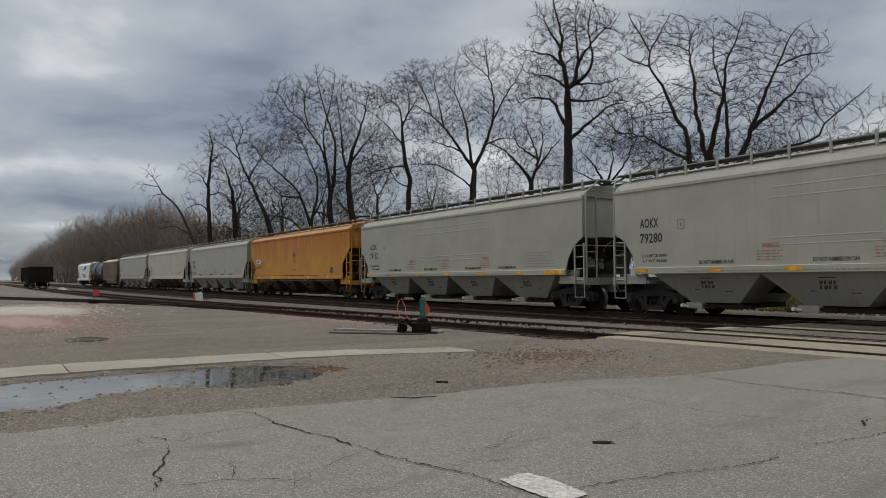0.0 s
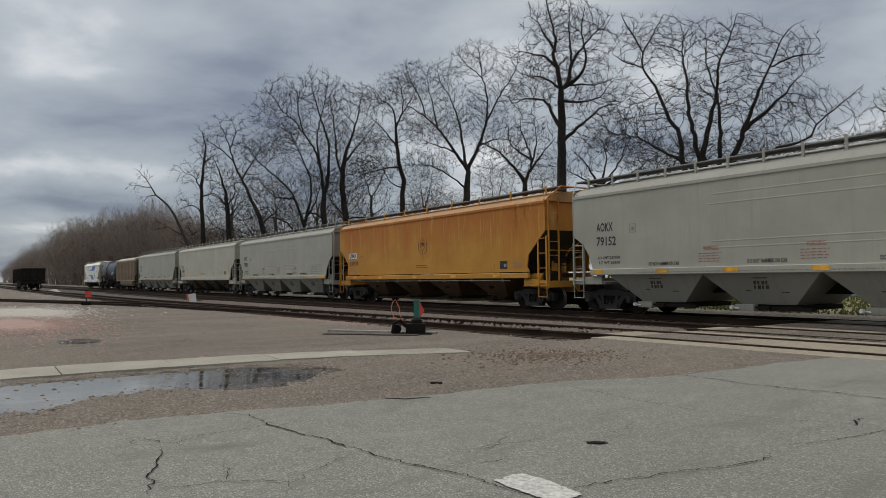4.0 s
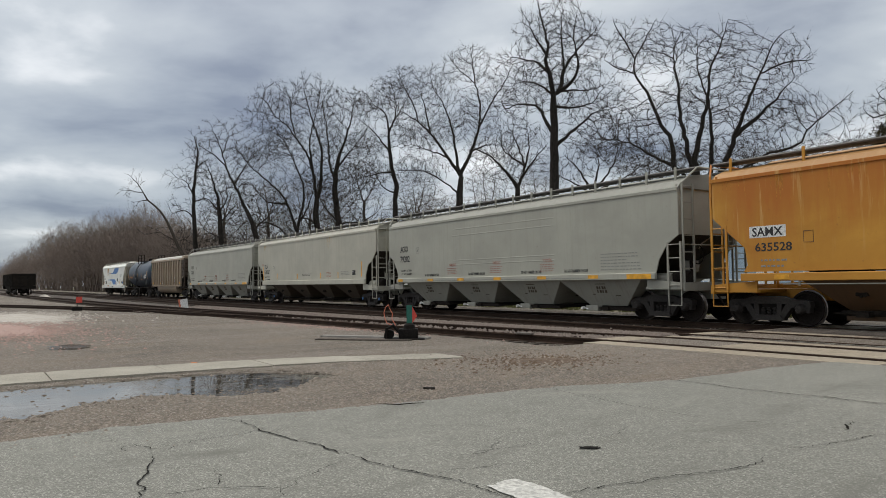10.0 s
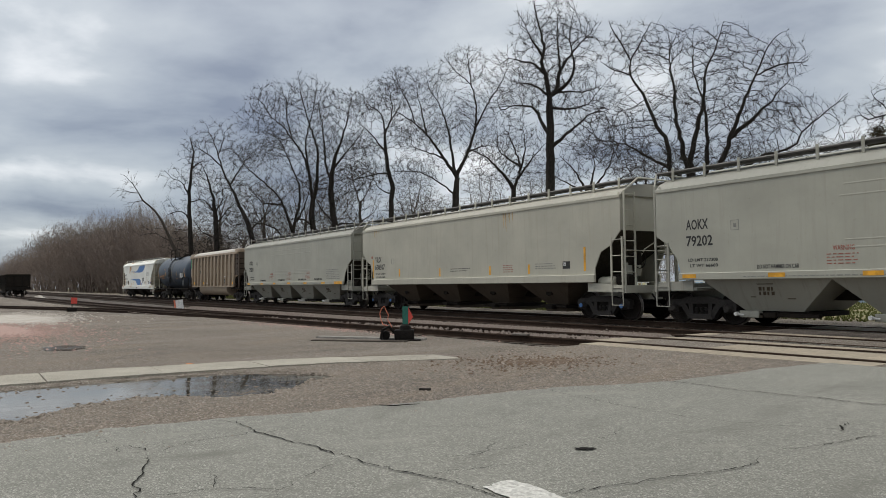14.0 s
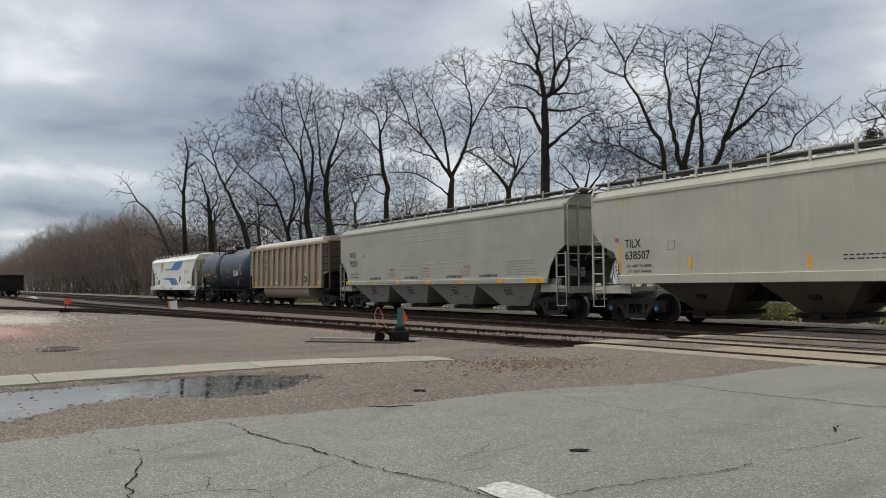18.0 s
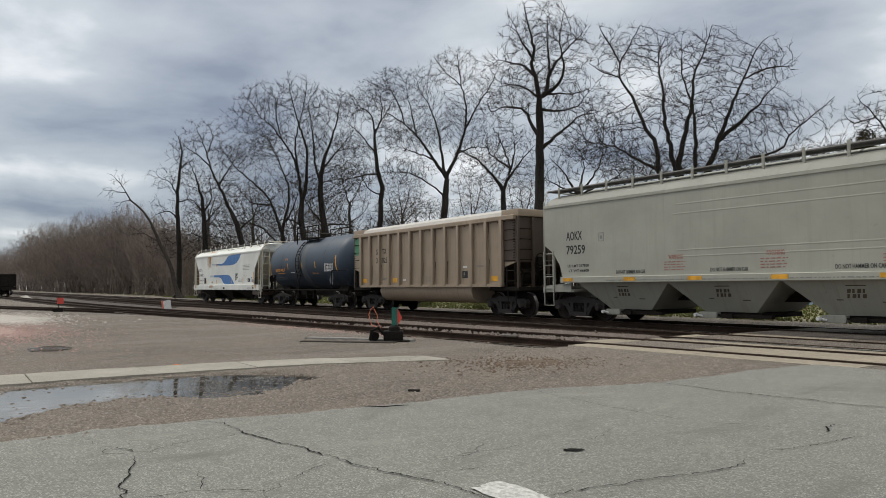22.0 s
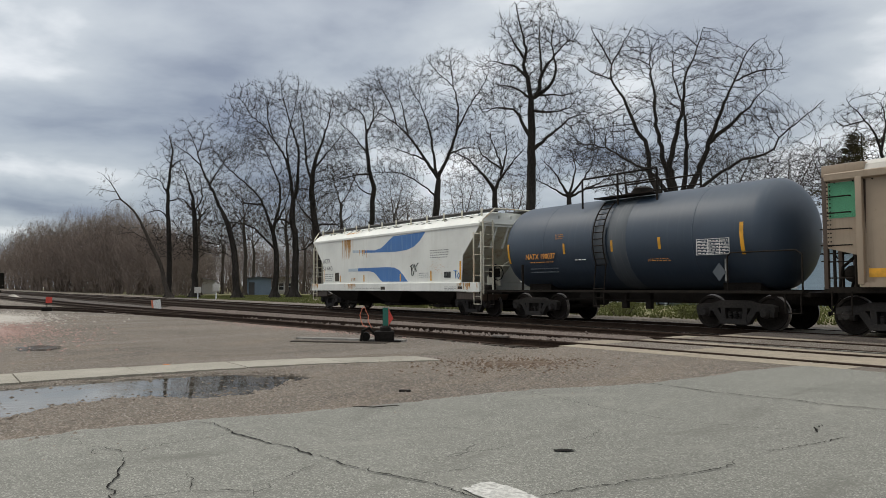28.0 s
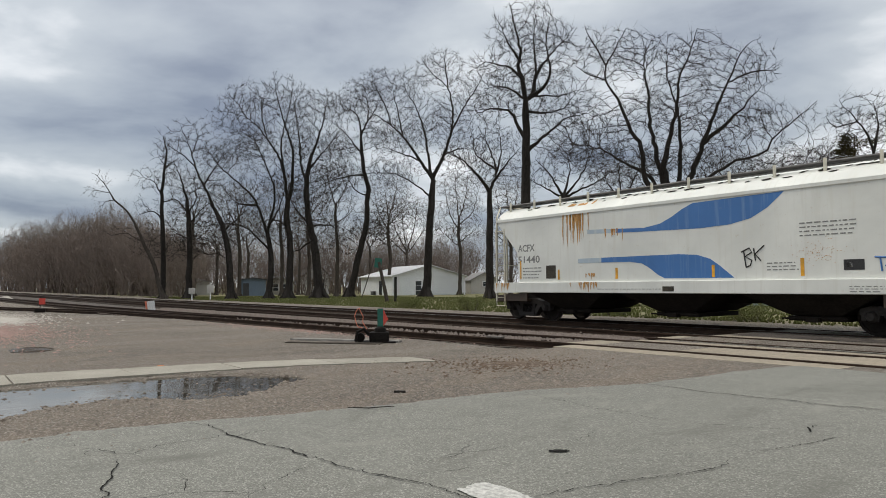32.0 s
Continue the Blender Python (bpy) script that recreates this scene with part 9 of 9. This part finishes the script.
def marker_panel(x, y):
    s = thing("marker_panel", "small white panel with an orange edge beside the track", "marker", m=pose(x, y, rise(x) - 0.15, 0, -8, 76))
    part("panel", boxed(-0.12, 0.3, -0.03, 0.03, 0.0, 0.58), "white_mark", s)
    part("edge_board", boxed(-0.22, -0.125, -0.05, 0.03, -0.02, 0.6), "hose_red", s, "orange edge board")


marker_panel(-44.3, 10.9)


def relay_box(x, y, h):
    s = thing("relay_box", "small pale grey signal box on a post", "signal box", m=pose(x, y, ground_z(x, y), 0, 0, 77))
    part("post", tube(bmesh.new(), [(0, 0, -0.05), (0, 0, h * 0.6)], 0.06, 8), "house_white", s)
    part("cabinet", boxed(-0.3, 0.3, -0.18, 0.18, h * 0.5, h, bevel=0.02), "wall_tan", s)


relay_box(-70.2, 12.6 - 1.0 + 9.5, 1.15)
relay_box(-67.5, 22.0, 1.45)


def leaning_sign():
    s = thing("sign_post", "green sign on a leaning pole in the grass", "sign", m=pose(-66.0, 37.4, -0.1, 0, 0, 60))
    part("pole", tube(bmesh.new(), [(0, 0, 0), (0.75, 0, 2.3), (1.35, 0, 4.2)], 0.05, 8), "bark_pale", s)
    part("board", boxed(1.0, 1.75, -0.07, -0.05, 3.5, 4.5), "target_green", s, "green sign board", m=pose(0, 0, 0, 0, 6, 0))


leaning_sign()
s = part("post", tube(bmesh.new(), [(0, 0, -0.2), (-0.35, 0, 1.6), (-0.7, 0, 3.2)], [0.16, 0.14, 0.12], 9), "bark_pale", None, m=pose(-49.0, 30.2, 0, 0, 0, 60))
tagged(s, "weathered leaning wooden post in the grass", "post")
s = part("post", tube(bmesh.new(), [(0, 0, -0.2), (0, 0, 2.0)], [0.12, 0.11], 9), "bark", None, m=pose(-48.3, 30.5, 0, 0, 0, 60))
tagged(s, "dark wooden post stub in the grass", "post")


def utility_pole(x, y, h):
    t = thing("utility_pole", "distant wooden utility pole with a crossarm", "pole", m=pose(x, y, 0))
    part("pole", tube(bmesh.new(), [(0, 0, -0.3), (0, 0, h)], [0.17, 0.11], 8), "bark", t)
    part("crossarm", boxed(-0.06, 0.06, -1.1, 1.1, h - 0.75, h - 0.6), "bark", t)


for x, y, h in ((-290, 1.0, 12), (-345, 4.0, 12), (-400, 6.0, 12)):
    utility_pole(x, y, h)


def mound(name, label, cx, cy, rx, ry, h, mat, seed, turn=0):
    """A low spread heap with an uneven rim."""
    bm = bmesh.new()
    n, rings = 48, 9
    rows = []
    for j in range(rings + 1):
        f = j / rings
        row = []
        for k in range(n):
            a = math.tau * k / n
            w = 1 + 0.3 * noise.noise(Vector((math.cos(a) * 1.6, math.sin(a) * 1.6, seed))) * f
            x, y = rx * f * w * math.cos(a), ry * f * w * math.sin(a)
            c, s = math.cos(radians(turn)), math.sin(radians(turn))
            gx, gy = cx + x * c - y * s, cy + x * s + y * c
            z = ground_z(gx, gy) + h * (math.cos(math.pi * f) * 0.5 + 0.5) * (1 + 0.35 * noise.noise(Vector((x, y, seed)))) - 0.012 * f + 0.006
            row.append(bm.verts.new((gx, gy, z)))
        rows.append(row)
    for a, b in zip(rows, rows[1:]):
        for k in range(n):
            bm.faces.new((a[k], a[(k + 1) % n], b[(k + 1) % n], b[k]))
    return tagged(part(name, bm, mat, smooth=60), label, "gravel", kind="stuff")


mound("gravel_heap", "low spread heap of pale crushed gravel", -35.0, 1.6, 6.5, 2.3, 0.1, "pale_gravel", 3, 4)
mound("gravel_heap", "low spread of pinkish crushed gravel on the lot", -25.8, 1.0, 5.2, 1.4, 0.03, "pink_gravel", 7, 6)

mound("dirt_heap", "low ridge of pale dirt beside the far tracks", -118, 9.6, 16.0, 1.0, 0.4, "pale_gravel", 9, -2)


def pebbles(name, label, count, seed, place, lo, hi, mat):
    """Loose stones strewn on the ground: small squashed solids in one mesh."""
    rnd = random.Random(seed)
    ico = [(0, 0, 1), (0.9, 0, 0.1), (0.2, 0.85, 0), (-0.8, 0.4, 0.1), (-0.5, -0.75, 0), (0.4, -0.8, 0.1)]
    tri = [(0, 1, 2), (0, 2, 3), (0, 3, 4), (0, 4, 5), (0, 5, 1)]
    verts, faces = [], []
    for _ in range(count):
        x, y = place(rnd)
        s = lo * (hi / lo) ** (rnd.random() ** 2.2)
        a = rnd.random() * math.tau
        c, d = math.cos(a) * s, math.sin(a) * s
        z = ground_z(x, y)
        if mat == "damp_soil":
            z = max(z, -0.052)
        i = len(verts)
        fl = rnd.uniform(0.4, 0.8) if mat != "damp_soil" else rnd.uniform(0.15, 0.4)
        verts += [(x + p * c - q * d, y + p * d + q * c, z + r * s * fl) for p, q, r in ico]
        faces += [(i + u, i + v, i + w) for u, v, w in tri]
    me = bpy.data.meshes.new(name)
    me.from_pydata(verts, [], faces)
    me.materials.append(M[mat])
    return tagged(new(name, me), label, "stones", kind="stuff")


pebbles("stones", "loose pale stones strewn on the dirt shoulder", 17000, 3, lambda r: (r.uniform(-10.4, -5.9) + r.gauss(0, 0.2), r.uniform(-1.5, 10.2)), 0.006, 0.042, "stone")
pebbles("stones", "loose stones strewn over the gravel lot", 6000, 5, lambda r: (-12 - 22 * r.random() ** 1.5, r.uniform(-2, 9.0)), 0.01, 0.045, "stone")

pebbles("gravel", "pale crushed gravel strewn round its heap", 5000, 7, lambda r: (-35.0 + r.gauss(0, 3.6), 1.7 + r.gauss(0, 1.2)), 0.03, 0.08, "pale_gravel")
pebbles("gravel", "pinkish crushed gravel strewn over the lot", 7000, 8, lambda r: (-25.5 + r.gauss(0, 3.6), 1.1 + r.gauss(0, 1.1)), 0.02, 0.055, "pink_gravel")
pebbles("gravel", "pinkish crushed gravel spilled beside the near rail", 1500, 10, lambda r: (lambda x: (x, third_y(x) - 2.2 + r.gauss(0, 0.35)))(-20 + r.gauss(0, 3.0)), 0.015, 0.045, "pink_gravel")
pebbles("debris", "dark clods and leaves floating at the puddle's rim", 1500, 31, lambda r: (lambda y: ((PUD_NEAR(y) - 0.15 if r.random() < 0.6 else PUD_FAR(y) + 0.12) + r.gauss(0, 0.2), y))(r.uniform(-0.5, 4.3)), 0.006, 0.04, "damp_soil")
pebbles("debris", "dark leaves and clods lying in the shallow puddle", 230, 33, lambda r: (lambda y: (PUD_FAR(y) + (PUD_NEAR(y) - PUD_FAR(y)) * r.random(), y))(r.uniform(-0.5, 4.2)), 0.008, 0.05, "damp_soil")
tagged(part("litter", boxed(-0.05, 0.05, -0.025, 0.025, 0, 0.03, bevel=0.01), "litter", None, m=pose(-11.9, 3.1, ground_z(-11.9, 3.1), 0, 0, 30)), "scrap of orange plastic litter on the dirt", "litter")


def ballast_stones():
    """Crushed stone heaped between and beside the tracks."""
    rnd = random.Random(9)
    verts, faces = [], []
    ico = [(0, 0, 0.9), (0.9, 0, 0.0), (0.2, 0.85, 0.1), (-0.8, 0.4, 0), (-0.5, -0.75, 0.1), (0.4, -0.8, 0)]
    tri = [(0, 1, 2), (0, 2, 3), (0, 3, 4), (0, 4, 5), (0, 5, 1)]
    for _ in range(26000):
        x = -10.8 - 34 * rnd.random() ** 1.5
        lane = rnd.random()
        if lane < 0.42:
            y = (third_y(x) + second_y(x)) / 2 + rnd.gauss(0, 0.55)
            z = -0.13 + 0.1 * math.exp(-((y - (third_y(x) + second_y(x)) / 2) / 0.6) ** 2)
        elif lane < 0.66:
            y = third_y(x) + rnd.uniform(-2.4, 0.6)
            z = -0.2 if y > third_y(x) - 1.5 else -0.2 + 0.15 * (third_y(x) - 1.5 - y)
        else:
            y = rnd.uniform(second_y(x) - 0.8, main_y(x) + 2.0)
            z = -0.2
        s = rnd.uniform(0.03, 0.085) if lane < 0.42 else rnd.uniform(0.02, 0.05)
        a = rnd.random() * math.tau
        c, d = math.cos(a) * s, math.sin(a) * s
        i = len(verts)
        verts += [(x + p * c - q * d, y + p * d + q * c, rise(x) + z + r * s) for p, q, r in ico]
        faces += [(i + u, i + v, i + w) for u, v, w in tri]
    me = bpy.data.meshes.new("ballast_stones")
    me.from_pydata(verts, [], faces)
    me.materials.append(M["ballast_stone"])
    tagged(new("ballast_stones", me), "grey and pinkish crushed ballast stones between the tracks", "ballast", kind="stuff")


ballast_stones()


def grass_tufts():
    """Rough grass over the bank beyond the tracks."""
    rnd = random.Random(12)
    verts, faces = [], []
    for _ in range(26000):
        x = -5 - 85 * rnd.random()
        y = main_y(x) + 3.4 + 26 * rnd.random() ** 1.3
        h, a = rnd.uniform(0.04, 0.13), rnd.random() * math.tau
        z = ground_z(x, y)
        for j in range(3):
            b = a + j * 2.1
            c, s = math.cos(b), math.sin(b)
            i = len(verts)
            verts += [(x + c * 0.05, y + s * 0.05, z - 0.02), (x - c * 0.05, y - s * 0.05, z - 0.02), (x + s * h * 0.5, y - c * h * 0.5, z + h)]
            faces.append((i, i + 1, i + 2))
    me = bpy.data.meshes.new("grass")
    me.from_pydata(verts, [], faces)
    me.materials.append(M["blade"])
    tagged(new("grass", me), "rough green and straw-coloured grass on the bank", "grass", kind="stuff")


grass_tufts()


mound("dirt_patch", "brown rotting leaves and damp soil beside the road", -8.6, 7.75, 0.95, 0.55, 0.012, "leaf_litter", 15, 50)
pebbles("clods", "dark clods of soil and wet leaves", 1500, 21, lambda r: (-8.7 + r.gauss(0, 0.6), 7.6 + r.gauss(0, 0.75)), 0.01, 0.045, "leaf_litter")


def grow(rnd, out, p, d, length, r, level, spec, least):
    """One branch and its children. spec rows: (children, length ratio, spread degrees, upward pull, wobble)."""
    kids, ratio, spread, up, wob = spec[min(level, len(spec) - 1)]
    n = 6 if level < 2 else 4
    pts, dirs = [p.copy()], []
    for _ in range(n):
        d = (d + Vector((rnd.uniform(-wob, wob), rnd.uniform(-wob, wob), rnd.uniform(-wob, wob) + up))).normalized()
        p = p + d * (length / n)
        pts.append(p.copy())
        dirs.append(d.copy())
    tip = max(least * 0.6, r * (0.12 if level < 2 else 0.3))
    out.append((pts, [r + (tip - r) * (i / n) ** 0.85 for i in range(n + 1)], level))
    if level + 1 >= len(spec):
        return
    for k in range(kids):
        f = 0.2 + 0.8 * (k + rnd.random()) / kids if k < kids - 1 else 0.97
        i = min(n - 1, int(f * n))
        q = pts[i].lerp(pts[i + 1], f * n - i)
        base = dirs[i]
        side = base.cross(Vector((rnd.uniform(-1, 1), rnd.uniform(-1, 1), rnd.uniform(-1, 1)))).normalized()
        a = radians(spread * rnd.uniform(0.6, 1.35))
        grow(rnd, out, q, (base * math.cos(a) + side * math.sin(a)).normalized(), length * ratio * rnd.uniform(0.65, 1.3) * (1.25 - 0.65 * f), max(least, (r + (tip - r) * f) * 0.62), level + 1, spec, least)


def low_bush(x, y, wide, high, seed):
    """A low weedy bush: short stems with many small leaves."""
    b = thing("bush", "low green weedy bush beyond the tracks", "bush", "weedy bushes beyond the tracks", m=pose(x, y, ground_z(x, y)))
    rnd = random.Random(seed)
    br = []
    for k in range(16):
        a = rnd.random() * math.tau
        grow(rnd, br, Vector((math.cos(a) * wide * 0.3 * rnd.random(), math.sin(a) * wide * 0.3 * rnd.random(), 0)), Vector((math.cos(a) * 0.8, math.sin(a) * 0.8, 1)).normalized(), high * rnd.uniform(0.7, 1.1), 0.012, 1, (None, (4, 0.6, 40, 0.03, 0.2), (0, 0, 0, 0, 0.2)), 0.005)
    bm = bmesh.new()
    for pts, rad, _ in br:
        tube(bm, pts, rad, 4)
    part("stems", bm, "bark_pale", b)
    verts, faces = [], []
    for pts, _, _ in br:
        for _ in range(60):
            p = pts[rnd.randrange(len(pts))] + Vector((rnd.gauss(0, 0.14), rnd.gauss(0, 0.14), rnd.gauss(0, 0.09)))
            d = Vector((rnd.uniform(-1, 1), rnd.uniform(-1, 1), rnd.uniform(-0.4, 1))).normalized() * 0.05
            w = d.orthogonal().normalized() * 0.012
            i = len(verts)
            verts += [p[:], (p + d * 0.5 + w)[:], (p + d)[:], (p + d * 0.5 - w)[:]]
            faces.append((i, i + 1, i + 2, i + 3))
    me = bpy.data.meshes.new("foliage")
    me.from_pydata(verts, [], faces)
    me.materials.append(M["blade"])
    part("foliage", me, "", b)


for k, (x, w, h) in enumerate(((-28.6, 1.6, 0.7), (-24.3, 1.5, 0.65), (-19.9, 1.5, 0.7), (-13.4, 1.8, 0.75), (-35.0, 1.4, 0.55), (-16.6, 1.2, 0.5))):
    low_bush(x, 22.6 + 0.4 * (k % 3), w, h, 300 + k)

# ---- what moves: the freight train rolls along the main track ----


def travel(t):
    """Metres that the train has gone by t seconds: about 4 m/s, easing off a little."""
    u = t / 16 - 1
    return sum(c * (u ** (k + 1) - (-1) ** (k + 1)) for k, c in enumerate((65.21, -0.125, -1.239, -0.566, 1.033)))


def motions():
    for car, x0 in TRAIN:
        rows = []
        for k in range(33):
            x = x0 + travel(k)
            s = main_y(x + 4) - main_y(x - 4)
            rows.append((k, pose(x, main_y(x), rise(x), 0, -math.degrees(math.atan((rise(x + 4) - rise(x - 4)) / 8)), math.degrees(math.atan(s / 8)))))
        walk(car, rows)
    step = 4.8 / 30
    for axle, dx in AXLES:
        rows = [(t, pose(dx, 0, WHEEL_R) @ Matrix.Rotation(travel(t) / WHEEL_R, 4, "Y")) for t in [step * k for k in range(int(32 / step) + 1)]]
        walk(axle, rows)


motions()
